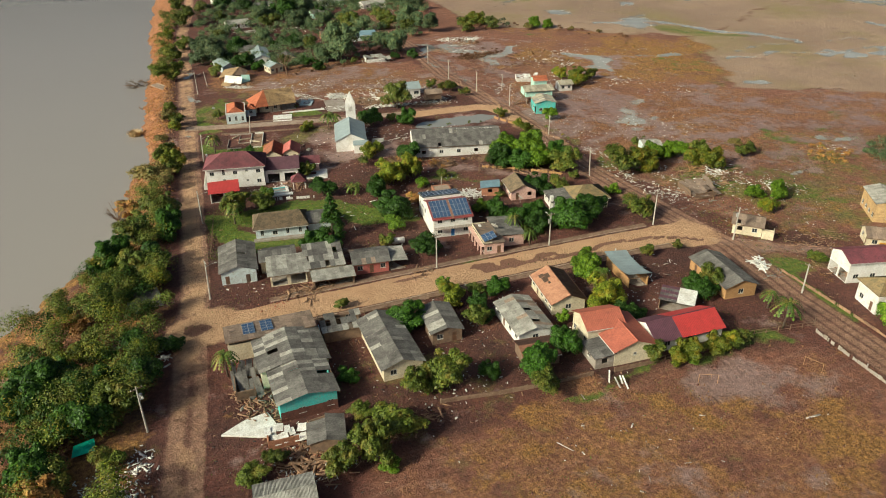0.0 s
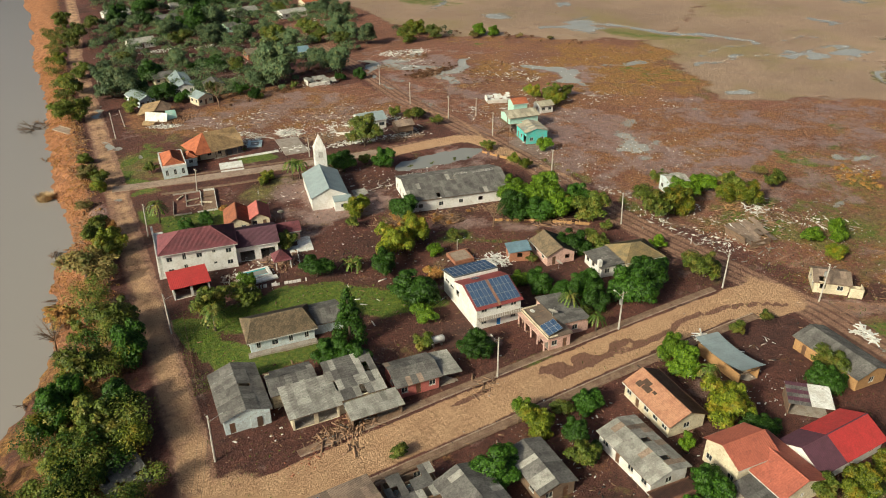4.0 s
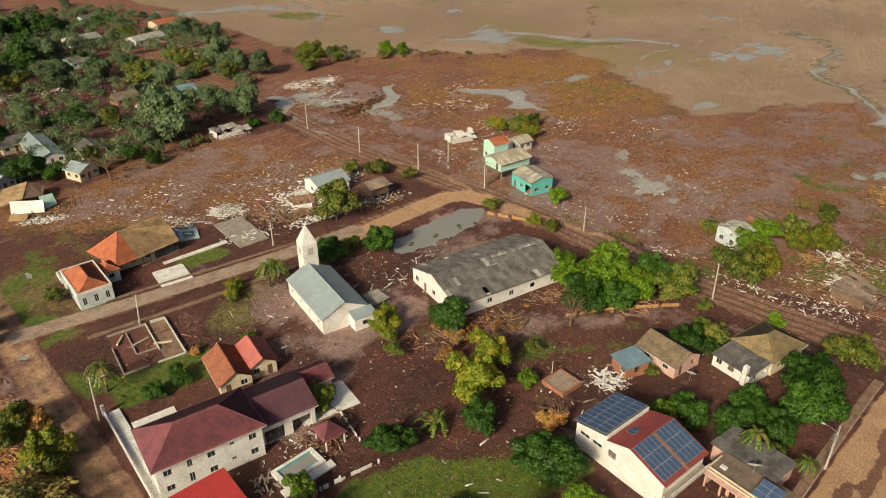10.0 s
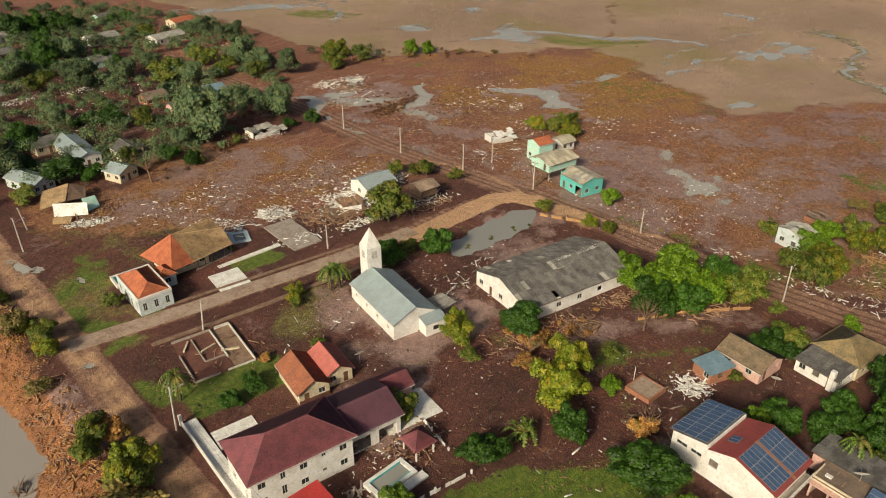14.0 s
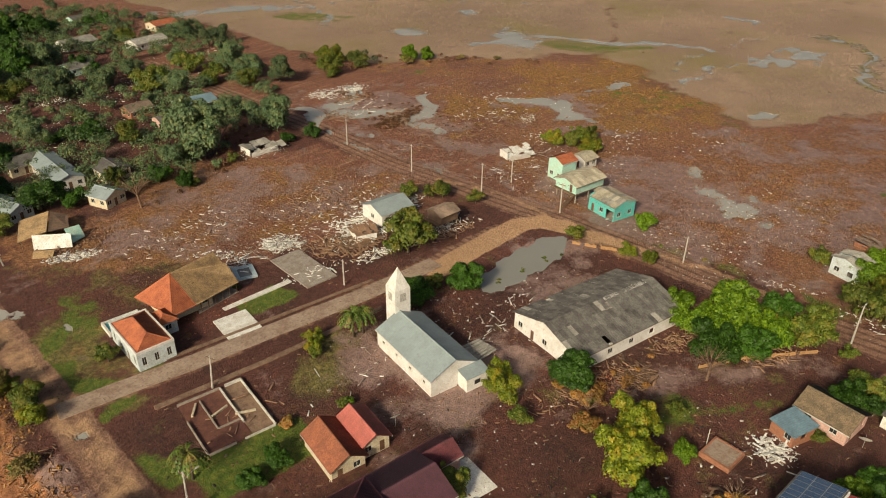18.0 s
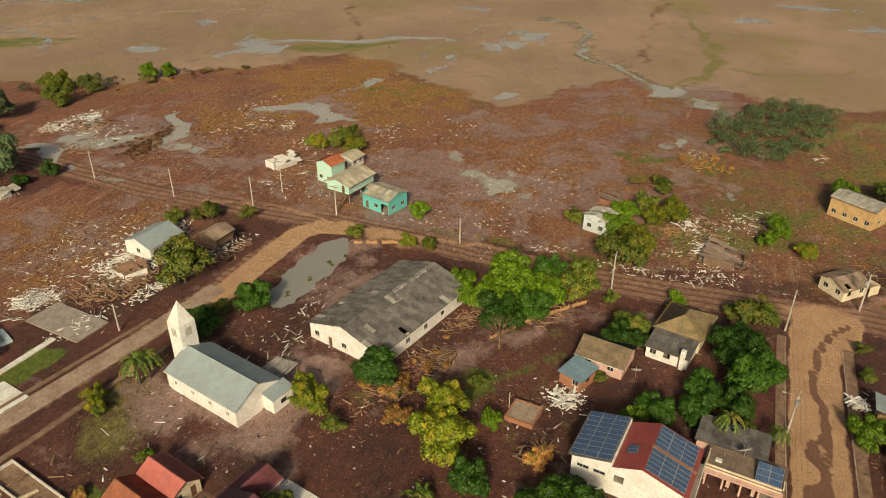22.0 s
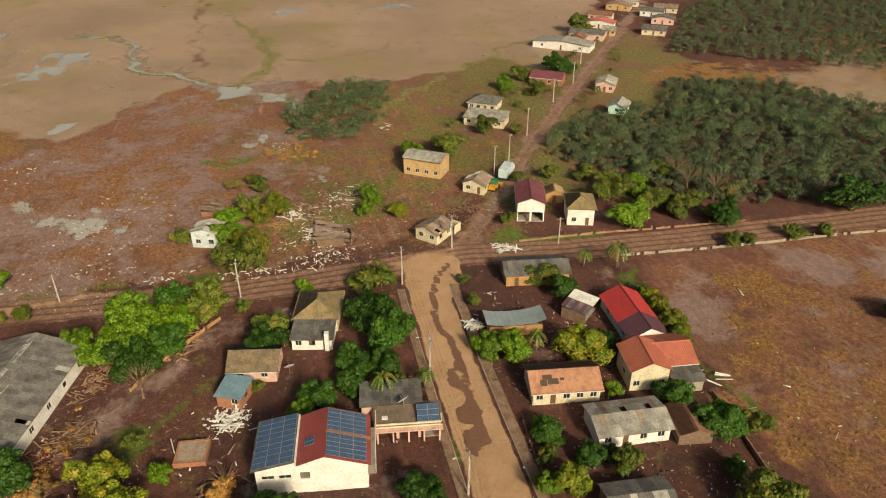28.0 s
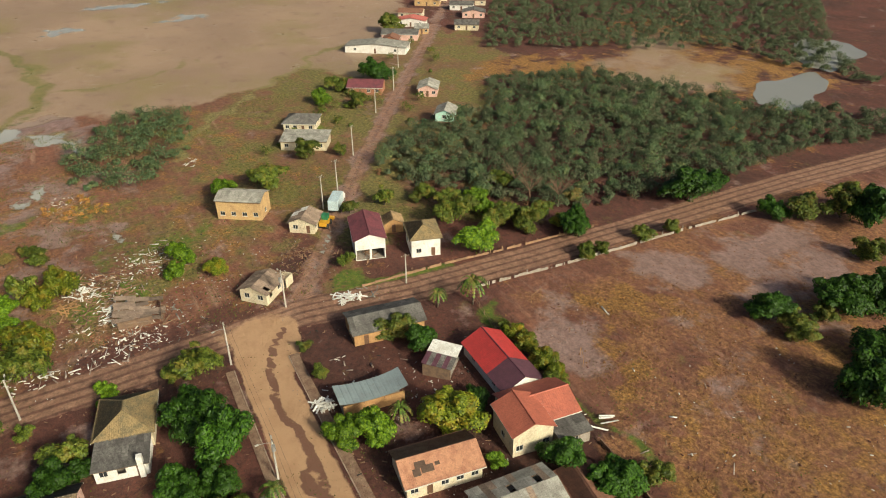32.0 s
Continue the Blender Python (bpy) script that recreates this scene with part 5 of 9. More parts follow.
satellite_dish(70.2, 134.4, 3.1, 120, 1.0)
house("house", "grey corrugated rear wing of the flat-roofed house", 73.9, 135.8, -9, 6.0, 9.5, 2.7, ROSE, mono(0.5, "W", "sheets", FIBRE, 0.3, other=FIBRE_BROWN, odd=0.05), {"E": "w d w", "S": "w"}, seed=5)
house("shed", "small brick shed with blue metal roof", 82.3, 160.7, -25, 4.6, 4.2, 2.3, BRICK, mono(0.5, "E", "metal", BLUEZINC, 0.35), {"S": "o", "W": "- w"}, category="shed", seed=6)
house("house", "small white house with old mossy tile roof", 89.3, 157.0, -12, 6.8, 8.2, 2.5, ROSE, gable(1.7, "y", "tile", CLAY_MOSS, 0.4), {"S": "d o", "W": "w w", "E": "v"}, seed=7)
satellite_dish(86.6, 151.4, 0, 100, 0.95, 1.2)
house("house", "house with hipped yellowish tile roof", 102.5, 144.4, -14, 9.0, 8.0, 3.1, CREAM, hipped(1.9, "x", CLAY_OLD, 3.4), {"S": "o w", "E": "w", "N": "w w", "W": "-"}, seed=8)
annex = house("house", "dark sheet-roofed front rooms with a white chimney", 95.2, 146.2, -14, 5.6, 7.4, 2.4, WHITE, mono(0.6, "E", "sheets", FIBRE, 0.3), {"W": "w o d", "S": "w o"}, seed=9)
part("chimney", Shape().box(-3.3, -2.5, -3.2, -2.4, -0.2, 4.0), WHITE, annex, "stout white chimney")

# long hall behind the church
hall = house("hall", "long white hall with dark patched corrugated roof", 88.5, 197.9, -15.8, 27.0, 16.6, 3.3, WHITE, gable(2.5, "x", "sheets", FIBRE, 0.4, missing=0.008, other=FIBRE_LIGHT, odd=0.03), {"W": "w d w - w", "S": "o w w o w", "N": "w w w", "E": "w w"}, category="hall", seed=10)
for (x0, x1, y0, y1) in ((5.6, 12.4, -0.7, 0.1), (0.4, 4.2, -0.6, 0.1), (-1.6, 0.6, -2.4, -1.0)):
    z0, z1 = (5.86 + 2.5 / 8.3 * min(y, 0.0) for y in (y0, y1))
    part("skylight_strip", Shape().slab([(x0, y0, z0 + 0.06), (x1, y0, z0 + 0.06), (x1, y1, z1 + 0.06), (x0, y1, z1 + 0.06)], 0.04), JUNKWHITE if x0 > 0 else CREAM, hall, "pale replacement roof sheets")

# houses beyond the church street
house("house", "white bungalow with pale metal roof", 95.2, 258.8, -9, 9.0, 7.8, 3.1, WHITE, gable(1.5, "x", "metal", ZINC, 0.4), {"S": "w w l", "W": "w"}, seed=11)

def stilted(label, x, y, ang, lx, ly, z, h, wall, roof, wins, seed, stair=True):
    """A house on posts, with what stands under it."""
    top = house("stilt_house", label, x, y, ang, lx, ly, h, wall, roof, wins, z=z, seed=seed)
    for sx in (-0.46, 0.0, 0.46):
        for sy in (-0.46, 0.46):
            part("stilt", Shape().box(sx * lx - 0.12, sx * lx + 0.12, sy * ly - 0.12, sy * ly + 0.12, -z - 0.3, 0.0), CONCRETE, top)
    part("deck", Shape().box(-lx / 2 - 0.9, lx / 2, -ly / 2 - 0.05, ly / 2 + 0.05, -0.2, -0.01), TIMBER, top)
    if stair:
        flight = -0.2 * int(z / 0.2)
        run = 0.27 * int(z / 0.2)
        rail = part("stair", Shape().slab([(-lx / 2 - 0.95 - run, -ly / 2 - 0.06, flight - 0.12), (-lx / 2 - 0.95, -ly / 2 - 0.06, -0.22), (-lx / 2 - 0.95, -ly / 2 - 0.01, -0.22), (-lx / 2 - 0.95 - run, -ly / 2 - 0.01, flight - 0.12)], 0.14), TIMBER, top)
        for k in range(int(z / 0.2)):
            part("step", Shape().box(-lx / 2 - 1.2 - 0.27 * k, -lx / 2 - 0.9 - 0.27 * k, -ly / 2, -ly / 2 + 1.0, -0.2 * (k + 1) - 0.06, -0.2 * (k + 1)), TIMBER, rail)
    return top


stilted("dark unpainted timber shack on posts", 101.0, 246.3, -8, 5.4, 4.8, 1.5, 2.0, WOODWALL, gable(1.0, "x", "sheets", FIBRE_BROWN, 0.4), {"S": "d w", "W": "w"}, 12, False)
stilted("mint-green timber house on concrete stilts", 136.4, 230.0, -13, 10.2, 7.0, 2.6, 2.2, MINT, gable(1.1, "x", "sheets", SHEET_TAN, 0.5), {"W": "o d", "S": "w w w"}, 13)
house("house", "turquoise two-level house with pale weathered sheet roof", 132.8, 218.8, -17, 7.0, 8.6, 3.9, TEAL, gable(1.0, "y", "sheets", SHEET_TAN, 0.4, missing=0.03, other=FIBRE_LIGHT, odd=0.3), {"S": "w w", "W": "d w v"}, seed=14)
house("house", "narrow pale two-storey house with clay roof", 142.6, 239.0, -16, 5.0, 5.4, 5.4, MINT, gable(1.1, "x", "tile", CLAY, 0.35), {"W": "w d", "S": "w w"}, seed=16)
house("hut", "small pale hut with light sheet roof", 153.8, 238.6, -10, 5.0, 5.0, 2.7, WHITE, gable(1.0, "x", "sheets", SHEET_TAN, 0.4), {"S": "w w", "W": "d"}, category="hut", seed=17)

# corner villa, cottages and ruins along the river road
cottage = house("cottage", "pale blue corner cottage with parapet and orange hipped roof", 29.4, 256.0, -8, 6.6, 12.0, 3.5, PALE, hipped(1.6, "y", CLAY, 3.0, -0.3), {"S": "t t t", "W": "t t d t", "E": "w w", "N": "w"}, category="cottage", seed=18)
for shape in (Shape().box(-3.36, 3.36, -6.06, -5.82, 3.5, 4.0), Shape().box(-3.36, 3.36, 5.82, 6.06, 3.5, 4.0), Shape().box(-3.36, -3.12, -5.82, 5.82, 3.5, 4.0), Shape().box(3.12, 3.36, -5.82, 5.82, 3.5, 4.0)):
    part("parapet", shape, WHITE, cottage, "white parapet round the roof")
house("cottage_annex", "small orange-hipped room behind the corner cottage", 35.0, 258.6, -8, 3.4, 4.4, 2.7, PALE, hipped(1.0, "y", CLAY, 1.5, 0.3), {"S": "w", "E": "d"}, seed=20)
tan = house("veranda_house", "open-sided house with orange hip and sagging tan tile roof", 41.4, 262.9, -7, 9.4, 7.4, 2.5, CREAM, dict(kind="none", rise=0, ridge="x"), {"S": "d w w", "N": "w w w", "W": "w w", "E": "v v"}, seed=19)
into = tan.matrix_world.inverted()
apex, nw, sw, sm, se, re_, ne = [into @ Vector(p) for p in ((41.4, 265.4, 6.3), (35.0, 268.4, 2.6), (36.2, 257.2, 2.6), (41.2, 257.2, 2.6), (51.5, 258.0, 2.5), (52.0, 262.4, 4.9), (53.2, 268.6, 2.5))]
tiled(tan, [nw, sw, apex, apex], CLAY)
tiled(tan, [sw, sm, apex, apex], CLAY)
tiled(tan, [sm, se, re_, apex], CLAY_TAN)
tiled(tan, [ne, nw, apex, re_], CLAY_TAN)
part("ridge_cap", Shape().tube([apex, re_], [0.13, 0.13]), CLAY_TAN, tan)
for foot in (sw, sm, nw):
    part("hip_cap", Shape().tube([apex, foot], [0.12, 0.12]), CLAY, tan)
for k in range(6):
    x, y = 42.6 + 1.7 * k, 258.0 + 0.1 * k
    top_, low = into @ Vector((x, y, 2.5)), into @ Vector((x, y, -0.2))
    part("veranda_post", Shape().tube([low, top_], [0.09, 0.09]), TIMBER, tan)
part("veranda_floor", Shape().slab([into @ Vector(p) for p in ((41.8, 257.8, 0.16), (51.4, 258.4, 0.16), (52.0, 266.0, 0.16), (46.4, 266.4, 0.16))], 0.4), CONCRETE, tan)
house("house", "brick house with orange tile gable roof", 33.6, 211.2, -15, 5.4, 8.8, 2.6, CREAM, gable(1.6, "y", "tile", CLAY_WORN, 0.45), {"S": "d w", "W": "w w w"}, base=0.8, seed=21)
house("house", "brick extension with red tile gable roof", 38.9, 210.6, -15, 4.8, 7.4, 2.5, CREAM, gable(1.4, "y", "tile", PINK, 0.4), {"S": "w d", "E": "w"}, seed=22)
satellite_dish(44.0, 208.6, 0, 160, 0.9, 1.6)

villa = house("villa", "white two-storey villa with plum hipped tile roof", 20.6, 197.8, -13, 15.6, 9.2, 6.2, WHITE, hipped(2.5, "x", PLUM, 4.6, 0.6), {"S": "w t w s w", "W": "w o", "N": "w w w", "E": "w", "levels": 2}, seed=23)
wing = house("villa_wing", "purple-roofed garage wing of the villa", 33.2, 196.8, -13, 9.2, 9.4, 3.9, WHITE, gable(1.7, "x", "tile", PURPLE, 0.5), {"S": "v v", "E": "w"}, seed=24)
house("villa_wing", "low pink rear wing with plum tile roof", 40.6, 198.8, -13, 7.6, 4.6, 2.7, ROSE, gable(1.2, "x", "tile", PLUM, 0.4), {"S": "- o -", "E": "w"}, seed=25)
house("lean_to", "red metal carport roof beside the villa", 15.4, 187.8, -6, 7.4, 6.2, 2.7, WHITE, mono(0.6, "N", "metal", REDSHEET, 0.4), {"S": "v v", "W": "w"}, category="carport", seed=26)
gazebo = thing("gazebo", pose(35.6, 186.4, 0, 0, 0, -10), "small plum-tiled garden gazebo", "gazebo")
for sx in (-1, 1):
    for sy in (-1, 1):
        part("post", Shape().box(sx * 1.6 - 0.1, sx * 1.6 + 0.1, sy * 1.6 - 0.1, sy * 1.6 + 0.1, -0.2, 2.4), WHITE, gazebo)
for k in range(4):
    t = Matrix.Rotation(k * math.pi / 2, 4, "Z")
    tiled(gazebo, [t @ Vector(p) for p in ((-2.1, -2.1, 2.3), (2.1, -2.1, 2.3), (0, 0, 4.2), (0, 0, 4.2))], PLUM)
pool = thing("swimming_pool", pose(28.6, 185.4, 0, 0, 0, -4), "raised white swimming pool with murky green water", "pool")
for shape in (Shape().box(-3.6, 3.6, -1.9, -1.3, -0.3, 0.7), Shape().box(-3.6, 3.6, 1.3, 1.9, -0.3, 0.7), Shape().box(-3.6, -2.9, -1.3, 1.3, -0.3, 0.7), Shape().box(2.9, 3.6, -1.3, 1.3, -0.3, 0.7)):
    part("pool_rim", shape, WHITE, pool)
part("pool_water", Shape().box(-2.9, 2.9, -1.3, 1.3, -0.2, 0.45), POND, pool)
part("pool_terrace", Shape().box(-4.4, 4.4, -3.4, -1.95, -0.3, 0.35), WHITE, pool)
part("pool_edge", Shape().box(-3.0, 3.0, 1.2, 1.34, 0.45, 0.72), TURQUOISE, pool)
part("pool_edge", Shape().box(-3.0, 3.0, -1.34, -1.2, 0.45, 0.72), TURQUOISE, pool)
part("pool_lining", Shape().box(-2.9, 2.9, -1.3, 1.3, -0.3, -0.21), TURQUOISE, pool)
terrace = thing("terrace", pose(13.9, 206.4, 0, 0, 0, -9), "white tiled terrace strip along the river road", "terrace")
part("slab", Shape().box(-1.1, 1.1, -11.5, 11.5, -0.2, 0.35), JUNKWHITE, terrace)
part("parapet", Shape().box(-1.3, -1.1, -11.5, 11.5, -0.2, 1.0), WHITE, terrace)
part("gate_pillar", Shape().box(-1.45, -0.95, 11.5, 12.0, -0.2, 2.0), WHITE, terrace)
solid("floor_slab", Shape().box(-3.4, 3.4, -2.2, 2.2, -0.2, 0.16, pose(19.4, 210.2, 0, 0, 0, -12)), JUNKWHITE, "cracked white paving behind the villa", "floor slab")
patio = Shape().box(-5, 5, -3.5, 3.5, -0.2, 0.12, pose(40.5, 194.0, 0, 0, 0, -14))
solid("floor_slab", Shape().box(-1.6, 1.6, -1.0, 1.0, 0.124, 0.15, pose(40.8, 194.6, 0, 0, 0, -14)), MUD, "mud lying on the villa patio", "mud patch")
solid("patio", patio, JUNKWHITE, "pale tiled patio behind the villa", "patio", "structure")

# bungalow on the lawn
bung = house("bungalow", "white bungalow with mossy clay tile roof", 25.2, 161.4, -10, 12.0, 7.8, 3.1, PALE, hipped(2.0, "x", CLAY_MOSS, 1.2, 0.6), {"S": "t w t t", "W": "w d", "N": "w w w"}, seed=27)
part("terrace", Shape().box(-6.6, 6.2, -5.2, -3.95, -0.3, 0.45), CONCRETE, bung)
house("bungalow_annex", "dark grey lean-to behind the bungalow", 34.4, 160.6, -10, 5.6, 6.6, 2.5, PALE, gable(1.0, "x", "sheets", FIBRE, 0.4), {"S": "v"}, seed=28)

# sheds and small houses on the north side of the main street
house("shed", "large grey corrugated shed with blue front", 12.4, 146.2, -7, 7.4, 12.6, 2.9, PALE, gable(1.3, "y", "sheets", FIBRE, 0.3, missing=0.01), {"S": "d - v", "W": "v v"}, category="shed", seed=29)
house("shed", "shed with holed grey sheet roof", 20.9, 144.6, -8, 7.6, 6.0, 2.9, CREAM, gable(1.0, "x", "sheets", FIBRE, 0.3, missing=0.06, other=FIBRE_LIGHT, odd=0.1), {"W": "w"}, category="shed", seed=30)
house("shed", "shed with pale ribbed sheet roof and posts in front", 21.8, 138.4, -8, 7.8, 6.8, 2.7, CREAM, mono(0.7, "N", "sheets", FIBRE_LIGHT, 0.5), {"S": "v v", "W": "v"}, category="shed", seed=31)
house("house", "house with grey roof of broken sheets", 30.0, 139.0, -8, 8.0, 9.4, 2.9, CREAM, mono(1.0, "N", "sheets", FIBRE, 0.3, missing=0.06, other=FIBRE_LIGHT, odd=0.35), {"S": "w o w", "W": "w w", "E": "w"}, seed=32)
house("lean_to", "long low street-front shelter with dirty sheet roof", 30.2, 131.8, -7, 8.6, 3.6, 2.1, WOODWALL, mono(0.4, "N", "sheets", FIBRE_LIGHT, 0.3), {"S": "v v v"}, category="shelter", walls="NEW", seed=33)
house("house", "faded pink house with grey sheet roof", 39.6, 135.6, -9, 7.6, 6.4, 2.7, PINK, gable(1.0, "x", "sheets", FIBRE, 0.4, other=FIBRE_BROWN, odd=0.2), {"S": "w d w", "W": "w", "E": "w"}, seed=34, porch=None)
house("lean_to", "open side shelter with pale sheet roof", 45.4, 134.6, -9, 3.8, 6.4, 2.2, WOODWALL, mono(0.4, "W", "sheets", FIBRE_LIGHT, 0.2), {"S": "v", "E": "v v"}, category="shelter", walls="N", seed=35)

# south side of the main street
front = thing("porch", pose(12.4, 146.2, 0, 0, 0, -7), "pale blue boarded front room under the shed roof", "porch")
for shape in (Shape().box(0.4, 3.6, -6.52, -6.36, -0.2, 2.8), Shape().box(0.4, 0.56, -6.36, -2.0, -0.2, 2.8)):
    part("wall", shape, PALE, front)
part("door", Shape().box(1.4, 2.3, -6.57, -6.525, 0.0, 2.05), DARKFRAME, front)
tank = thing("water_tank", pose(49.0, 142.5, 0, 0, 0, -9), "white cylindrical water tank lying on blocks", "tank")
part("drum", Shape().tube([(-1.5, 0, 1.15), (-1.35, 0, 1.15), (1.35, 0, 1.15), (1.5, 0, 1.15)], [0.55, 0.75, 0.75, 0.55], 16), WHITE, tank, smooth=True)
for x0 in (-1.0, 0.7):
    part("block", Shape().box(x0, x0 + 0.3, -0.6, 0.6, -0.2, 0.45), CONCRETE, tank)
work = house("workshop", "large workshop with patched grey corrugated roof", 15.4, 106.7, -2, 11.6, 9.8, 3.6, CREAM, gable(1.4, "y", "sheets", FIBRE, 0.3, missing=0.02, other=FIBRE_LIGHT, odd=0.34), {"W": "g o w", "N": "w g w", "E": "w w"}, category="workshop", seed=36)
north = house("workshop", "street-side workshop with brown sheet roof and solar panels", 13.4, 114.9, -3, 15.8, 6.0, 3.5, CREAM, mono(0.7, "S", "sheets", FIBRE_BROWN, 0.3), {"N": "g w g", "W": "w"}, category="workshop", seed=37)
for x0 in (-4.9, -1.6):
    array_of_panels(north, (x0, -1.6, 4.17), (1, 0, 0), (0, 1, -0.115), 2, 4, 1.12, 1.08)
house("workshop", "workshop end with turquoise boarded gable over brick", 15.3, 97.1, -1, 9.4, 9.4, 3.7, TEAL, gable(1.1, "y", "sheets", FIBRE, 0.4, missing=0.03, other=FIBRE_LIGHT, odd=0.2), {"S": "- w - w", "W": "o o", "E": "w w"}, category="workshop", base=1.9, seed=38)
house("hut", "small grey hut with a hole in its roof", 16.2, 85.7, -12, 5.2, 5.4, 2.1, WOODWALL, gable(0.6, "y", "sheets", FIBRE, 0.3, missing=0.06), {"S": "o", "W": "w"}, category="hut", seed=39)
house("shed", "pale green sheet-roofed shed", 7.4, 74.6, -6, 8.0, 6.0, 2.5, CONCRETE, gable(0.9, "x", "sheets", FIBRE_LIGHT, 0.3), {"N": "w w", "W": "w"}, category="shed", seed=40)
house("ruin", "ruined shed with torn roof sheets", 26.6, 113.2, -6, 7.6, 5.4, 2.3, WOODWALL, mono(0.5, "N", "sheets", FIBRE, 0.2, missing=0.35, other=FIBRE_LIGHT, odd=0.3), {"S": "v v", "N": "w o"}, category="ruin", seed=41)
house("house", "long grey house with corrugated gable roof", 33.0, 103.5, -2, 7.2, 16.2, 2.7, CREAM, gable(1.3, "y", "sheets", FIBRE, 0.4, other=FIBRE_LIGHT, odd=0.1), {"S": "w d", "W": "w w - w w", "E": "w w w"}, seed=42)
house("house", "small house with patched grey sheet roof", 44.4, 106.4, -6, 5.8, 9.2, 2.5, WOODWALL, gable(0.9, "y", "sheets", FIBRE, 0.3, other=FIBRE_LIGHT, odd=0.3), {"S": "w d", "W": "w w"}, seed=43)
house("house", "white house with rusty holed sheet roof", 59.4, 100.6, -5, 6.8, 11.6, 2.7, WHITE, gable(1.0, "y", "sheets", FIBRE_LIGHT, 0.4, missing=0.05, other=FIBRE_BROWN, odd=0.12), {"W": "w d w w", "S": "w", "E": "w w"}, seed=44)
broken = house("house", "cream house with pale clay tile roof and a broken patch", 70.9, 106.8, -9, 7.0, 11.4, 2.7, CREAM, gable(1.6, "y", "tile", CLAY_PALE, 0.45), {"W": "w d w w w", "S": "w", "N": "w"}, seed=45)
for (u0, u1, v0, v1) in ((1.2, 3.0, 0.35, 0.6), (2.2, 3.8, 0.55, 0.78), (3.2, 4.3, 0.3, 0.55), (0.2, 0.9, 0.5, 0.62)):
    part("bare_batten", Shape().slab([(-3.95 * (1 - v0), u1, 2.75 + 1.6 * v0 + 0.13), (-3.95 * (1 - v0), u0, 2.75 + 1.6 * v0 + 0.13), (-3.95 * (1 - v1), u0, 2.75 + 1.6 * v1 + 0.13), (-3.95 * (1 - v1), u1, 2.75 + 1.6 * v1 + 0.13)], 0.06), DARKFRAME, broken, "dark bare patch where tiles are missing")
house("house", "cream two-storey house front with orange metal gable roof", 70.6, 91.9, -9, 7.2, 6.6, 4.4, CREAM, gable(1.5, "x", "metal", CLAY_ROSE, 0.4), {"W": "w - w", "N": "w", "S": "w w"}, seed=46)
house("house", "pale block house with long orange gable roof", 72.9, 87.7, -7, 8.2, 10.4, 3.2, CREAM, gable(1.6, "y", "metal", CLAY_ROSE, 0.4), {"S": "s", "E": "w w", "N": "w"}, seed=47)
house("lean_to", "grey lean-to shed behind the orange-roofed house", 66.7, 85.9, -7, 3.6, 5.2, 2.3, CONCRETE, mono(0.4, "E", "sheets", FIBRE, 0.3), {"W": "w", "S": "o"}, category="shed", seed=48)
rp = house("house", "white house with half purple, half red metal roof", 84.9, 86.2, -4, 14.4, 7.2, 2.6, WHITE, dict(kind="none", rise=1.9, ridge="x"), {"W": "w - s", "S": "w w w", "N": "w w"}, seed=49)
for (xa, xb, mat) in ((-7.6, -2.0, PURPLE), (-2.0, 7.6, REDSHEET)):
    tiled(rp, [(xa, -4.1, 2.48), (xb, -4.1, 2.48), (xb, 0, 4.62), (xa, 0, 4.62)], mat, 0.35, 50, 0.035)
    tiled(rp, [(xb, 4.1, 2.48), (xa, 4.1, 2.48), (xa, 0, 4.62), (xb, 0, 4.62)], mat, 0.35, 50, 0.035)
part("ridge_cap", Shape().tube([(-7.6, 0, 4.64), (7.6, 0, 4.64)], [0.12, 0.12]), PURPLE, rp)
car = house("carport", "carport roofed half with white, half with dark striped sheets", 91.4, 94.3, 43, 5.0, 6.6, 2.3, WOODWALL, dict(kind="none", rise=0, ridge="x"), {"W": "v v", "S": "v"}, category="carport", walls="NE", seed=51)
part("roof_sheet", Shape().slab([(-2.7, -3.5, 2.42), (2.7, -3.5, 2.82), (2.7, -0.02, 2.82), (-2.7, -0.02, 2.42)], 0.06), JUNKWHITE, car, "plain white roof sheets")
for k in range(6):
    for j in range(4):
        part("roof_sheet", Shape().slab([(-2.7 + 0.9 * k, 0.02 + 0.88 * j, 2.42 + 0.067 * k), (-1.84 + 0.9 * k, 0.02 + 0.88 * j, 2.484 + 0.067 * k), (-1.84 + 0.9 * k, 0.86 + 0.88 * j, 2.484 + 0.067 * k), (-2.7 + 0.9 * k, 0.86 + 0.88 * j, 2.42 + 0.067 * k)], 0.05), PURPLE if k % 2 else FIBRE, car, "dark striped roof sheets")
curved = house("shelter", "open timber shelter with curved blue metal roof", 89.6, 108.8, -8, 4.6, 10.6, 2.2, TANWOOD, dict(kind="none", rise=0, ridge="x"), {"W": "v v v"}, category="shelter", walls="WE", seed=52)
sag = [(-5.7 + 1.14 * k, 2.25 + 1.0 * (abs(k - 5.6) / 5.6) ** 2.4) for k in range(11)]
for (y0, z0), (y1, z1) in zip(sag, sag[1:]):
    tiled(curved, [(-2.7, y1, z1 + 0.45), (-2.7, y0, z0 + 0.45), (2.7, y0, z0), (2.7, y1, z1)], ZINC, 0.57, 50, 0.03)
for y in (-5.0, -1.7, 1.7, 5.0):
    part("rafter", Shape().box(-2.5, 2.5, y - 0.06, y + 0.06, 2.05, 2.2), TIMBER, curved)
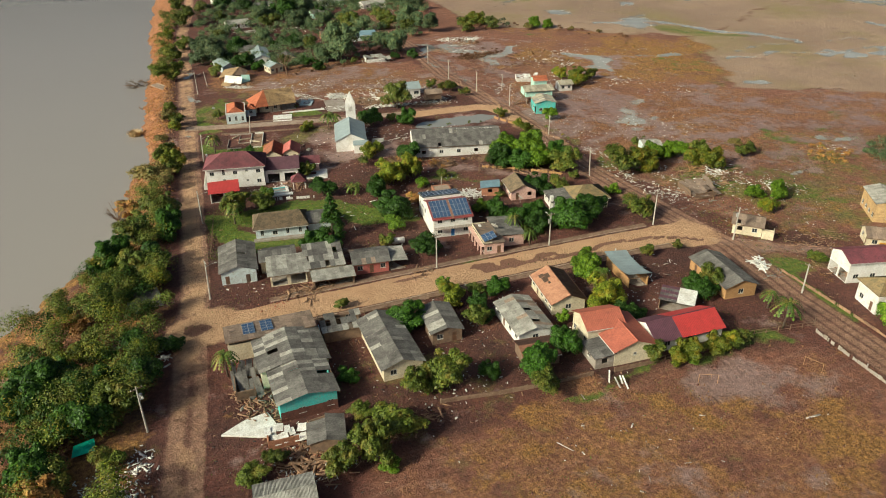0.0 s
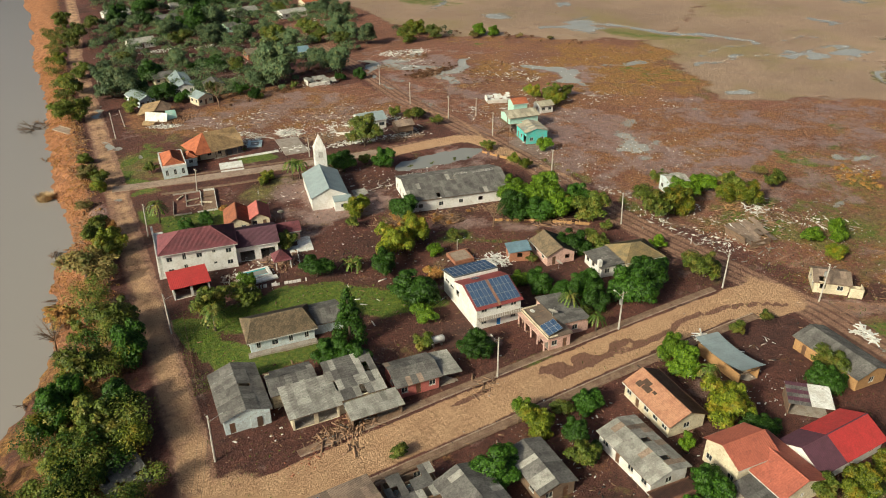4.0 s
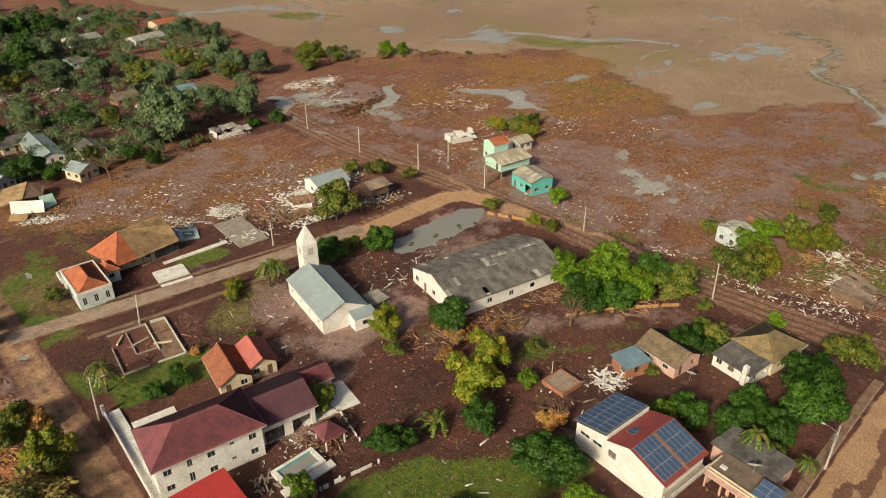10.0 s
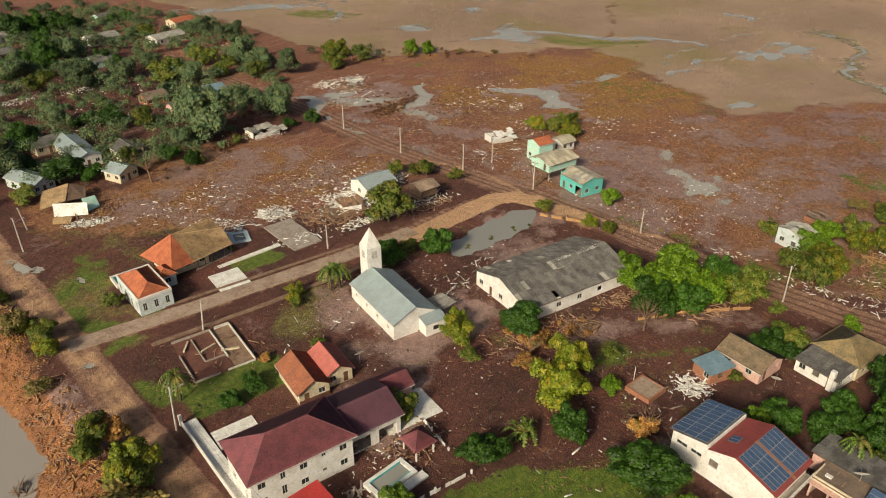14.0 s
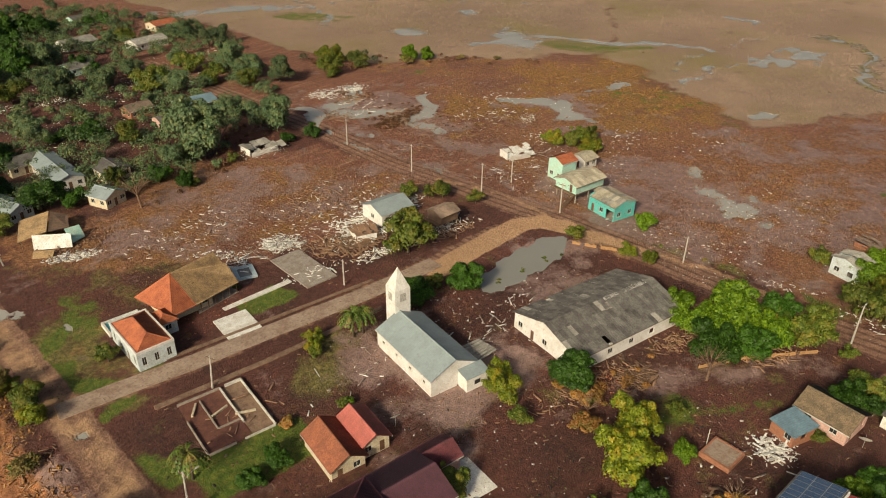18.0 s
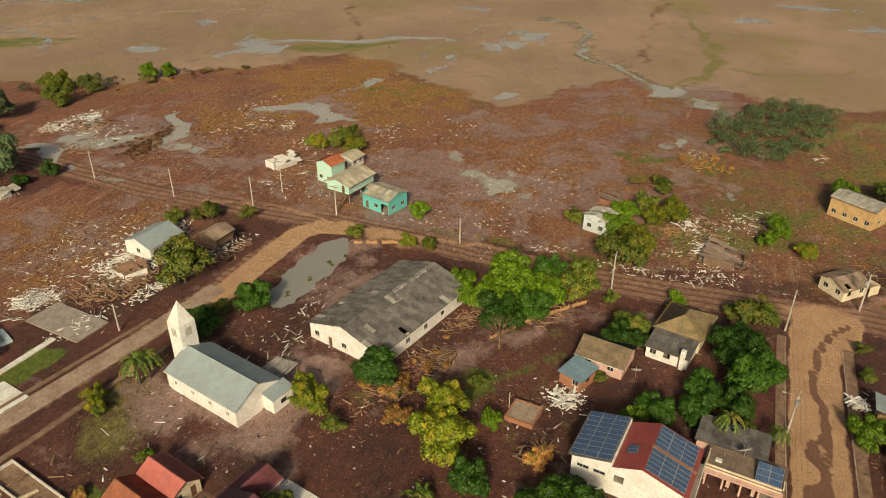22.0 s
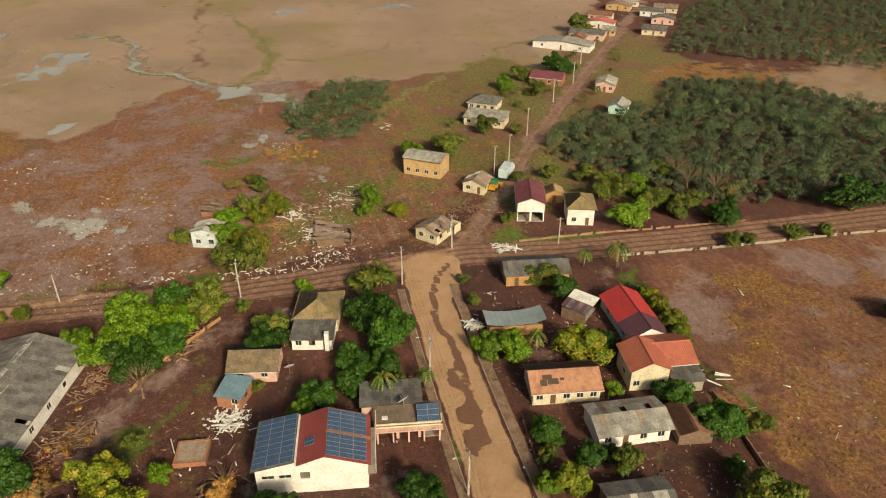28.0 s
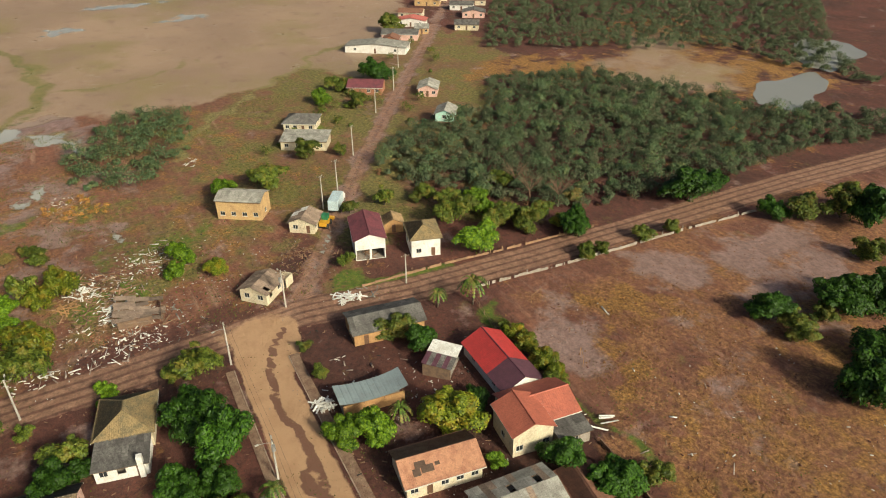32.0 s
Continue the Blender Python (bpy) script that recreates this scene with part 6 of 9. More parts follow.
house("house", "timber house with broad grey sheet roof", 106.4, 98.2, -9, 7.0, 13.4, 2.8, TANWOOD, gable(1.3, "y", "sheets", FIBRE, 0.4), {"W": "d w w", "N": "w", "S": "w"}, seed=53)
house("hut", "hut with slumped brown tile roof", 57.0, 91.0, -10, 6.6, 5.4, 2.1, WOODWALL, gable(0.8, "x", "tile", CLAY_BROWN, 0.3), {"S": "w", "W": "-"}, category="hut", seed=54)

# east of the crossroads
house("house", "two-storey ochre house with grey sheet roof", 166.4, 107.6, -36, 6.6, 11.0, 4.9, OCHRE, gable(1.0, "y", "sheets", FIBRE_LIGHT, 0.3), {"W": "w w w w", "N": "o", "S": "w", "levels": 2}, seed=55)
house("house", "white house under a plum metal roof, ground floor open", 136.2, 88.2, -17, 11.4, 6.6, 5.0, WHITE, gable(1.3, "x", "metal", PLUM, 0.4), {"W": "v v", "S": "w w w", "N": "w w", "W2": "w w", "levels": 1}, seed=56)
house("house", "tall white house with old hipped tile roof", 129.6, 77.6, -18, 8.0, 6.4, 4.6, WHITE, hipped(1.7, "x", CLAY_OLD, 3.0), {"W": "w d", "S": "w w", "N": "w w"}, seed=57)
house("house", "flood-tilted yellow house with brown sheet roof", 129.3, 114.6, -48, 6.6, 6.0, 2.7, CREAM, gable(1.2, "x", "sheets", FIBRE_BROWN, 0.4, missing=0.05), {"W": "w w", "S": "o w", "E": "o"}, seed=58)
porch = thing("porch_room", pose(129.3, 114.6, 0, 0, 0, -48), "broken cream porch room beside the tilted house", "porch")
for shape in (Shape().box(3.4, 6.0, -3.6, -3.42, -0.2, 2.2), Shape().box(5.82, 6.0, -3.42, -1.2, -0.2, 2.2), Shape().box(3.4, 5.82, -1.38, -1.2, -0.2, 1.6)):
    part("wall", shape, CREAM, porch)
part("floor", Shape().box(3.5, 5.8, -3.4, -1.4, -0.3, 0.03), CONCRETE, porch)
house("house", "cream cottage with a pale patched roof", 152.0, 97.0, -38, 6.0, 6.0, 2.6, CREAM, gable(1.3, "x", "sheets", FIBRE_BROWN, 0.4, other=JUNKWHITE, odd=0.3), {"W": "w d", "S": "w w"}, seed=59)
house("house", "cream house with grey hipped roof by the far road", 216.0, 74.6, -34, 8.4, 9.8, 2.8, CREAM, hipped(1.6, "y", FIBRE, 3.4, 0.5, "metal"), {"W": "w w d w", "S": "w w"}, seed=60)
house("house", "house with long pale sheet roof by the far road", 200.6, 79.0, -32, 7.6, 13.4, 2.7, CREAM, mono(0.7, "E", "sheets", FIBRE_LIGHT, 0.4), {"W": "w w d w"}, seed=61)
stilted("mint-green house on stilts with pale gable roof", 194.6, 34.4, -38, 7.6, 5.6, 2.4, 2.5, MINT, gable(1.2, "x", "metal", FIBRE_LIGHT, 0.5), {"W": "- w -", "S": "w w"}, 62)
house("house", "pink-fronted house with grey roof", 225.6, 23.8, -34, 9.0, 6.6, 2.8, ROSE, gable(1.3, "x", "sheets", FIBRE_LIGHT, 0.4), {"W": "w d w", "S": "w w"}, seed=63)
house("house", "brick house with wide plum sheet roof", 238.8, 42.0, -34, 9.0, 12.0, 2.8, BRICK, gable(1.5, "y", "metal", PLUM, 0.5), {"W": "w d w w"}, seed=64)


# ---- trees and bushes ----
def scattered_leaves(rng, blobs, count, size, droop=0.3, shell=0.35):
    """Leaf clumps as small folded blades over the skins of overlapping blobs; blobs are rows of x, y, z, radius, flattening."""
    blobs = np.array(blobs, float)
    share = blobs[:, 3] ** 2
    pick = rng.choice(len(blobs), count, p=share / share.sum())
    d = rng.normal(size=(count, 3))
    d[:, 2] = np.abs(d[:, 2]) * 0.9 + rng.normal(size=count) * 0.45
    d /= np.linalg.norm(d, axis=1)[:, None]
    depth = np.where(rng.random(count) < 0.2, rng.uniform(0.35, 0.7, count), 1 - shell * rng.random(count) ** 1.6)
    centre = blobs[pick, :3] + d * (blobs[pick, 3] * depth)[:, None] * np.stack([np.ones(count), np.ones(count), blobs[pick, 4]], -1)
    face = d + rng.normal(size=(count, 3)) * 0.34 + np.array([0, 0, 0.30])
    face /= np.linalg.norm(face, axis=1)[:, None]
    a = np.cross(face, rng.normal(size=(count, 3)))
    a /= np.linalg.norm(a, axis=1)[:, None]
    b = np.cross(face, a)
    s = (size * rng.uniform(0.6, 1.35, count))[:, None]
    fold = face * s * 0.28
    verts = np.stack([centre - a * s, centre - b * s * 0.62 - fold, centre + a * s - np.array([0, 0, 1]) * s * droop, centre + b * s * 0.62 - fold], 1).reshape(-1, 3)
    n = np.arange(count)[:, None] * 4
    return verts, n + np.array([[0, 1, 2, 3]])


def branching(shape, rng, height, trunk, reach, limbs, bare=False):
    """A tapered trunk with limbs and twigs."""
    lean = rng.uniform(-0.06, 0.06, 2) * height
    fork = height * 0.45
    shape.tube([(0, 0, -0.4), (lean[0] * 0.4, lean[1] * 0.4, fork * 0.55), (lean[0], lean[1], fork)], [trunk * 1.25, trunk, trunk * 0.8], 7)
    for k in range(limbs):
        a = 2 * math.pi * (k + rng.uniform(-0.3, 0.3)) / limbs
        out, up = reach * rng.uniform(0.45, 0.85), height * rng.uniform(0.75, 1.0)
        mid = (lean[0] + 0.45 * out * math.cos(a), lean[1] + 0.45 * out * math.sin(a), fork + 0.45 * (up - fork))
        tip = (lean[0] + out * math.cos(a), lean[1] + out * math.sin(a), up)
        shape.tube([(lean[0], lean[1], fork * 0.9), mid, tip], [trunk * 0.55, trunk * 0.35, trunk * 0.12], 5)
        for _ in range(5 if bare else 2):
            b = a + rng.uniform(-1.0, 1.0)
            end = (mid[0] + reach * 0.5 * math.cos(b), mid[1] + reach * 0.5 * math.sin(b), mid[2] + height * rng.uniform(0.1, 0.4))
            shape.tube([mid, ((mid[0] + end[0]) / 2, (mid[1] + end[1]) / 2, (mid[2] + end[2]) / 2 + 0.1 * height * rng.uniform(-0.3, 0.6)), end], [trunk * 0.22, trunk * 0.15, trunk * 0.06], 4)
    return shape


def crown_blobs(rng, radius, centre, count, flat, lumpy):
    """Several boughs of unequal size and height, each with lumps of its own."""
    out, boughs = [(0, 0, centre - 0.05 * radius, radius * 0.56, flat)], 7
    for k in range(boughs):
        a = 2 * math.pi * (k + rng.uniform(-0.45, 0.45)) / boughs
        reach, r = radius * rng.uniform(0.28, 0.66), radius * rng.uniform(0.26, 0.44)
        x, y, z = reach * math.cos(a), reach * math.sin(a), centre + radius * flat * rng.uniform(-0.45, 0.42)
        out.append((x, y, z, r, flat))
        for _ in range(max(2, count // 4)):
            b, e = rng.uniform(0, 2 * math.pi), rng.uniform(-0.4, 1.3)
            q = r * rng.uniform(*lumpy) * 1.25
            out.append((x + r * 0.85 * math.cos(b) * math.cos(e), y + r * 0.85 * math.sin(b) * math.cos(e), z + r * flat * 0.9 * math.sin(e), q, flat))
    for _ in range(count // 3):
        b = rng.uniform(0, 2 * math.pi)
        out.append((radius * 0.3 * math.cos(b), radius * 0.3 * math.sin(b), centre + radius * flat * rng.uniform(0.15, 0.70), radius * rng.uniform(0.14, 0.28), flat))
    return out


# every proto has a crown of radius 1 m, scaled to each tree's own size
TREE_KINDS = {
    # leaves, blobs, leaf count, leaf size, flattening, crown centre, trunk, lumps, label
    "mango": (LEAF_MANGO, 18, 10000, 0.047, 0.90, 0.74, 0.06, (0.26, 0.50), "dense dark green tree with a round crown", "tree"),
    "bright": (LEAF_BRIGHT, 14, 8000, 0.050, 0.92, 0.74, 0.06, (0.24, 0.48), "bright green broad-leaved village tree", "tree"),
    "olive": (LEAF_OLIVE, 12, 6500, 0.050, 0.90, 0.74, 0.05, (0.26, 0.46), "thin olive-green tree with gaps in its crown", "tree"),
    "yellow": (LEAF_YELLOW, 16, 8500, 0.047, 0.95, 0.74, 0.06, (0.24, 0.46), "broad yellow-green tree with lighter outer leaves", "tree"),
    "woodtree": (LEAF_GROVE, 13, 9000, 0.042, 0.92, 0.74, 0.05, (0.30, 0.50), "village grove tree, its green greyed for haze", "tree"),
    "bush": (LEAF_OLIVE, 7, 3200, 0.068, 0.80, 0.75, 0.05, (0.30, 0.52), "low mud-stained green bush on bare ground", "bush"),
    "thin": (LEAF_THIN, 8, 2400, 0.055, 0.80, 0.85, 0.045, (0.30, 0.50), "half-bare flood-stained tree on the bank", "tree"),
    "bank": (LEAF_BANK, 9, 3400, 0.066, 0.62, 0.62, 0.05, (0.28, 0.50), "flood-browned brush on the river bank", "bush"),
}
PROTOS = {}


def proto_of(kind, version):
    """Trunk and crown meshes of one kind of tree, built once."""
    if (kind, version) in PROTOS:
        return PROTOS[kind, version]
    rng = np.random.default_rng(sum(map(ord, kind)) * 10 + version)
    leaves, blobs, count, size, flat, centre, trunk, lumps, label, category = TREE_KINDS[kind]
    wood = branching(Shape(), rng, centre * 1.05, trunk, 0.75, 5).mesh("trunk", BARK, True)
    v, f = scattered_leaves(rng, crown_blobs(rng, 1.0, centre, blobs, flat, lumps), count, size, shell=0.6 if kind in ("olive", "bank", "bush", "thin") else 0.35)
    PROTOS[kind, version] = wood, fast_mesh("crown", v, f, leaves), label, category
    return PROTOS[kind, version]


def frond_tree(x, y, r, kind, rng):
    z = float(lie(x, y))
    if kind == "palm":
        top = thing("palm_tree", pose(x, y, z, 0, 0, rng.uniform(0, 360)), "palm tree with arching feathery fronds", "palm")
        h, n, leaf, long = 1.9 * r, 22, LEAF_PALM, 1.05 * r
        part("trunk", Shape().tube([(0, 0, -0.3), (0.06 * r, 0, h * 0.5), (0, 0, h)], [0.22, 0.17, 0.15], 7), BARK, top, smooth=True)
    else:
        top = thing("banana_plant", pose(x, y, z, 0, 0, rng.uniform(0, 360)), "clump of torn banana plants", "banana plant")
        h, n, leaf, long = 0.7 * r, 26, LEAF_PALM, 0.75 * r
        for k in range(6):
            a = k * 1.05
            part("stem", Shape().tube([(0.5 * r * math.cos(a), 0.4 * r * math.sin(a), -0.2), (0.45 * r * math.cos(a), 0.36 * r * math.sin(a), h)], [0.14, 0.09], 6), LEAF_PALM, top)
    for k in range(n):
        a = 2 * math.pi * k / n * (1 if kind == "palm" else 2.4) + rng.uniform(-0.2, 0.2)
        foot = Vector((0, 0, h)) if kind == "palm" else Vector((0.45 * r * math.cos(k), 0.36 * r * math.sin(k), h))
        lift, shape, rows = rng.uniform(-0.1, 1.5), Shape(), 9
        out, side = Vector((math.cos(a), math.sin(a), 0)), Vector((-math.sin(a), math.cos(a), 0))
        spine = [foot + out * long * s + Vector((0, 0, long * (lift * s - (0.75 + 0.75 * lift) * s * s))) for s in np.linspace(0, 1, rows)]
        width = (0.11 if kind == "palm" else 0.17) * long
        for i in range(rows - 1):
            w0, w1 = width * math.sin(math.pi * (0.12 + 0.80 * i / rows)), width * math.sin(math.pi * (0.12 + 0.80 * (i + 1) / rows))
            for sgn in (1, -1):
                a0, a1 = spine[i], spine[i + 1]
                shape.add([a0, a1, a1 + side * sgn * w1 * 0.35 - Vector((0, 0, 0.15 * w1)), a0 + (a1 - a0) * 0.5 + side * sgn * w0 * 1.3 - Vector((0, 0, 0.5 * w0))], [(0, 1, 2, 3)])
        part("frond", shape, leaf, top)


def conifer(x, y, r):
    rng = np.random.default_rng(7)
    top = thing("conifer", pose(x, y, 0), "tall narrow dark green conifer", "tree")
    h = 3.6 * r
    part("trunk", Shape().tube([(0, 0, -0.3), (0, 0, h)], [0.28, 0.05], 7), BARK, top)
    blobs = []
    for k in range(60):
        s = rng.random() ** 0.8
        a, reach = rng.uniform(0, 6.28), r * (1 - s) ** 0.8
        blobs.append((reach * 0.7 * math.cos(a), reach * 0.7 * math.sin(a), h * (0.08 + 0.9 * s), 0.16 * r + 0.3 * reach, 0.6))
    v, f = scattered_leaves(rng, blobs, 6000, 0.22, 0.6)
    part("crown", fast_mesh("crown", v, f, LEAF_MANGO), LEAF_MANGO, top)


TREE_RNG = random.Random(11)


def tree(kind, x, y, r):
    """One tree or bush with a crown of radius r metres."""
    rng = TREE_RNG
    if kind in ("palm", "banana"):
        return frond_tree(x, y, r, kind, rng)
    if kind == "conifer":
        return conifer(x, y, r)
    z = float(lie(x, y))
    if kind == "dead":
        top = thing("bare_tree", pose(x, y, z, 0, 0, rng.uniform(0, 360)), "bare bleached tree stripped of leaves by floodwater", "tree")
        nrng = np.random.default_rng(int(abs(x * 13 + y)))
        part("trunk", branching(Shape(), nrng, r * 1.6, 0.045 * r, r * 0.9, 8, True), DEADBARK, top)
        return top
    wood, crown, label, category = proto_of(kind, rng.randrange(4))
    top = thing("bush" if category == "bush" else "tree", pose(x, y, z, 0, 0, rng.uniform(0, 360)), label, category)
    r *= 1.25 if kind == "woodtree" else 1.08
    if category == "tree":
        top.location.z -= 0.14 * r
    stretch = rng.uniform(0.84, 1.19)
    size = Matrix.Diagonal((r * stretch, r / stretch, r * rng.uniform(0.85, 1.1), 1))
    for name, data in (("trunk", wood), ("crown", crown)):
        part(name, data, BARK, top).matrix_local = size
    return top


tree("mango", 89.6, 133.4, 5.6)
tree("mango", 94.4, 155.4, 4.4)
tree("olive", 110.6, 131.6, 5.0)
tree("mango", 82.4, 135.4, 3.4)
tree("mango", 85.2, 140.6, 3.6)
tree("olive", 77.6, 133.4, 2.4)
tree("olive", 111.7, 136.0, 2.1)
tree("mango", 77.2, 146.9, 3.9)
tree("mango", 79.8, 141.5, 3.4)
tree("bright", 74.8, 150.3, 2.8)
tree("mango", 53.4, 135.6, 3.8)
tree("bright", 110.0, 146.4, 1.9)
tree("bush", 107.8, 158.6, 1.8)
tree("palm", 76.7, 136.6, 2.4)
tree("palm", 77.1, 129.3, 1.9)
tree("bush", 90.4, 160.1, 2.5)
tree("bush", 83.5, 157.0, 1.6)
tree("yellow", 59.2, 177.1, 5.4)
tree("bright", 66.7, 171.5, 2.1)
tree("yellow", 60.8, 200.4, 3.6)
tree("dead", 64.9, 186.4, 3.0)
tree("dead", 62.3, 162.3, 3.0)
tree("mango", 53.2, 157.6, 5.4)
tree("bush", 57.0, 194.1, 2.2)
tree("mango", 70.5, 193.4, 4.3)
tree("dead", 86.3, 175.7, 4.0)
tree("bright", 129.4, 208.6, 2.8)
tree("olive", 124.1, 158.1, 6.2)
tree("bright", 137.7, 161.9, 3.6)
tree("yellow", 148.7, 150.2, 4.6)
tree("bright", 144.6, 128.4, 3.2)
tree("yellow", 142.0, 120.8, 3.0)
tree("bush", 150.1, 156.8, 3.7)
tree("bush", 164.0, 153.2, 2.8)
tree("bright", 177.5, 109.6, 3.9)
tree("bush", 175.9, 98.3, 4.9)
tree("bush", 153.1, 76.0, 3.3)
tree("bush", 153.1, 85.2, 2.7)
tree("olive", 131.2, 95.7, 2.4)
tree("olive", 103.2, 97.9, 3.7)
tree("mango", 97.6, 94.8, 3.5)
tree("palm", 107.5, 86.2, 1.9)
tree("palm", 104.9, 79.7, 3.0)
tree("bright", 81.8, 111.8, 3.6)
tree("palm", 82.0, 107.1, 2.0)
tree("yellow", 78.2, 100.4, 5.3)
tree("mango", 79.6, 94.3, 3.0)
tree("yellow", 82.3, 79.7, 2.9)
tree("yellow", 87.8, 79.0, 2.5)
tree("yellow", 79.1, 79.2, 2.0)
tree("yellow", 92.0, 79.7, 2.2)
tree("bush", 98.9, 114.0, 2.0)
tree("mango", 62.7, 89.9, 3.7)
tree("bright", 67.3, 98.8, 1.6)
tree("mango", 60.5, 113.9, 2.7)
tree("olive", 55.9, 115.6, 1.8)
tree("mango", 54.1, 109.6, 2.9)
tree("yellow", 50.3, 113.7, 3.1)
tree("mango", 54.7, 86.8, 3.7)
tree("olive", 53.7, 82.1, 3.3)
tree("mango", 53.9, 105.5, 1.9)
tree("olive", 107.2, 49.1, 2.8)
tree("olive", 107.3, 45.0, 2.2)
tree("olive", 107.4, 32.5, 2.8)
tree("olive", 106.6, 24.5, 2.4)
tree("bush", 75.6, 81.6, 2.4)
tree("mango", 72.4, 34.0, 4.2)
tree("olive", 64.9, 34.5, 3.7)
tree("mango", 66.5, 20.4, 5.1)
tree("mango", 49.6, 38.8, 6.7)
tree("mango", 64.3, 13.6, 5.4)
tree("mango", 98.9, -0.9, 3.7)
tree("olive", 95.4, -6.9, 5.0)
tree("olive", 91.5, -15.6, 5.9)
tree("mango", 85.6, -16.9, 6.5)
tree("bright", 121.1, 67.9, 4.7)
tree("olive", 136.3, 66.1, 5.8)
tree("mango", 117.3, 44.4, 4.4)
tree("mango", 116.0, 9.0, 7.6)
tree("dead", 144.4, 42.9, 4.7)
tree("dead", 136.3, 43.4, 4.8)
tree("dead", 130.3, 39.3, 4.7)
tree("dead", 115.6, 0.3, 3.2)
tree("bright", 142.5, 56.0, 3.4)
tree("olive", 128.7, 58.4, 4.5)
tree("olive", 124.0, 53.7, 3.9)
tree("bush", 190.5, 82.8, 4.0)
tree("bush", 188.6, 73.3, 2.6)
tree("mango", 246.5, 34.4, 6.2)
tree("bright", 234.0, 61.6, 4.2)
tree("olive", 223.5, 52.6, 3.8)
tree("olive", 243.5, 50.3, 4.8)
tree("olive", 311.3, -2.9, 6.5)
tree("bush", 150.2, 68.7, 2.0)
tree("yellow", 64.0, 202.8, 2.6)
tree("bank", 67.9, 188.9, 2.3)
tree("mango", 40.2, 177.8, 3.7)
tree("banana", 48.2, 176.2, 3.0)
tree("mango", 82.3, 225.0, 3.8)
tree("mango", 70.6, 228.9, 3.9)
tree("bush", 78.3, 229.7, 2.3)
tree("olive", 85.5, 243.3, 6.0)
tree("palm", 56.0, 230.2, 2.8)
tree("palm", 57.9, 229.6, 2.6)
tree("yellow", 160.6, 253.0, 3.2)
tree("olive", 165.6, 248.6, 4.2)
tree("yellow", 162.4, 241.6, 3.8)
tree("olive", 171.5, 246.8, 3.0)
tree("yellow", 115.7, 218.5, 1.8)
tree("yellow", 115.6, 205.4, 2.3)
tree("yellow", 115.8, 200.4, 2.1)
tree("olive", 8.6, 276.0, 2.5)
tree("yellow", 8.4, 263.0, 2.3)
tree("yellow", 8.2, 252.0, 2.6)
tree("thin", 3.4, 244.0, 3.0)
tree("olive", 2.0, 222.5, 4.0)
tree("yellow", 4.0, 213.5, 4.2)
tree("thin", 12.6, 352.0, 3.0)
tree("yellow", 15.5, 372.0, 3.0)
tree("yellow", 18.8, 406.0, 3.4)
tree("woodtree", 30.0, 356.0, 4.8)
tree("woodtree", 31.6, 374.0, 5.0)
tree("woodtree", 28.0, 341.0, 4.4)
tree("yellow", 48.3, 232.8, 2.0)
tree("bush", 107.3, 262.3, 2.8)
tree("bush", 112.0, 255.5, 3.4)
tree("bush", 114.6, 246.8, 2.5)
tree("bush", 115.0, 218.7, 2.5)
tree("bright", 146.0, 161.8, 3.9)
tree("olive", 99.6, 153.1, 3.3)
tree("bright", 112.7, 146.4, 1.9)
tree("palm", 17.6, 223.5, 2.8)
tree("mango", 22.6, 216.0, 2.4)
tree("mango", 27.0, 216.4, 2.2)
tree("olive", 39.2, 193.2, 3.1)
tree("bush", 29.8, 252.8, 2.0)
tree("bush", 23.4, 257.3, 2.5)
tree("bush", 41.8, 217.9, 1.4)
tree("olive", 4.0, 212.8, 4.1)
tree("bank", 5.8, 223.1, 3.1)
tree("bush", 51.8, 259.5, 1.0)
tree("conifer", 35.7, 152.1, 3.4)
tree("mango", 30.1, 149.3, 3.3)
tree("mango", 33.2, 145.5, 3.3)
tree("bright", 50.8, 150.1, 2.6)
tree("bush", 46.5, 142.6, 2.3)
tree("palm", 15.3, 169.6, 2.6)
tree("olive", 16.1, 174.9, 4.7)
tree("bright", 25.9, 181.0, 2.6)
tree("olive", 23.7, 175.2, 3.8)
tree("mango", 53.3, 171.0, 3.9)
tree("olive", 39.9, 195.5, 2.9)
tree("bright", 50.6, 117.0, 2.6)
tree("bright", 83.5, 115.8, 3.2)
tree("olive", -0.3, 179.2, 5.4)
tree("thin", -2.3, 207.5, 6.2)
tree("mango", -0.5, 169.2, 5.0)
tree("olive", -7.3, 167.9, 5.3)
tree("mango", -13.7, 159.3, 4.9)
tree("mango", -4.9, 154.2, 4.1)
tree("bank", -9.3, 193.0, 4.1)
tree("thin", 7.0, 263.1, 3.6)
tree("olive", 9.5, 256.8, 3.5)
tree("olive", 16.5, 355.0, 6.0)
tree("olive", 23.2, 378.1, 5.0)
tree("olive", 12.6, 319.8, 6.5)
tree("olive", 29.3, 437.5, 7.6)
tree("olive", 30.1, 483.8, 6.0)
tree("thin", 11.7, 330.9, 4.5)
tree("dead", -12.0, 181.8, 4.8)
tree("woodtree", 115.2, 325.7, 7.5)
tree("woodtree", 113.8, 347.3, 4.8)
tree("woodtree", 87.8, 324.4, 8.3)
tree("woodtree", 94.9, 346.7, 5.0)
tree("olive", 79.1, 347.0, 4.8)
tree("mango", 73.5, 358.1, 4.7)
tree("mango", 69.3, 362.0, 4.4)
tree("woodtree", 61.5, 370.3, 4.9)
tree("mango", 42.5, 324.9, 5.6)
tree("olive", 61.4, 323.8, 3.3)
tree("dead", 58.8, 307.1, 5.6)
tree("mango", 69.8, 317.2, 3.5)
tree("mango", 73.3, 310.1, 3.4)
tree("woodtree", 78.8, 324.3, 4.5)
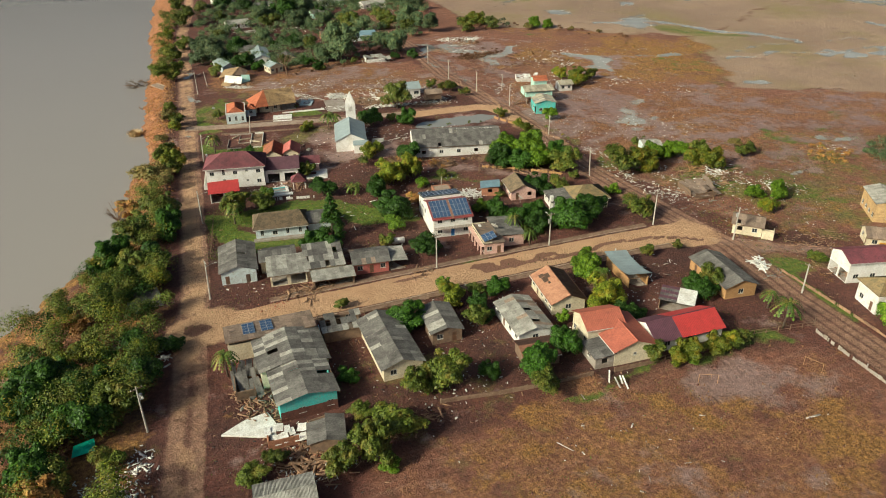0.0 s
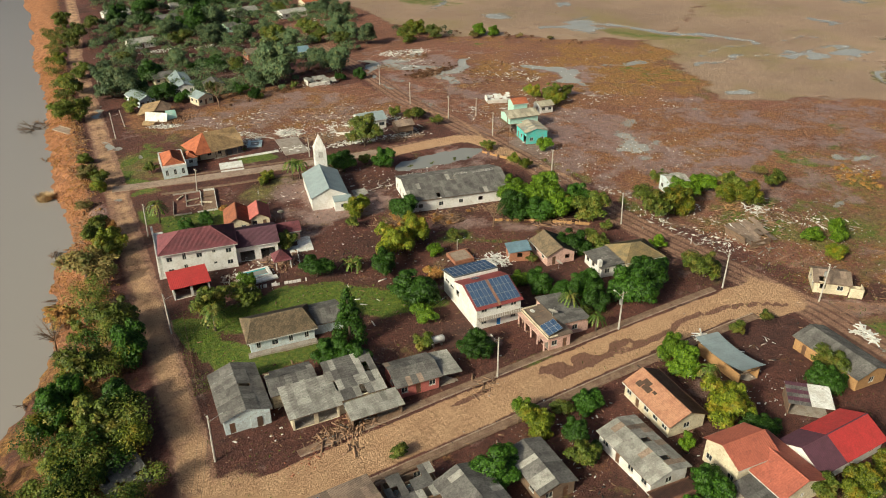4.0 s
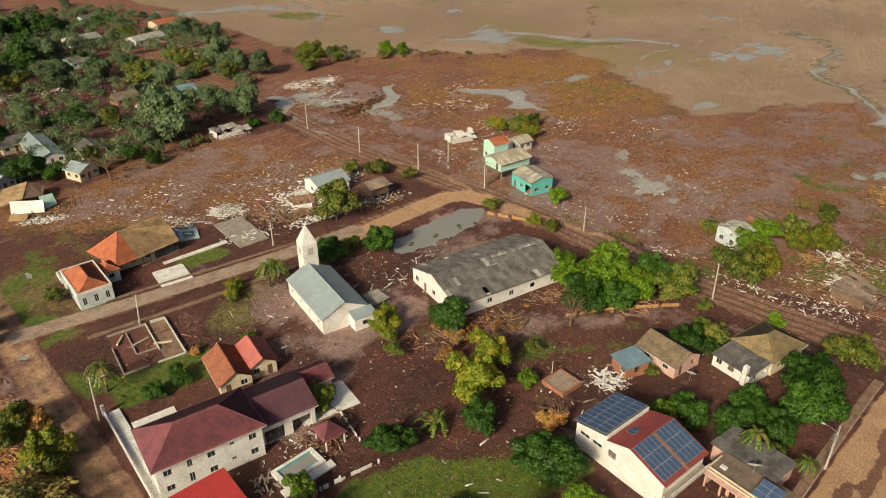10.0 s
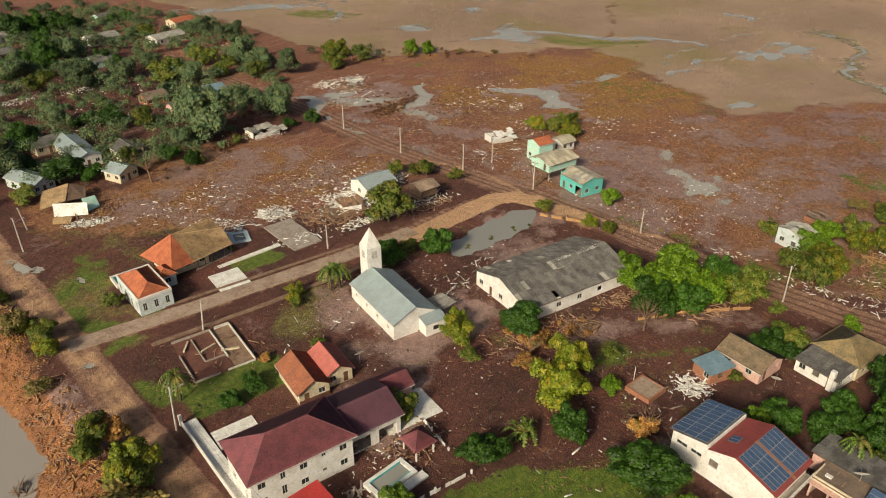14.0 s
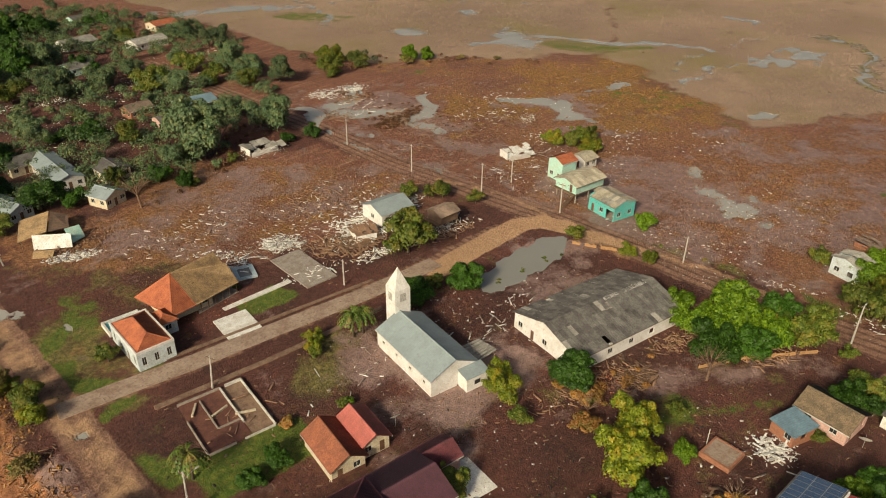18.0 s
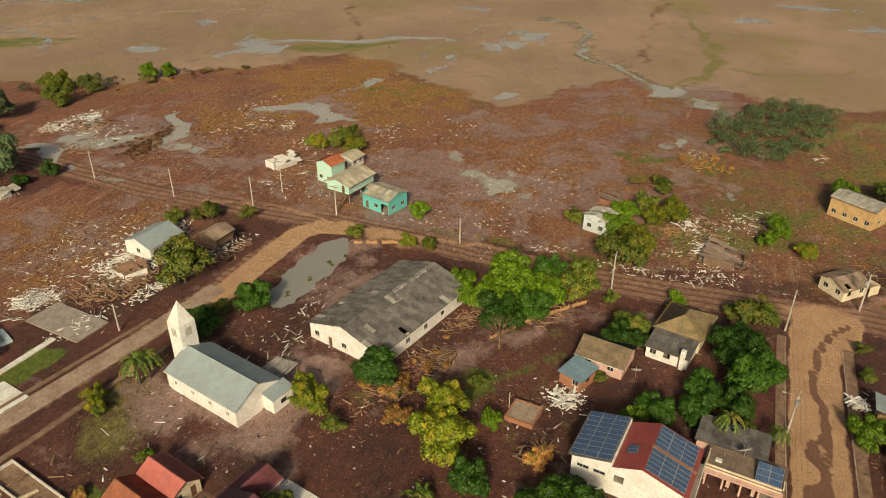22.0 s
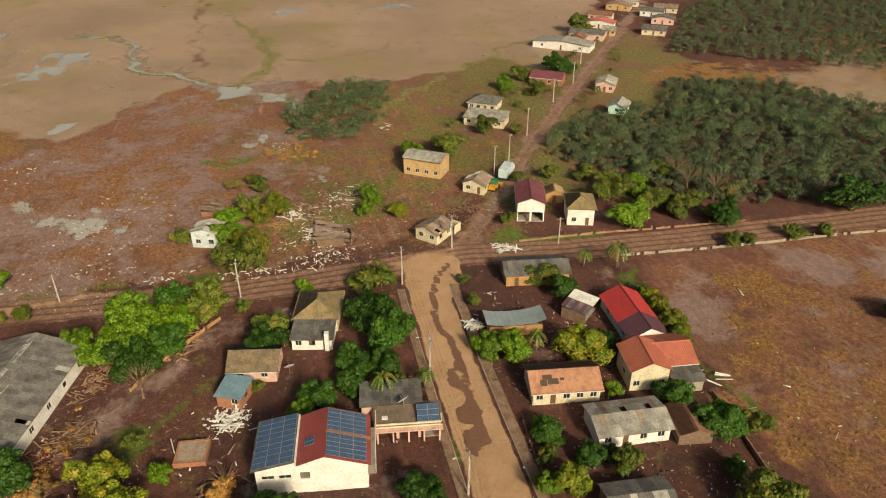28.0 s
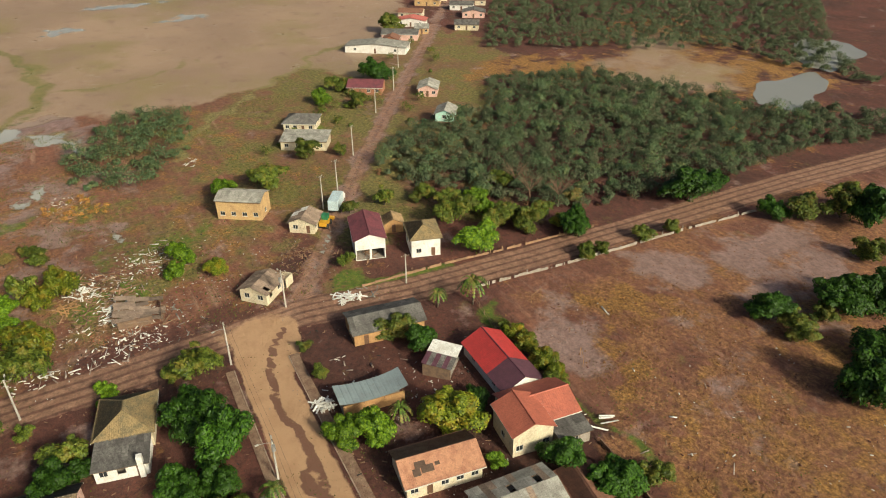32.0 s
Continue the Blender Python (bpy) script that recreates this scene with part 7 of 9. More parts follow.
tree("mango", 48.8, 320.6, 3.1)
tree("mango", 38.2, 338.7, 5.0)
tree("olive", 30.7, 319.0, 3.8)
tree("mango", 47.6, 361.7, 5.5)
tree("olive", 72.1, 410.2, 5.5)
tree("woodtree", 88.6, 410.8, 6.8)
tree("mango", 87.9, 441.5, 7.9)
tree("woodtree", 98.3, 444.4, 6.9)
tree("woodtree", 72.4, 429.2, 5.7)
tree("woodtree", 86.6, 401.1, 3.4)
tree("woodtree", 102.0, 403.1, 5.2)
tree("mango", 108.8, 425.3, 3.7)
tree("olive", 110.1, 387.4, 6.8)
tree("woodtree", 116.3, 381.3, 5.7)
tree("olive", 132.7, 397.9, 5.5)
tree("olive", 130.4, 380.8, 5.9)
tree("woodtree", 144.3, 391.5, 6.2)
tree("woodtree", 163.0, 425.0, 5.5)
tree("woodtree", 146.3, 379.4, 6.1)
tree("olive", 135.8, 366.7, 4.7)
tree("woodtree", 147.3, 362.9, 5.3)
tree("olive", 165.6, 355.6, 5.5)
tree("woodtree", 100.2, 373.4, 2.7)
tree("woodtree", 136.0, 413.6, 3.2)
tree("olive", 140.8, 458.1, 4.9)
tree("woodtree", 136.3, 464.4, 3.5)
tree("woodtree", 158.4, 448.6, 4.3)
tree("woodtree", 163.9, 447.1, 4.3)
tree("mango", 99.1, 499.8, 8.3)
tree("mango", 108.0, 498.7, 8.4)
tree("mango", 120.1, 494.5, 8.6)
tree("woodtree", 115.5, 502.5, 5.8)
tree("mango", 152.3, 498.9, 3.8)
tree("mango", 145.5, 501.2, 3.8)
tree("bush", 96.2, 402.6, 2.3)
tree("mango", 102.1, 482.8, 5.4)
tree("mango", 110.8, 314.1, 2.7)
tree("mango", 118.4, 312.1, 2.8)
tree("bush", 90.6, 313.4, 2.0)
tree("olive", 75.0, 308.7, 1.7)
tree("bush", 60.5, 336.1, 1.4)
tree("woodtree", 116.0, 413.8, 4.3)
tree("mango", 105.6, 431.7, 4.3)
tree("mango", 82.0, 446.9, 4.9)
tree("woodtree", 125.9, 378.8, 2.9)
tree("olive", 78.7, 377.0, 2.6)
tree("mango", 64.6, 365.8, 2.4)
tree("woodtree", 32.5, 339.0, 7.8)
tree("olive", 42.6, 473.7, 4.8)
tree("mango", 57.3, 481.8, 6.6)
tree("mango", 74.6, 497.0, 7.6)
tree("mango", 45.6, 355.7, 5.6)
tree("olive", 43.1, 391.1, 4.4)
tree("mango", 71.6, 437.3, 6.2)
tree("mango", 68.9, 465.9, 5.4)
tree("olive", 49.7, 439.4, 4.0)
tree("mango", 38.2, 109.4, 4.1)
tree("mango", 23.5, 98.5, 2.0)
tree("mango", 46.8, 89.2, 2.4)
tree("mango", -15.1, 140.2, 4.1)
tree("mango", -28.2, 111.6, 3.7)
tree("mango", -10.7, 113.3, 4.9)
tree("mango", -17.0, 111.3, 4.7)
tree("mango", -25.3, 113.6, 5.6)
tree("mango", -22.6, 118.5, 3.9)
tree("mango", -9.6, 121.5, 4.1)
tree("mango", -20.0, 102.6, 5.3)
tree("mango", -25.9, 95.1, 4.9)
tree("mango", -4.1, 120.0, 2.5)
tree("olive", 38.8, 90.5, 4.8)
tree("olive", 33.7, 90.8, 3.4)
tree("olive", 26.9, 83.0, 4.4)
tree("olive", 22.1, 78.6, 4.2)
tree("olive", 16.3, 78.4, 3.3)
tree("olive", 7.7, 83.9, 2.0)
tree("olive", 3.6, 81.3, 2.6)
tree("olive", 51.6, 104.8, 2.8)
tree("olive", -9.1, 152.4, 4.9)
tree("olive", -5.0, 146.4, 4.3)
tree("olive", -11.5, 148.4, 4.8)
tree("thin", 1.3, 200.2, 3.8)
tree("olive", -18.1, 123.5, 4.1)
tree("olive", -13.7, 103.8, 4.5)
tree("olive", 22.8, 88.1, 2.2)
tree("bright", 23.2, 75.8, 1.5)
tree("bush", 29.1, 121.4, 1.8)
tree("palm", 4.3, 108.2, 2.4)
tree("bank", -24.3, 88.6, 3.9)
tree("bank", -20.4, 134.1, 3.3)
tree("bright", 98.0, 184.0, 4.4)
tree("mango", 94.4, 178.0, 5.2)
tree("bright", 104.2, 177.7, 5.8)
tree("bright", 103.5, 170.9, 5.6)
tree("olive", 109.1, 165.8, 5.0)
tree("mango", 98.4, 172.8, 4.4)
tree("mango", 110.0, 172.5, 4.6)
tree("bright", 99.6, 180.6, 4.8)
tree("bush", 94.7, 79.2, 1.5)
tree("bush", 91.2, 78.1, 1.8)
tree("bright", 81.6, 79.1, 2.0)
tree("bush", 87.4, 78.2, 1.4)
tree("bush", 56.7, 114.7, 1.7)
tree("mango", 84.8, 140.5, 3.1)
tree("mango", 96.1, 134.7, 5.7)
tree("mango", 95.6, 151.8, 2.3)
tree("yellow", 131.2, 156.7, 5.2)
tree("bright", 141.0, 161.5, 3.1)
tree("bright", 150.6, 126.4, 3.4)
tree("bush", 127.8, 163.4, 2.0)
tree("bush", 139.5, 172.6, 2.4)
tree("yellow", 146.2, 154.4, 3.4)
tree("yellow", 66.0, 179.3, 4.5)
tree("olive", 74.8, 176.0, 2.1)
tree("bush", 107.3, 113.8, 1.5)
tree("yellow", 50.3, 234.6, 1.9)
tree("bush", 47.9, 231.1, 1.5)
tree("bright", 42.8, 217.7, 1.2)
tree("bank", 33.1, 221.6, 1.4)
tree("bank", 68.3, 194.2, 1.4)
tree("bank", 70.5, 188.1, 1.6)
tree("bush", 109.7, 258.0, 2.0)
tree("bush", 114.8, 257.8, 2.2)
tree("yellow", 116.6, 219.3, 1.8)
tree("bush", 102.9, 218.3, 0.6)
tree("bush", 95.7, 219.8, 0.6)
tree("bush", 88.9, 221.2, 0.6)
tree("bush", 107.0, 217.1, 0.5)
tree("mango", 54.3, 28.1, 5.6)
tree("olive", 75.8, -2.8, 4.0)
tree("olive", 66.6, 25.4, 2.8)
tree("bush", 70.2, 31.0, 2.4)

tree("olive", 181.0, 356.0, 4.2)
tree("thin", 196.6, 344.0, 3.0)
tree("bright", 203.0, 349.0, 4.6)
tree("bright", 209.0, 344.6, 4.0)
tree("yellow", 177.6, 368.0, 5.6)
tree("thin", 216.0, 332.0, 1.8)
tree("thin", 226.0, 321.0, 1.8)
tree("thin", 167.6, 160.0, 2.8)
tree("olive", 168.4, 154.4, 2.6)
tree("bush", 141.6, 172.4, 2.6)
tree("bush", 183.0, 100.0, 3.0)
tree("bank", 61.4, 162.4, 2.6)
tree("bank", 62.6, 185.8, 2.4)
tree("mango", 60.6, 113.8, 2.5)
tree("olive", 143.7, 62.5, 3.8)
tree("olive", 130.6, 54.2, 3.6)
tree("olive", 127.1, 47.5, 3.4)
tree("yellow", 121.8, 45.2, 2.8)
tree("olive", 147.3, 44.4, 3.4)
tree("woodtree", 153.1, 49.4, 3.0)
tree("olive", 151.0, 65.4, 3.0)
tree("bright", 136.4, 57.6, 3.4)
tree("thin", 129.4, 35.4, 3.0)
tree("olive", 107.8, 172.4, 4.2)
tree("bright", 100.6, 188.6, 3.8)


# ---- woods, scrub and bank vegetation that nobody could count ----
def thicket(name, label, material, seed, corners, spacing, size, leaf, per, flat=0.85, density=1.0, category="woods"):
    """Many small crowns over a polygon, as one mesh. size: least and greatest crown radius; per: leaves for each crown."""
    rng = np.random.default_rng(seed)
    poly = np.array(corners, float)
    low, high = poly.min(0), poly.max(0)
    xs, ys = np.meshgrid(np.arange(low[0], high[0], spacing), np.arange(low[1], high[1], spacing))
    p = np.stack([xs.ravel(), ys.ravel()], -1)
    p += rng.uniform(-0.55, 0.55, p.shape) * spacing
    within = np.zeros(len(p), bool)
    for (ax, ay), (bx, by) in zip(poly, np.roll(poly, -1, 0)):
        cross = (ay > p[:, 1]) != (by > p[:, 1])
        within ^= cross & (p[:, 0] < (bx - ax) * (p[:, 1] - ay) / (by - ay + 1e-9) + ax)
    clear = most([strip(line, p[:, 0], p[:, 1], 4.6, 0.5) for line in (RIVER_ROAD, EAST_ROAD, FAR_ROAD, MAIN_STREET, CHURCH_STREET)]) < 0.5
    p = p[within & clear & (rng.random(len(p)) < density)]
    z = lie(p[:, 0], p[:, 1])
    out_v, out_f, start = [], [], 0
    for (x, y), g in zip(p, z):
        r = rng.uniform(*size) if rng.random() < 0.85 else size[1] * rng.uniform(0.9, 1.3)
        blobs = [(x, y, g + r * 0.8 * flat, r * 0.8, flat)] + [(x + r * 0.5 * math.cos(a), y + r * 0.5 * math.sin(a), g + r * flat * rng.uniform(0.5, 1.2), r * 0.5, flat) for a in rng.uniform(0, 6.3, 4)]
        v, f = scattered_leaves(rng, blobs, per, leaf, 0.3, 0.4)
        out_v.append(v)
        out_f.append(f + start)
        start += len(v)
    data = fast_mesh(name, np.concatenate(out_v), np.concatenate(out_f), material)
    return tagged(new(name, data), label, category, "", "stuff")


thicket("woods", "dense woodland beyond the crossroads, its green greyed for haze", LEAF_WOOD, 31, ((178, 70), (195, 48), (200, 18), (228, -4), (215, -42), (178, -58), (148, -65), (120, -78), (117, -66), (121, -30), (120, 14), (128, 40), (147, 58), (160, 66)), 3.1, (1.0, 2.6), 0.20, 300, 1.0)
thicket("woods", "scattered greener trees within the woodland", LEAF_GROVE, 32, ((178, 66), (195, 46), (200, 18), (215, -30), (178, -55), (130, -70), (124, -30), (124, 14), (130, 38), (147, 56)), 7.5, (1.8, 3.9), 0.22, 620, 1.0, density=0.5)
thicket("woods", "dark far woodland beyond the dry grass", LEAF_WOOD, 33, ((268, -26), (350, -84), (420, -200), (280, -260), (181, -141), (207, -112)), 4.6, (1.2, 3.2), 0.26, 230, 1.0)
thicket("woods", "dark belt of trees by the far lake", LEAF_WOOD, 34, ((205, -110), (181, -141), (157, -125), (140, -128), (150, -118), (180, -112)), 5.0, (1.8, 3.2), 0.24, 320)
thicket("woods", "trees on the near shore of the lake", LEAF_WOOD, 40, ((148, -66), (150, -74), (118, -96), (60, -90), (108, -68)), 5.0, (1.8, 3.2), 0.30, 240)
thicket("scrub", "brown dead undergrowth at the foot of the woods", LEAF_DEAD, 46, ((178, 72), (160, 68), (147, 60), (128, 42), (121, 14), (122, -30), (126, -30), (127, 12), (133, 38), (150, 54), (176, 64)), 3.4, (0.5, 1.3), 0.20, 90, 0.7, density=0.6, category="scrub")
thicket("scrub", "olive scrub thicket beside the flooded field", LEAF_GROVE, 35, ((203, 143), (220, 144), (240, 136), (256, 122), (250, 106), (233, 103), (213, 111), (192, 125), (194, 136)), 3.8, (1.0, 3.9), 0.26, 240, density=0.85, category="scrub")
thicket("scrub", "orange-brown broken brush beside the thicket", LEAF_BANK, 61, ((180, 137), (184, 150), (192, 152), (199, 145), (193, 136)), 2.2, (0.5, 1.3), 0.18, 110, 0.6, density=0.6, category="scrub")
thicket("scrub", "brown flood-dragged brush between the pools", LEAF_DEAD, 71, ((135, 307), (137, 298), (143, 297), (158, 303), (160, 308), (154, 306), (144, 305)), 1.5, (0.4, 1.1), 0.16, 90, 0.6, density=0.75, category="scrub")
thicket("scrub", "dead brush caught beyond the pools", LEAF_DEAD, 72, ((148, 337), (152, 331), (158, 324), (160, 330), (153, 340)), 1.8, (0.4, 1.0), 0.16, 90, 0.6, density=0.6, category="scrub")
thicket("scrub", "tufts of orange grass on the meadow rise", LEAF_BANK, 73, ((194, 290), (222, 303), (258, 287), (238, 256), (216, 238), (194, 236), (206, 262)), 3.4, (0.3, 0.8), 0.16, 46, 0.55, density=0.5, category="scrub")
thicket("scrub", "rusty dead brush on the washed meadow", LEAF_DEAD, 74, ((157, 298), (172, 303), (187, 299), (178, 266), (164, 272), (150, 282)), 2.6, (0.3, 0.8), 0.16, 46, 0.5, density=0.55, category="scrub")
thicket("scrub", "low scrub round the far yellow house", LEAF_OLIVE, 36, ((180, 100), (205, 92), (240, 66), (232, 60), (205, 74), (180, 88)), 5.5, (0.8, 2.2), 0.26, 110, density=0.6, category="scrub")
thicket("grove", "tree canopy greyed for haze round the farthest northern houses", LEAF_GROVE, 37, ((36, 455), (90, 440), (150, 452), (172, 480), (160, 560), (60, 600), (44, 520)), 11.0, (2.4, 4.2), 0.36, 420, density=0.5, category="grove")
thicket("grove", "low undergrowth between the northern houses", LEAF_GROVE, 38, ((30, 332), (44, 318), (70, 309), (88, 314), (112, 340), (132, 342), (158, 382), (182, 462), (160, 540), (60, 560), (36, 430), (26, 350)), 6.2, (1.6, 4.0), 0.30, 280, density=0.85, category="grove")
thicket("grove", "trees along the far edge of the flooded meadow", LEAF_WOOD, 41, ((158, 382), (172, 366), (196, 352), (200, 358), (182, 392)), 6.0, (1.6, 3.2), 0.36, 130, density=0.5, category="grove")
# river bank
thicket("bank_trees", "tangled green trees on the river bank", LEAF_OLIVE, 42, ((-44, 60), (-16, 62), (-12, 100), (-6, 122), (-3, 140), (0, 170), (4, 196), (-2, 200), (-8, 188), (-16, 164), (-30, 140), (-40, 110)), 4.4, (1.4, 3.6), 0.18, 760, 1.15, density=0.85, category="bank trees")
thicket("bank_trees", "dark green trees among the bank thicket", LEAF_MANGO, 43, ((-42, 62), (-18, 64), (-14, 100), (-8, 122), (-5, 140), (-2, 170), (1, 192), (-8, 186), (-16, 164), (-28, 140), (-38, 110)), 7.5, (2.4, 4.2), 0.19, 620, density=0.6, category="bank trees")
thicket("bank_brush", "orange-brown flood-flattened brush on the eroded bank", LEAF_BANK, 44, ((0, 196), (3, 196), (7, 226), (9, 246), (13, 290), (18, 330), (26, 420), (18, 420), (13, 335), (8, 282), (4, 238), (-1, 214)), 2.4, (0.3, 0.8), 0.16, 80, 0.5, density=0.16, category="brush")
thicket("bank_brush", "green and brown shrubs along the far bank", LEAF_OLIVE, 45, ((10, 336), (18, 330), (22, 350), (28, 420), (36, 480), (20, 480), (14, 420), (10, 350)), 4.4, (1.6, 3.4), 0.24, 260, density=0.8, category="brush")

# extra crowns whose yellow leaf colour paints sunlit highlights on the bank trees
thicket("bank_trees", "yellow-green crowns coloured as sunlit highlights of the bank thicket", LEAF_YELLOW, 48, ((-42, 62), (-16, 62), (-12, 100), (-6, 122), (-3, 140), (0, 170), (3, 194), (-8, 186), (-16, 164), (-28, 140), (-38, 110)), 6.6, (1.8, 3.9), 0.16, 560, 1.35, density=0.7, category="bank trees")
thicket("scrub", "green shrubs and hedges along the far road", LEAF_OLIVE, 49, ((205, 76), (222, 66), (262, 36), (300, 8), (340, -22), (330, -36), (262, -4), (222, 26), (196, 46), (190, 62)), 8.0, (0.8, 2.6), 0.24, 220, density=0.5, category="scrub")
thicket("roadside_scrub", "yellow-green weeds and low shrubs along the eastern road", LEAF_YELLOW, 47, ((121.6, 226), (124.2, 226), (124.6, 205), (124.8, 184), (122.6, 184), (122.0, 205)), 2.6, (0.4, 1.2), 0.14, 110, 0.8, density=0.6, category="scrub")


def tufts(name, label, material, seed, count, blade, fields_at, category):
    """Grass or dry stalks as single blades leaning about, where fields_at (x, y) is high."""
    rng = np.random.default_rng(seed)
    x0, x1, y0, y1, want = fields_at
    x, y = rng.uniform(x0, x1, count), rng.uniform(y0, y1, count)
    keep = want(x, y) > rng.random(count)
    x, y = x[keep], y[keep]
    n = len(x)
    a, h = rng.uniform(0, 6.3, n), blade * rng.uniform(0.5, 1.3, n)
    foot = np.stack([x, y, lie(x, y) - 0.02], -1)
    side = np.stack([np.cos(a), np.sin(a), 0 * a], -1) * (np.minimum(h * 0.8, 0.30))[:, None]
    tip = np.stack([rng.normal(0, 0.7, n) * h, rng.normal(0, 0.7, n) * h, h * 0.8], -1)
    verts = np.stack([foot - side * 0.5, foot + side * 0.5, foot + tip + side * 0.3, foot + tip - side * 0.3], 1).reshape(-1, 3)
    data = fast_mesh(name, verts, np.arange(n)[:, None] * 4 + np.array([[0, 1, 2, 3]]), material)
    return tagged(new(name, data), label, category, "", "stuff")


def patchy(x, y, scale, seed):
    return 0.5 + 0.25 * (np.sin(x * scale + seed) * np.sin(y * scale * 1.2 + 2 * seed) + np.sin(x * scale * 2.3 + y * scale * 1.1 + seed)) + 0.25 * np.sin(x * scale * 0.6 - y * scale * 1.7 + 3 * seed)


STRAW = leafy("dry_straw", (0.15, 0.070, 0.028), (0.30, 0.160, 0.055))
tufts("dry_grass", "flattened dry orange grass on the playing field", STRAW, 51, 42000, 0.28, (36, 104, 10, 78, lambda x, y: most([inside(x, y, (77, 57), (82, 61), (92, 62), (101, 60), (96, 52), (86, 49), fade=2), patch(x, y, 75, 67, 5, 5), patch(x, y, 45, 73, 7, 4), 0.7 * strip(((84, 46), (72, 50), (60, 52), (46, 56)), x, y, 2.5, 3.0), 0.08 + 0 * x]) * np.clip(1.8 * patchy(x, y, 0.45, 1.0) - 0.4, 0, 1)), "grass")
tufts("dry_grass", "brown flood-flattened stalks on the eastern meadow", STRAW, 52, 60000, 0.34, (124, 268, 130, 345, lambda x, y: inside(x, y, (126, 170), (204, 128), (269, 178), (210, 213), (264, 290), (200, 345), (130, 250)) * np.clip(1.5 * patchy(x, y, 0.07, 2.0) - 0.4, 0, 1)), "grass")
tufts("dry_grass", "combed brown stalks on the washed-over field", STRAW, 53, 9000, 0.22, (28, 116, 262, 322, lambda x, y: np.clip(1.7 * patchy(x, y, 0.12, 3.0) - 0.5, 0, 1)), "grass")
tufts("grass", "bright green lawn grass", LEAF_BRIGHT, 54, 26000, 0.16, (6, 62, 150, 180, lambda x, y: np.maximum(inside(x, y, (6.5, 153), (17.5, 151), (17, 178), (10, 180), fade=0.9), inside(x, y, (15, 168), (58, 153), (62, 160), (36, 174), (15, 178), fade=1.2)) * np.clip(1.6 * patchy(x, y, 0.3, 1.0), 0, 1)), "grass")
tufts("dry_grass", "bleached straw and roots hanging over the eroded bank", ORANGE_STRAW, 55, 45000, 0.40, (-10, 26, 192, 430, lambda x, y: np.clip((np.interp(y, [p[1] for p in RIVER_ROAD], [p[0] for p in RIVER_ROAD]) - 3.5 - x) / 2, 0, 1) * np.clip(1.1 * patchy(x, y, 0.11, 4.0) - 0.1, 0, 1) * (lie(x, y) > WATER_LEVEL + 0.2)), "grass")
tufts("grass", "thin weeds sprouting on the muddy yards", LEAF_OLIVE, 56, 60000, 0.20, (-4, 120, 60, 300, lambda x, y: np.clip(1.5 * patchy(x, y, 0.09, 5.0) - 0.85, 0, 1)), "grass")
tufts("grass", "weeds and coarse grass round the crossroads lots", LEAF_OLIVE, 57, 36000, 0.26, (124, 250, 60, 165, lambda x, y: np.clip(1.5 * patchy(x, y, 0.08, 6.0) - 0.55, 0, 1)), "grass")
thicket("scrub", "orange-brown brush along the far meadow edge", LEAF_DEAD, 47, ((163, 372), (177, 352), (205, 338), (230, 298), (238, 302), (214, 345), (182, 378)), 3.6, (0.6, 1.5), 0.24, 90, 0.7, density=0.5, category="scrub")
thicket("scrub", "piled brown brush between the flood pools", LEAF_DEAD, 48, ((137, 316), (141, 300), (160, 304), (166, 309), (156, 320)), 2.4, (0.5, 1.2), 0.20, 90, 0.4, density=0.45, category="scrub")
thicket("scrub", "brown brush and shrubs at the grove edge", LEAF_DEAD, 49, ((60, 312), (88, 316), (106, 338), (112, 334), (90, 310), (62, 306)), 3.0, (0.5, 1.3), 0.22, 80, 0.7, density=0.5, category="scrub")
thicket("scrub", "rusty dead shrubs beside the hall and yellow tree", LEAF_BANK, 50, ((62, 186), (84, 180), (88, 186), (66, 192)), 3.0, (0.6, 1.4), 0.16, 140, 0.8, density=0.45, category="scrub")


# ---- poles, wires, fences, ruins, vehicles, flood debris ----
def street_pole(x, y, h=9.0, arm=0, lean=0.0, turn=0.0, box=False, lamp=True):
    """A concrete power pole with crossarm, insulators and a lamp arm."""
    top = thing("utility_pole", pose(x, y, 0, lean, 0, turn), "grey concrete power pole with crossarm", "pole", "power poles")
    part("post", Shape().tube([(0, 0, -0.5), (0, 0, h)], [0.19, 0.12], 8), POLEGREY, top)
    bar = part("crossarm", Shape().box(-1.0, 1.0, -0.06, 0.06, h - 0.55, h - 0.42), TIMBER, top)
    for k in (-0.85, -0.3, 0.3, 0.85):
        part("insulator", Shape().tube([(k, 0, h - 0.42), (k, 0, h - 0.22)], [0.05, 0.035], 6), DISH, bar)
    if lamp:
        part("lamp_arm", Shape().tube([(0, 0, h - 1.4), (0, -0.9, h - 1.0), (0, -1.9, h - 0.85)], [0.04, 0.035, 0.03], 5), STEEL, top)
        part("lamp_head", Shape().box(-0.12, 0.12, -2.4, -1.85, h - 0.92, h - 0.78), DISH, top)
    if box:
        part("transformer", Shape().tube([(0.35, 0, h - 2.6), (0.35, 0, h - 1.6)], [0.3, 0.3], 10), STEEL, top)
    return x, y, h


def cables(points, sag=0.7):
    shape = Shape()
    for (ax, ay, ah), (bx, by, bh) in zip(points, points[1:]):
        for off in (-0.7, 0.0, 0.7):
            n = Vector((-(by - ay), bx - ax, 0)).normalized() * off
            shape.tube([Vector((ax + s * (bx - ax), ay + s * (by - ay), ah - 0.3 + s * (bh - ah) - 4 * sag * s * (1 - s))) + n for s in (0, 0.25, 0.5, 0.75, 1)], [0.012] * 5, 4)
    solid("power_cable", shape, CABLE, "thin black overhead power cables", "cable", "stuff")


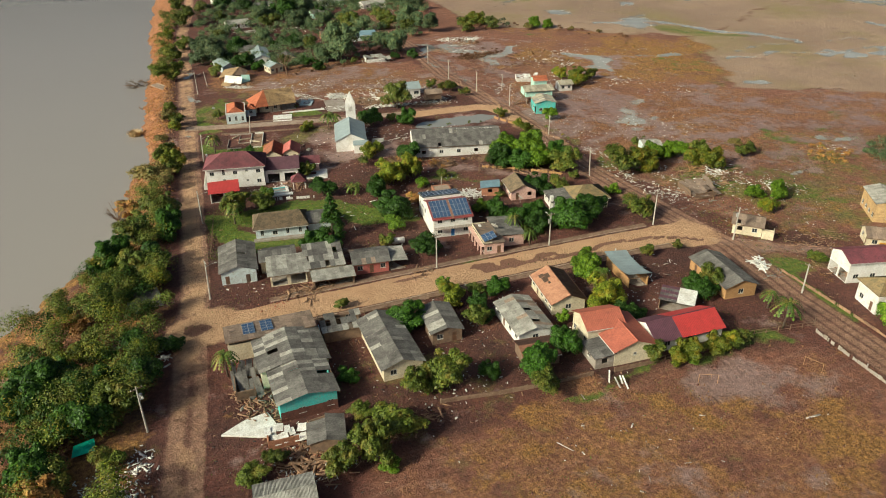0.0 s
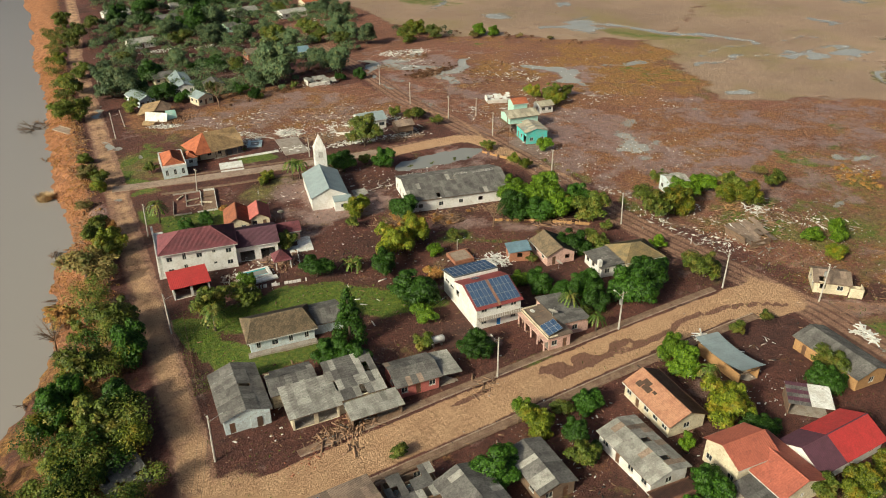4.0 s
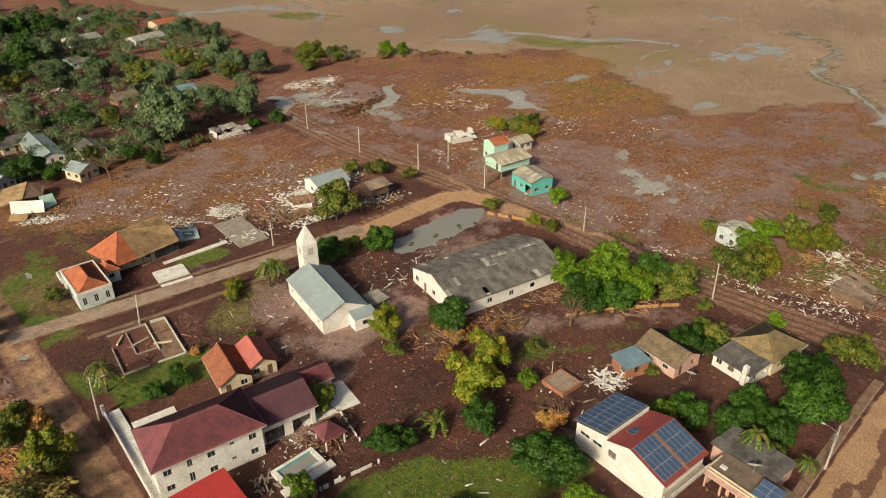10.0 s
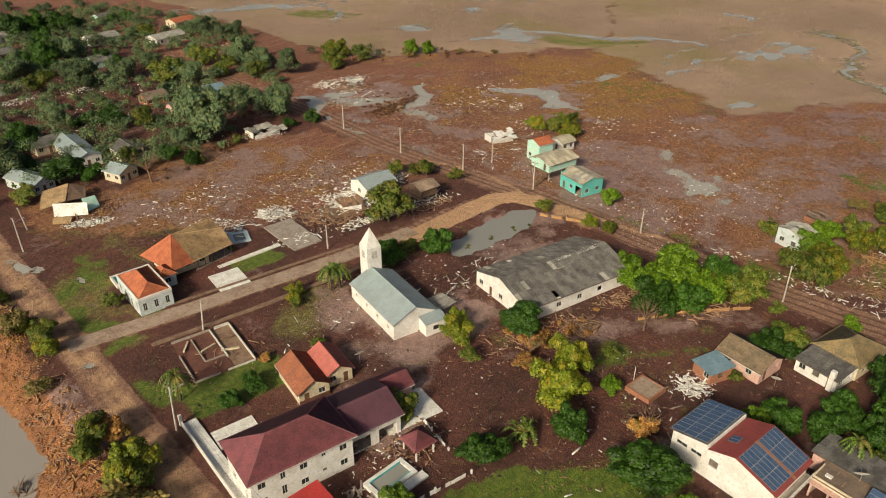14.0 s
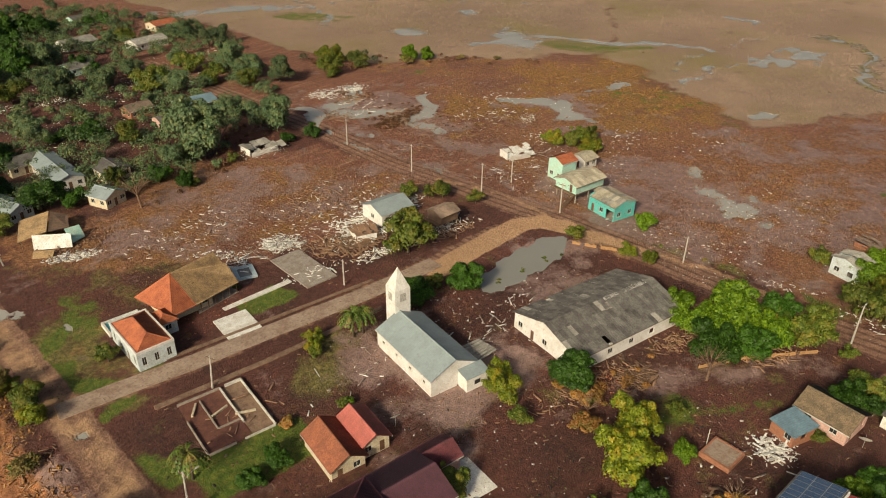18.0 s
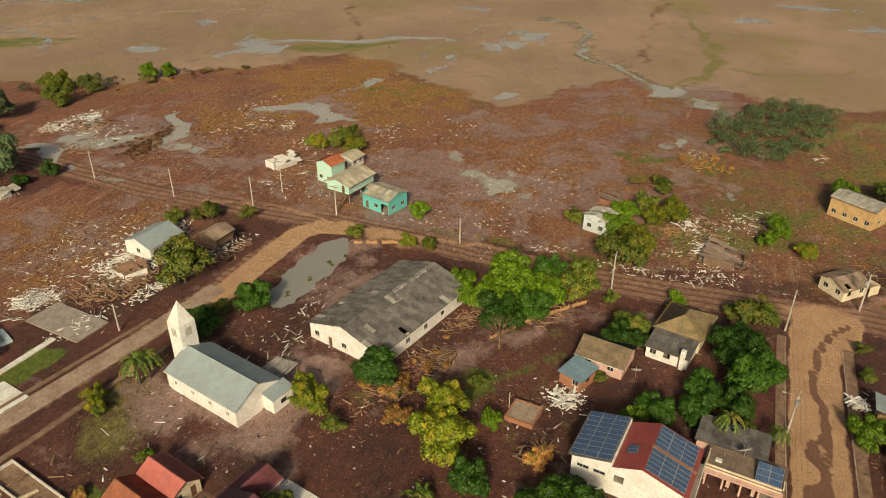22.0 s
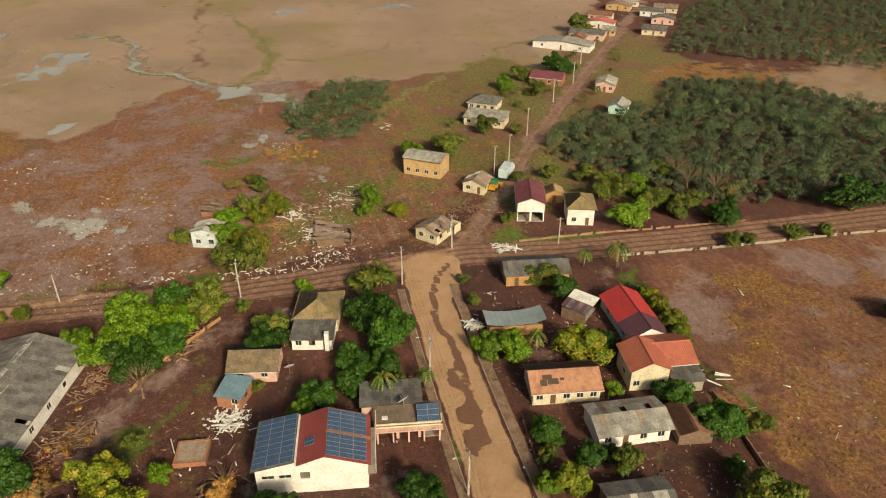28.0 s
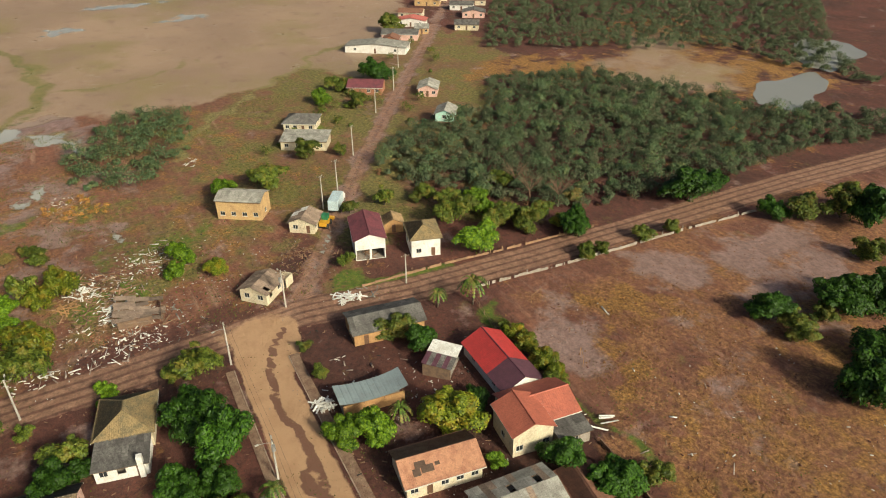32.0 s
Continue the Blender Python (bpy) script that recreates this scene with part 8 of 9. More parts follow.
river_row = [street_pole(*a) for a in ((-9.7, 99.0, 9.2, 0, 0, 20, True), (4.8, 135.9, 9.0, 0, 2, 100), (7.8, 173.5, 9.0, 0, 0, 95), (13.4, 217.7, 8.5, 0, 3, 95), (20.4, 294.1, 8.5, 0, 0, 95), (25.5, 350, 8.5, 0, 0, 95))]
cables(river_row)
street_row = [street_pole(*a) for a in ((53.0, 128.6, 8.6, 0, 0, 180), (81.2, 127.4, 8.6, 0, 0, 180, True), (110.3, 126.3, 9.2, 0, 0, 200))]
cables([river_row[1]] + street_row)
east_row = [street_pole(*a) for a in ((122.6, 112.1, 8.4, 0, 2, 90, True), (113.6, 159.4, 8.8, 0, -4, 90), (121.2, 195.0, 6.5, 0, 0, 90, False, False), (124.0, 228.0, 8.0, 0, 0, 90, False, False), (121.0, 249.8, 8.0, 0, 0, 90, False, False), (118.7, 272.0, 8.0, 0, 0, 90, False, False), (120.7, 299.4, 8.0, 0, 0, 90, False, False))]
cables([street_row[2], *east_row[1:]])
cables([street_row[2], east_row[0]])
far_row = [street_pole(*a) for a in ((158.9, 90.0, 9.0, 0, 0, 60), (166.1, 83.2, 9.0, 0, 0, 60), (186.7, 69.9, 9.0, 0, 0, 60), (216.1, 49.0, 8.5, 0, 0, 60), (234.7, 33.2, 8.5, 0, 0, 60), (259.5, 19.0, 8.5, 0, 0, 60))]
cables([east_row[0], *far_row])
street_pole(30.9, 237.9, 6.4, 0, 6, 100, False, False)
street_pole(67.0, 244.3, 6.0, 0, 0, 90, False, False)
street_pole(130.9, 247.3, 6.5, 0, 0, 90, False, False)
street_pole(118.3, 87.6, 7.0, 0, 0, 90, False, False)
street_pole(25.3, 304.2, 6.0, 0, -6, 90, False, False)


def fence(name, label, line, post, step, height, rails, material, rng, boarded=False, category="fence"):
    """Posts with rails or boards between them."""
    top = thing(name, pose(*line[0], 0), label, category)
    for (ax, ay), (bx, by) in zip(line, line[1:]):
        run = math.hypot(bx - ax, by - ay)
        m = Matrix.Translation((ax - line[0][0], ay - line[0][1], 0)) @ Matrix.Rotation(math.atan2(by - ay, bx - ax), 4, "Z")
        for k in range(int(run / step) + 1):
            part("post", Shape().box(k * step - post, k * step + post, -post, post, -0.3, height * rng.uniform(0.85, 1.05), m @ Matrix.Rotation(rng.uniform(-0.05, 0.05), 4, "Y")), material, top)
        for r in range(rails):
            z = height * (0.3 + 0.6 * r / max(1, rails - 1)) if rails > 1 else height * 0.5
            part("rail", Shape().box(0, run, -0.02, 0.02, z - 0.05, z + 0.05, m), material, top)
        if boarded:
            for k in range(int(run / 0.9)):
                if rng.random() < 0.85:
                    part("board", Shape().box(k * 0.9 + 0.03, k * 0.9 + 0.87, -0.03, 0.03, -0.1, height * rng.uniform(0.7, 1.0), m @ Matrix.Rotation(rng.uniform(-0.12, 0.12), 4, "X")), material, top)
    return top


frng = random.Random(5)
yard_wall = thing("wall_fence", pose(0, 0, 0), "low mud-stained concrete wall along the backyards", "fence")
for (ax, ay), (bx, by) in (((36, 86.4), (46, 84.4)), ((46, 84.4), (56, 83.0)), ((56, 83.0), (65, 82.2)), ((67.5, 81.6), (77, 80.6))):
    run, m = math.hypot(bx - ax, by - ay), Matrix.Translation((ax, ay, 0)) @ Matrix.Rotation(math.atan2(by - ay, bx - ax), 4, "Z")
    for k in range(int(run / 2.5)):
        part("wall_panel", Shape().box(k * 2.5, k * 2.5 + 2.47, -0.1, 0.1, -0.3, 0.75 + 0.08 * frng.uniform(-1, 1), m @ Matrix.Rotation(frng.uniform(-0.03, 0.03), 4, "X")), FOOTWAY, yard_wall)
        part("post", Shape().box(k * 2.5 - 0.14, k * 2.5 + 0.14, -0.15, 0.15, -0.3, 0.9, m), FOOTWAY, yard_wall)
fence("wire_fence", "thin timber posts along the red-roofed house", ((75, 80.6), (93, 81.2), (112, 77.5)), 0.06, 2.6, 1.2, 2, TIMBER, frng)
fence("wall_fence", "long low mud-stained wall beside the eastern road", ((109.6, 76), (107.5, 55), (105.5, 20), (103, -10)), 0.10, 3.0, 0.8, 0, CONCRETE, frng, True)
fence("wall_fence", "orange mud-caked retaining wall by the woodland road", ((121.5, 96), (120.8, 78), (119, 60), (117.5, 38)), 0.12, 3.0, 0.7, 0, JUNKWOOD, frng, True)
fence("board_fence", "broken plank fence by the dark tree group", ((88.5, 178), (96, 173), (107, 163)), 0.07, 2.0, 0.9, 1, TANWOOD, frng, True)
fence("plank_fence", "collapsed orange planks by the pond", ((112.6, 217.6), (116.6, 207.2)), 0.08, 1.6, 0.8, 0, TANWOOD, frng, True)
fence("wire_fence", "leaning posts beyond the sandy road", ((124, 268), (126, 256), (133, 247)), 0.07, 3.0, 1.1, 1, TIMBER, frng)
fence("yard_fence", "patchy timber fence along the street yards", ((46.5, 117.2), (58, 116.8), (66, 115.8)), 0.06, 2.2, 1.1, 2, TIMBER, frng)
fence("yard_fence", "patchy fence in front of the workshop yard", ((23, 118.0), (44, 117.2)), 0.06, 2.4, 1.2, 2, TIMBER, frng)
fence("yard_fence", "muddy boards beside the grey-roofed house", ((84, 117), (84.8, 105.6)), 0.06, 2.0, 1.2, 1, TIMBER, frng, True)
fence("yard_fence", "rickety posts along the turf lawn", ((7.2, 154), (11.4, 179)), 0.06, 2.6, 1.1, 2, TIMBER, frng)

# ruins: bare floors and wall stumps
slab = solid("floor_slab", Shape().box(-3.6, 3.6, -7.2, 7.2, -0.2, 0.28, pose(65.7, 255.5, 0, 0, 0, -8)), CONCRETE, "bare concrete floor of a washed-away house", "floor slab")
solid("floor_slab", Shape().box(-3.3, 3.3, -3.6, 3.6, -0.2, 0.22, pose(44.4, 249.4, 0, 0, 0, -12)), JUNKWHITE, "white tiled floor left open to the sky", "floor slab")
solid("floor_slab", Shape().box(-7.6, 7.6, -0.6, 0.6, -0.2, 0.2, pose(53.2, 254.6, 0, 0, 0, -6)), JUNKWHITE, "pale concrete garden path", "path")
ruin = thing("foundation_ruin", pose(28.3, 230.6, 0, 0, 0, -13), "roofless foundation with low broken walls", "ruin")
for (x0, x1, y0, y1, h) in ((-5.4, 1.6, 6.5, 6.7, 0.5), (2.6, 5.4, 6.5, 6.7, 0.65), (-5.4, -1.0, -6.7, -6.5, 0.35), (0.4, 5.4, -6.7, -6.5, 0.4), (-5.5, -5.3, -6.5, 2.0, 0.5), (5.3, 5.5, -6.5, 6.5, 0.6), (1.6, 1.8, -3.0, 6.5, 0.55), (-2.2, -2.0, -2.0, 5.6, 0.4), (-2.0, 1.6, -2.2, -2.0, 0.35)):
    part("wall_stump", Shape().box(x0, x1, y0, y1, -0.2, h), FRAME if x0 > 0 else CONCRETE, ruin)
for k in range(3):
    part("fallen_post", Shape().box(-1.6, 1.6, -0.16, 0.16, 0.1, 0.4, pose(-3.6 + 3.2 * k, 4.0 - 2.6 * k, 0.05, 0, 4, 60 - 37 * k)), CREAM, ruin)
part("floor", Shape().box(-5.3, 1.6, -6.5, 6.5, -0.25, 0.06), MUD, ruin)
part("floor", Shape().box(1.8, 5.3, -6.5, 6.5, -0.25, 0.08), FOOTWAY, ruin)
pooltub = thing("garden_pool", pose(56.5, 263.3, 0, 0, 0, 66), "moulded blue garden pool in a white surround", "pool")
for shape in (Shape().box(-2.6, 2.6, -2.2, -1.3, -0.2, 0.4), Shape().box(-2.6, 2.6, 1.3, 2.2, -0.2, 0.4), Shape().box(-2.6, -1.9, -1.3, 1.3, -0.2, 0.4), Shape().box(1.9, 2.6, -1.3, 1.3, -0.2, 0.4)):
    part("pool_rim", shape, TRUCKBOX, pooltub)
part("pool_water", Shape().box(-1.9, 1.9, -1.3, 1.3, -0.2, 0.15), POND, pooltub)
strip_pool = thing("lap_pool", pose(30.7, 265.3, 0, 0, 0, -9), "narrow turquoise pool behind the corner cottage", "pool")
for shape in (Shape().box(-3.4, -3.0, -2.2, 2.2, -0.2, 0.9), Shape().box(3.0, 3.4, -2.2, 2.2, -0.2, 0.9), Shape().box(-3.0, 3.0, 1.8, 2.2, -0.2, 0.9), Shape().box(-3.0, 3.0, -2.2, -1.8, -0.2, 0.9)):
    part("pool_rim", shape, JUNKWHITE, strip_pool)
part("pool_water", Shape().box(-3.0, 3.0, -1.8, 1.8, -0.2, 0.6), TURQUOISE, strip_pool)
cistern = thing("cistern", pose(70.8, 167.2, 0, 0, 0, -8), "low square concrete cistern with rusty lid", "cistern")
for shape in (Shape().box(-2.4, 2.4, -2.4, -2.1, -0.2, 0.9), Shape().box(-2.4, 2.4, 2.1, 2.4, -0.2, 0.9), Shape().box(-2.4, -2.1, -2.1, 2.1, -0.2, 0.9), Shape().box(2.1, 2.4, -2.1, 2.1, -0.2, 0.9)):
    part("rim", shape, BRICK, cistern)
part("lid", Shape().box(-2.1, 2.1, -2.1, 2.1, -0.2, 0.8), KERB, cistern)
part("pipe", Shape().tube([(0.6, 2.8, -0.2), (0.6, 2.8, 3.2)], [0.09, 0.08]), POLEGREY, cistern)

solid("floor_slab", Shape().slab([(1.0, 93.2, 0.32), (7.6, 89.8, 0.30), (10.4, 91.6, 0.34), (9.6, 92.2, 0.34), (8.8, 95.6, 0.36), (4.6, 95.0, 0.34)], 0.5), JUNKWHITE, "broken white concrete floor beside the turquoise workshop", "floor slab")

# wrecked houses
def wreck(name, label, x, y, ang, lx, ly, wall, roofm, tilt, category="wrecked house"):
    """A broken shell: leaning walls and a roof slumped over them."""
    top = thing(name, pose(x, y, 0, 0, 0, ang), label, category)
    rng = random.Random(int(x * 7 + y))
    for s in "SW":
        m, length = side_frame(s, lx, ly)
        shape = Shape().box(0.1, length * 0.8, -0.16, 0, -0.2, rng.uniform(1.4, 2.2), m @ Matrix.Rotation(rng.uniform(-0.25, 0.1), 4, "X"))
        part("wall", shape, wall, top)
    for k in range(3):
        t = pose(rng.uniform(-0.5, 0.5), (k - 1) * ly * 0.33, 0.9 + 0.35 * k, tilt * rng.uniform(0.6, 1.2), rng.uniform(-8, 8), rng.uniform(-10, 10))
        for i in range(6):
            if rng.random() < 0.85:
                w = t @ pose(rng.uniform(-0.15, 0.15), rng.uniform(-0.3, 0.3), rng.uniform(0, 0.1), rng.uniform(-5, 5), rng.uniform(-5, 5), rng.uniform(-9, 9))
                part("roof_sheet", Shape().box(-lx / 2 + i * lx / 6, -lx / 2 + (i + 0.96) * lx / 6, -ly / 4, ly / 4, 0.0, 0.05, w), roofm, top)
    for k in range(7):
        t = pose(rng.uniform(-lx, lx) * 0.6, rng.uniform(-ly, ly) * 0.6, 0.3, rng.uniform(-15, 15), rng.uniform(-20, 20), rng.uniform(0, 180))
        part("beam", Shape().box(-2.0, 2.0, -0.08, 0.08, -0.08, 0.08, t), TIMBER, top)
    return top


torn = thing("wrecked_house", pose(36.0, 305.0, 0), "house torn open, white and mint walls fallen under a tan roof", "wrecked house")
off = Vector((36.0, 305.0, 0))
for corners, mat, kind in (
    (((32.2, 305.4, 0.3), (38.4, 300.6, 0.3), (39.4, 302.4, 2.7), (33.2, 307.4, 2.9)), JUNKWHITE, "wall"),
    (((39.0, 302.2, 0.3), (42.6, 303.2, 0.3), (42.8, 305.4, 2.5), (39.4, 305.2, 2.8)), MINT, "wall"),
    (((30.6, 309.0, 1.6), (36.2, 306.8, 2.9), (40.2, 313.6, 4.2), (34.2, 315.8, 3.2)), CLAY_TAN, "roof"),
    (((36.4, 306.6, 2.8), (41.0, 306.6, 2.2), (43.4, 312.0, 2.6), (40.4, 313.4, 4.1)), WOODWALL, "roof"),
    (((30.4, 302.4, 0.15), (33.6, 299.8, 0.2), (35.0, 301.4, 0.8), (31.6, 304.0, 0.9)), CLAY_TAN, "roof"),
):
    part(kind, Shape().slab([Vector(c) - off for c in corners], 0.14), mat, torn)
for x, y, h in ((31.4, 309.4, 1.9), (36.0, 307.4, 2.8), (39.8, 312.8, 4.0), (34.4, 315.0, 3.2), (42.6, 311.4, 2.5), (40.6, 307.2, 2.2)):
    part("post", Shape().tube([(x - 36.0, y - 305.0, -0.2), (x - 36.0, y - 305.0, h - 0.15)], [0.11, 0.10]), TIMBER, torn)
part("wall", Shape().box(-3.6, 5.6, 8.4, 8.6, -0.2, 1.8), WOODWALL, torn)
wreck("wrecked_house", "collapsed house with slumped brown boards", 134.4, 137.6, -8, 8.0, 8.0, WOODWALL, FIBRE_BROWN, 9)
wreck("wrecked_house", "flattened white house by the dirt road", 147.2, 256.5, -22, 9.0, 5.0, WHITE, JUNKWHITE, 8)
wreck("wrecked_house", "heap of broken white and mint boards", 101.8, 315.0, -4, 11.0, 6.0, JUNKWHITE, FIBRE_LIGHT, 12)
wreck("wrecked_house", "smashed white garden wall and boards", 84.5, 255.5, -25, 6.0, 5.0, JUNKWHITE, JUNKWOOD, 16)
wreck("wrecked_house", "buckled brown shed in the meadow", 155.0, 164.8, -18, 5.6, 5.6, BRICK, FIBRE_BROWN, 12)
wreck("wrecked_house", "collapsed brick outbuilding behind the workshop", 10.4, 88.2, -4, 6.0, 3.0, BRICK, JUNKWHITE, 8)
wreck("wrecked_house", "torn lean-to beside the workshop", 7.0, 104.6, -4, 4.2, 8.0, WOODWALL, FIBRE, 18)
wreck("wrecked_house", "half-sunk hut on the river bank", -7.8, 140.0, 10, 6.4, 6.2, CONCRETE, FIBRE, 16)
house("shed", "pale shed under an old tree in the meadow", 139.4, 166.0, -20, 5.2, 6.0, 3.8, PALE, gable(0.8, "x", "sheets", FIBRE_LIGHT, 0.3, missing=0.08), {"W": "w o", "S": "d"}, category="shed", seed=71)

# houses half hidden in the northern grove and along the far road
for k, (x, y, a, lx, ly, wall, roofm) in enumerate(((54, 341, -6, 7, 22, WHITE, ZINC), (50, 352, 0, 8, 7, CREAM, FIBRE), (110, 361, -8, 12, 9, PALE, BLUEZINC), (95, 352, -5, 8, 7, ROSE, FIBRE), (143, 446, 4, 15, 9, WHITE, FIBRE_LIGHT), (122, 466, 6, 14, 10, WHITE, FIBRE_LIGHT), (165, 470, 5, 12, 8, CREAM, CLAY), (56, 420, 5, 12, 8, WHITE, FIBRE_LIGHT), (60, 500, 5, 14, 9, WHITE, FIBRE_LIGHT), (80, 470, 5, 11, 8, CREAM, FIBRE), (105, 430, 0, 10, 8, MINT, FIBRE), (64, 330, -4, 7, 7, CREAM, FIBRE), (36, 328, 12, 6, 12, PALE, ZINC), (144, 507, 5, 9, 8, MINT, FIBRE), (96, 503, 5, 11, 8, WHITE, FIBRE_LIGHT), (94, 369, 0, 8, 6, BRICK, FIBRE_BROWN), (55, 316, 15, 6, 6, CREAM, ZINC))):
    house("house", "pale house half hidden among the grove trees", x, y, a, lx, ly, 2.8, wall, gable(1.3, "x" if lx > ly else "y", "metal", roofm, 0.4), {"S": "w d w", "W": "w w"}, seed=80 + k)
for k, (x, y, lx, ly, wall, roofm) in enumerate(((287, 15, 10, 26, WHITE, FIBRE_LIGHT), (281, 8, 7, 7, MINT, FIBRE_LIGHT), (301, -3, 9, 16, ROSE, FIBRE), (321, -19, 8, 14, WHITE, PINK), (337, -27, 8, 12, CREAM, CLAY_BROWN), (305, -16, 6, 6, OCHRE, FIBRE_LIGHT), (321, -54, 8, 11, ROSE, FIBRE), (301, -38, 8, 11, CREAM, FIBRE), (339, -58, 8, 12, WHITE, FIBRE), (358, -48, 8, 13, OCHRE, FIBRE_BROWN), (367, -58, 8, 12, CREAM, FIBRE_LIGHT), (346, -70, 8, 12, CREAM, FIBRE_BROWN), (294, 5, 6, 7, BRICK, CLAY_BROWN))):
    house("house", "small house in the row along the far road", x, y, -35 + (k * 7) % 9 - 4, lx, ly, 2.7, wall, gable(1.3, "y" if k % 3 else "x", "sheets" if k % 2 else "metal", roofm, 0.4), {"W": "w d w", "S": "w w", "N": "w w"}, seed=110 + k)

# truck and loader on the far road
truck = thing("truck", pose(158.2, 86.6, 0, 0, 0, -35), "pale box truck parked on the wet road", "truck")
part("cargo_box", Shape().box(-4.0, 2.0, -1.25, 1.25, 1.0, 3.5), TRUCKBOX, truck)
cab = part("cab", Shape().add([(2.1, -1.2, 0.6), (4.2, -1.2, 0.6), (4.2, 1.2, 0.6), (2.1, 1.2, 0.6), (2.1, -1.15, 2.6), (3.5, -1.15, 2.6), (3.5, 1.15, 2.6), (2.1, 1.15, 2.6), (4.2, -1.2, 1.6), (4.2, 1.2, 1.6)], [(3, 2, 1, 0), (4, 5, 6, 7), (0, 1, 8, 5, 4), (2, 3, 7, 6, 9), (1, 2, 9, 8), (8, 9, 6, 5), (3, 0, 4, 7)]), WHITE, truck)
part("windscreen", Shape().slab([(4.15, -1.0, 1.72), (4.15, 1.0, 1.72), (3.62, 1.0, 2.5), (3.62, -1.0, 2.5)][::1], 0.03), GLASS, cab)
part("chassis", Shape().box(-4.0, 4.0, -0.5, 0.5, 0.6, 0.95), CABLE, truck)
for x in (-2.8, -1.7, 3.1):
    for y in (-1.1, 1.1):
        wheel = part("wheel", Shape().tube([(x, y - 0.14, 0.48), (x, y + 0.14, 0.48)], [0.48, 0.48], 14), TYRE, truck)
        part("hub", Shape().tube([(x, y - 0.16, 0.48), (x, y + 0.16, 0.48)], [0.2, 0.2], 10), STEEL, wheel)
loader = thing("wheel_loader", pose(150.6, 92.6, 0, 0, 0, -40), "yellow and green wheel loader at work site", "loader")
part("body", Shape().box(-2.2, 0.4, -0.9, 0.9, 0.7, 1.7), YELLOWPAINT, loader)
part("cab", Shape().box(-0.6, 0.9, -0.75, 0.75, 1.7, 2.9), GREENPAINT, loader)
part("boom", Shape().tube([(0.6, 0, 1.4), (2.0, 0, 1.9), (2.8, 0, 0.7)], [0.18, 0.16, 0.14]), YELLOWPAINT, loader)
part("bucket", Shape().box(2.6, 3.5, -1.1, 1.1, 0.1, 0.8), YELLOWPAINT, loader)
for x in (-1.6, 0.9):
    for y in (-0.95, 0.95):
        part("wheel", Shape().tube([(x, y - 0.2, 0.6), (x, y + 0.2, 0.6)], [0.6, 0.6], 14), TYRE, loader)

# goal posts on the muddy pitch
goal = thing("goal", pose(99.8, 68.0, 0, 0, 0, 20), "weathered wooden football goal standing in mud", "goal")
for s in (-1.6, 1.6):
    part("post", Shape().tube([(0, s, -0.2), (0, s, 1.9)], [0.05, 0.05]), TANWOOD, goal)
part("crossbar", Shape().tube([(0, -1.6, 1.9), (0, 1.6, 1.9)], [0.05, 0.05]), TANWOOD, goal)
copy_thing(goal, pose(80.2, 72.4, 0, 0, 0, 60))
tarp = Shape().slab([(-20.6, 96.6, 0.9), (-17.2, 97.2, 0.7), (-17.4, 99.8, 1.0), (-20.4, 99.4, 0.8)], 0.05)
solid("tarpaulin", tarp, TARP, "bright green tarpaulin sheet draped over rubble", "tarpaulin")


# flood debris
def debris(name, label, material, seed, spots, least, greatest, flat=0.12, category="debris", off_road=False):
    """Broken boards and lumps strewn over ellipses; spots are rows of x, y, rx, ry, turn, count."""
    rng = np.random.default_rng(seed)
    corners = np.array([(x, y, z) for z in (-0.5, 0.5) for x, y in ((-0.5, -0.5), (0.5, -0.5), (0.5, 0.5), (-0.5, 0.5))])
    quad = np.array([(3, 2, 1, 0), (4, 5, 6, 7), (0, 1, 5, 4), (1, 2, 6, 5), (2, 3, 7, 6), (3, 0, 4, 7)])
    vs, fs, start = [], [], 0
    for x, y, rx, ry, turn, count in spots:
        r, a = np.sqrt(rng.random(count)) * rng.uniform(0.5, 1.15, count), rng.uniform(0, 2 * np.pi, count)
        u, v = rx * r * np.cos(a), ry * r * np.sin(a)
        c, s = math.cos(radians(turn)), math.sin(radians(turn))
        px, py = x + u * c - v * s, y + u * s + v * c
        if off_road:
            keep = most([strip(line, px, py, 4.4, 0.5) for line in (MAIN_STREET, RIVER_ROAD, CHURCH_STREET, EAST_ROAD)]) < 0.5
            px, py = px[keep], py[keep]
            count = len(px)
        long = least * (greatest / least) ** (rng.random(count) ** 1.4)
        wide = np.minimum(long * rng.uniform(0.08, 0.55, count), rng.uniform(0.08, 0.30, count))
        thick = np.minimum(wide, flat * rng.uniform(0.5, 2.0, count))
        yaw, pitch = rng.uniform(0, 2 * np.pi, count), rng.normal(0, 0.16, count)
        p = corners[None] * np.stack([long, wide, thick], -1)[:, None]
        p = np.stack([p[..., 0] * np.cos(pitch)[:, None] - p[..., 2] * np.sin(pitch)[:, None], p[..., 1], p[..., 0] * np.sin(pitch)[:, None] + p[..., 2] * np.cos(pitch)[:, None]], -1)
        p = np.stack([p[..., 0] * np.cos(yaw)[:, None] - p[..., 1] * np.sin(yaw)[:, None], p[..., 0] * np.sin(yaw)[:, None] + p[..., 1] * np.cos(yaw)[:, None], p[..., 2]], -1)
        z = lie(px, py) + thick * 0.4 + np.abs(np.sin(pitch)) * long * 0.4
        p += np.stack([px, py, z], -1)[:, None]
        vs.append(p.reshape(-1, 3))
        fs.append((np.arange(count)[:, None, None] * 8 + quad[None]).reshape(-1, 4) + start)
        start += count * 8
    return tagged(new(name, fast_mesh(name, np.concatenate(vs), np.concatenate(fs), material)), label, category, "", "stuff")


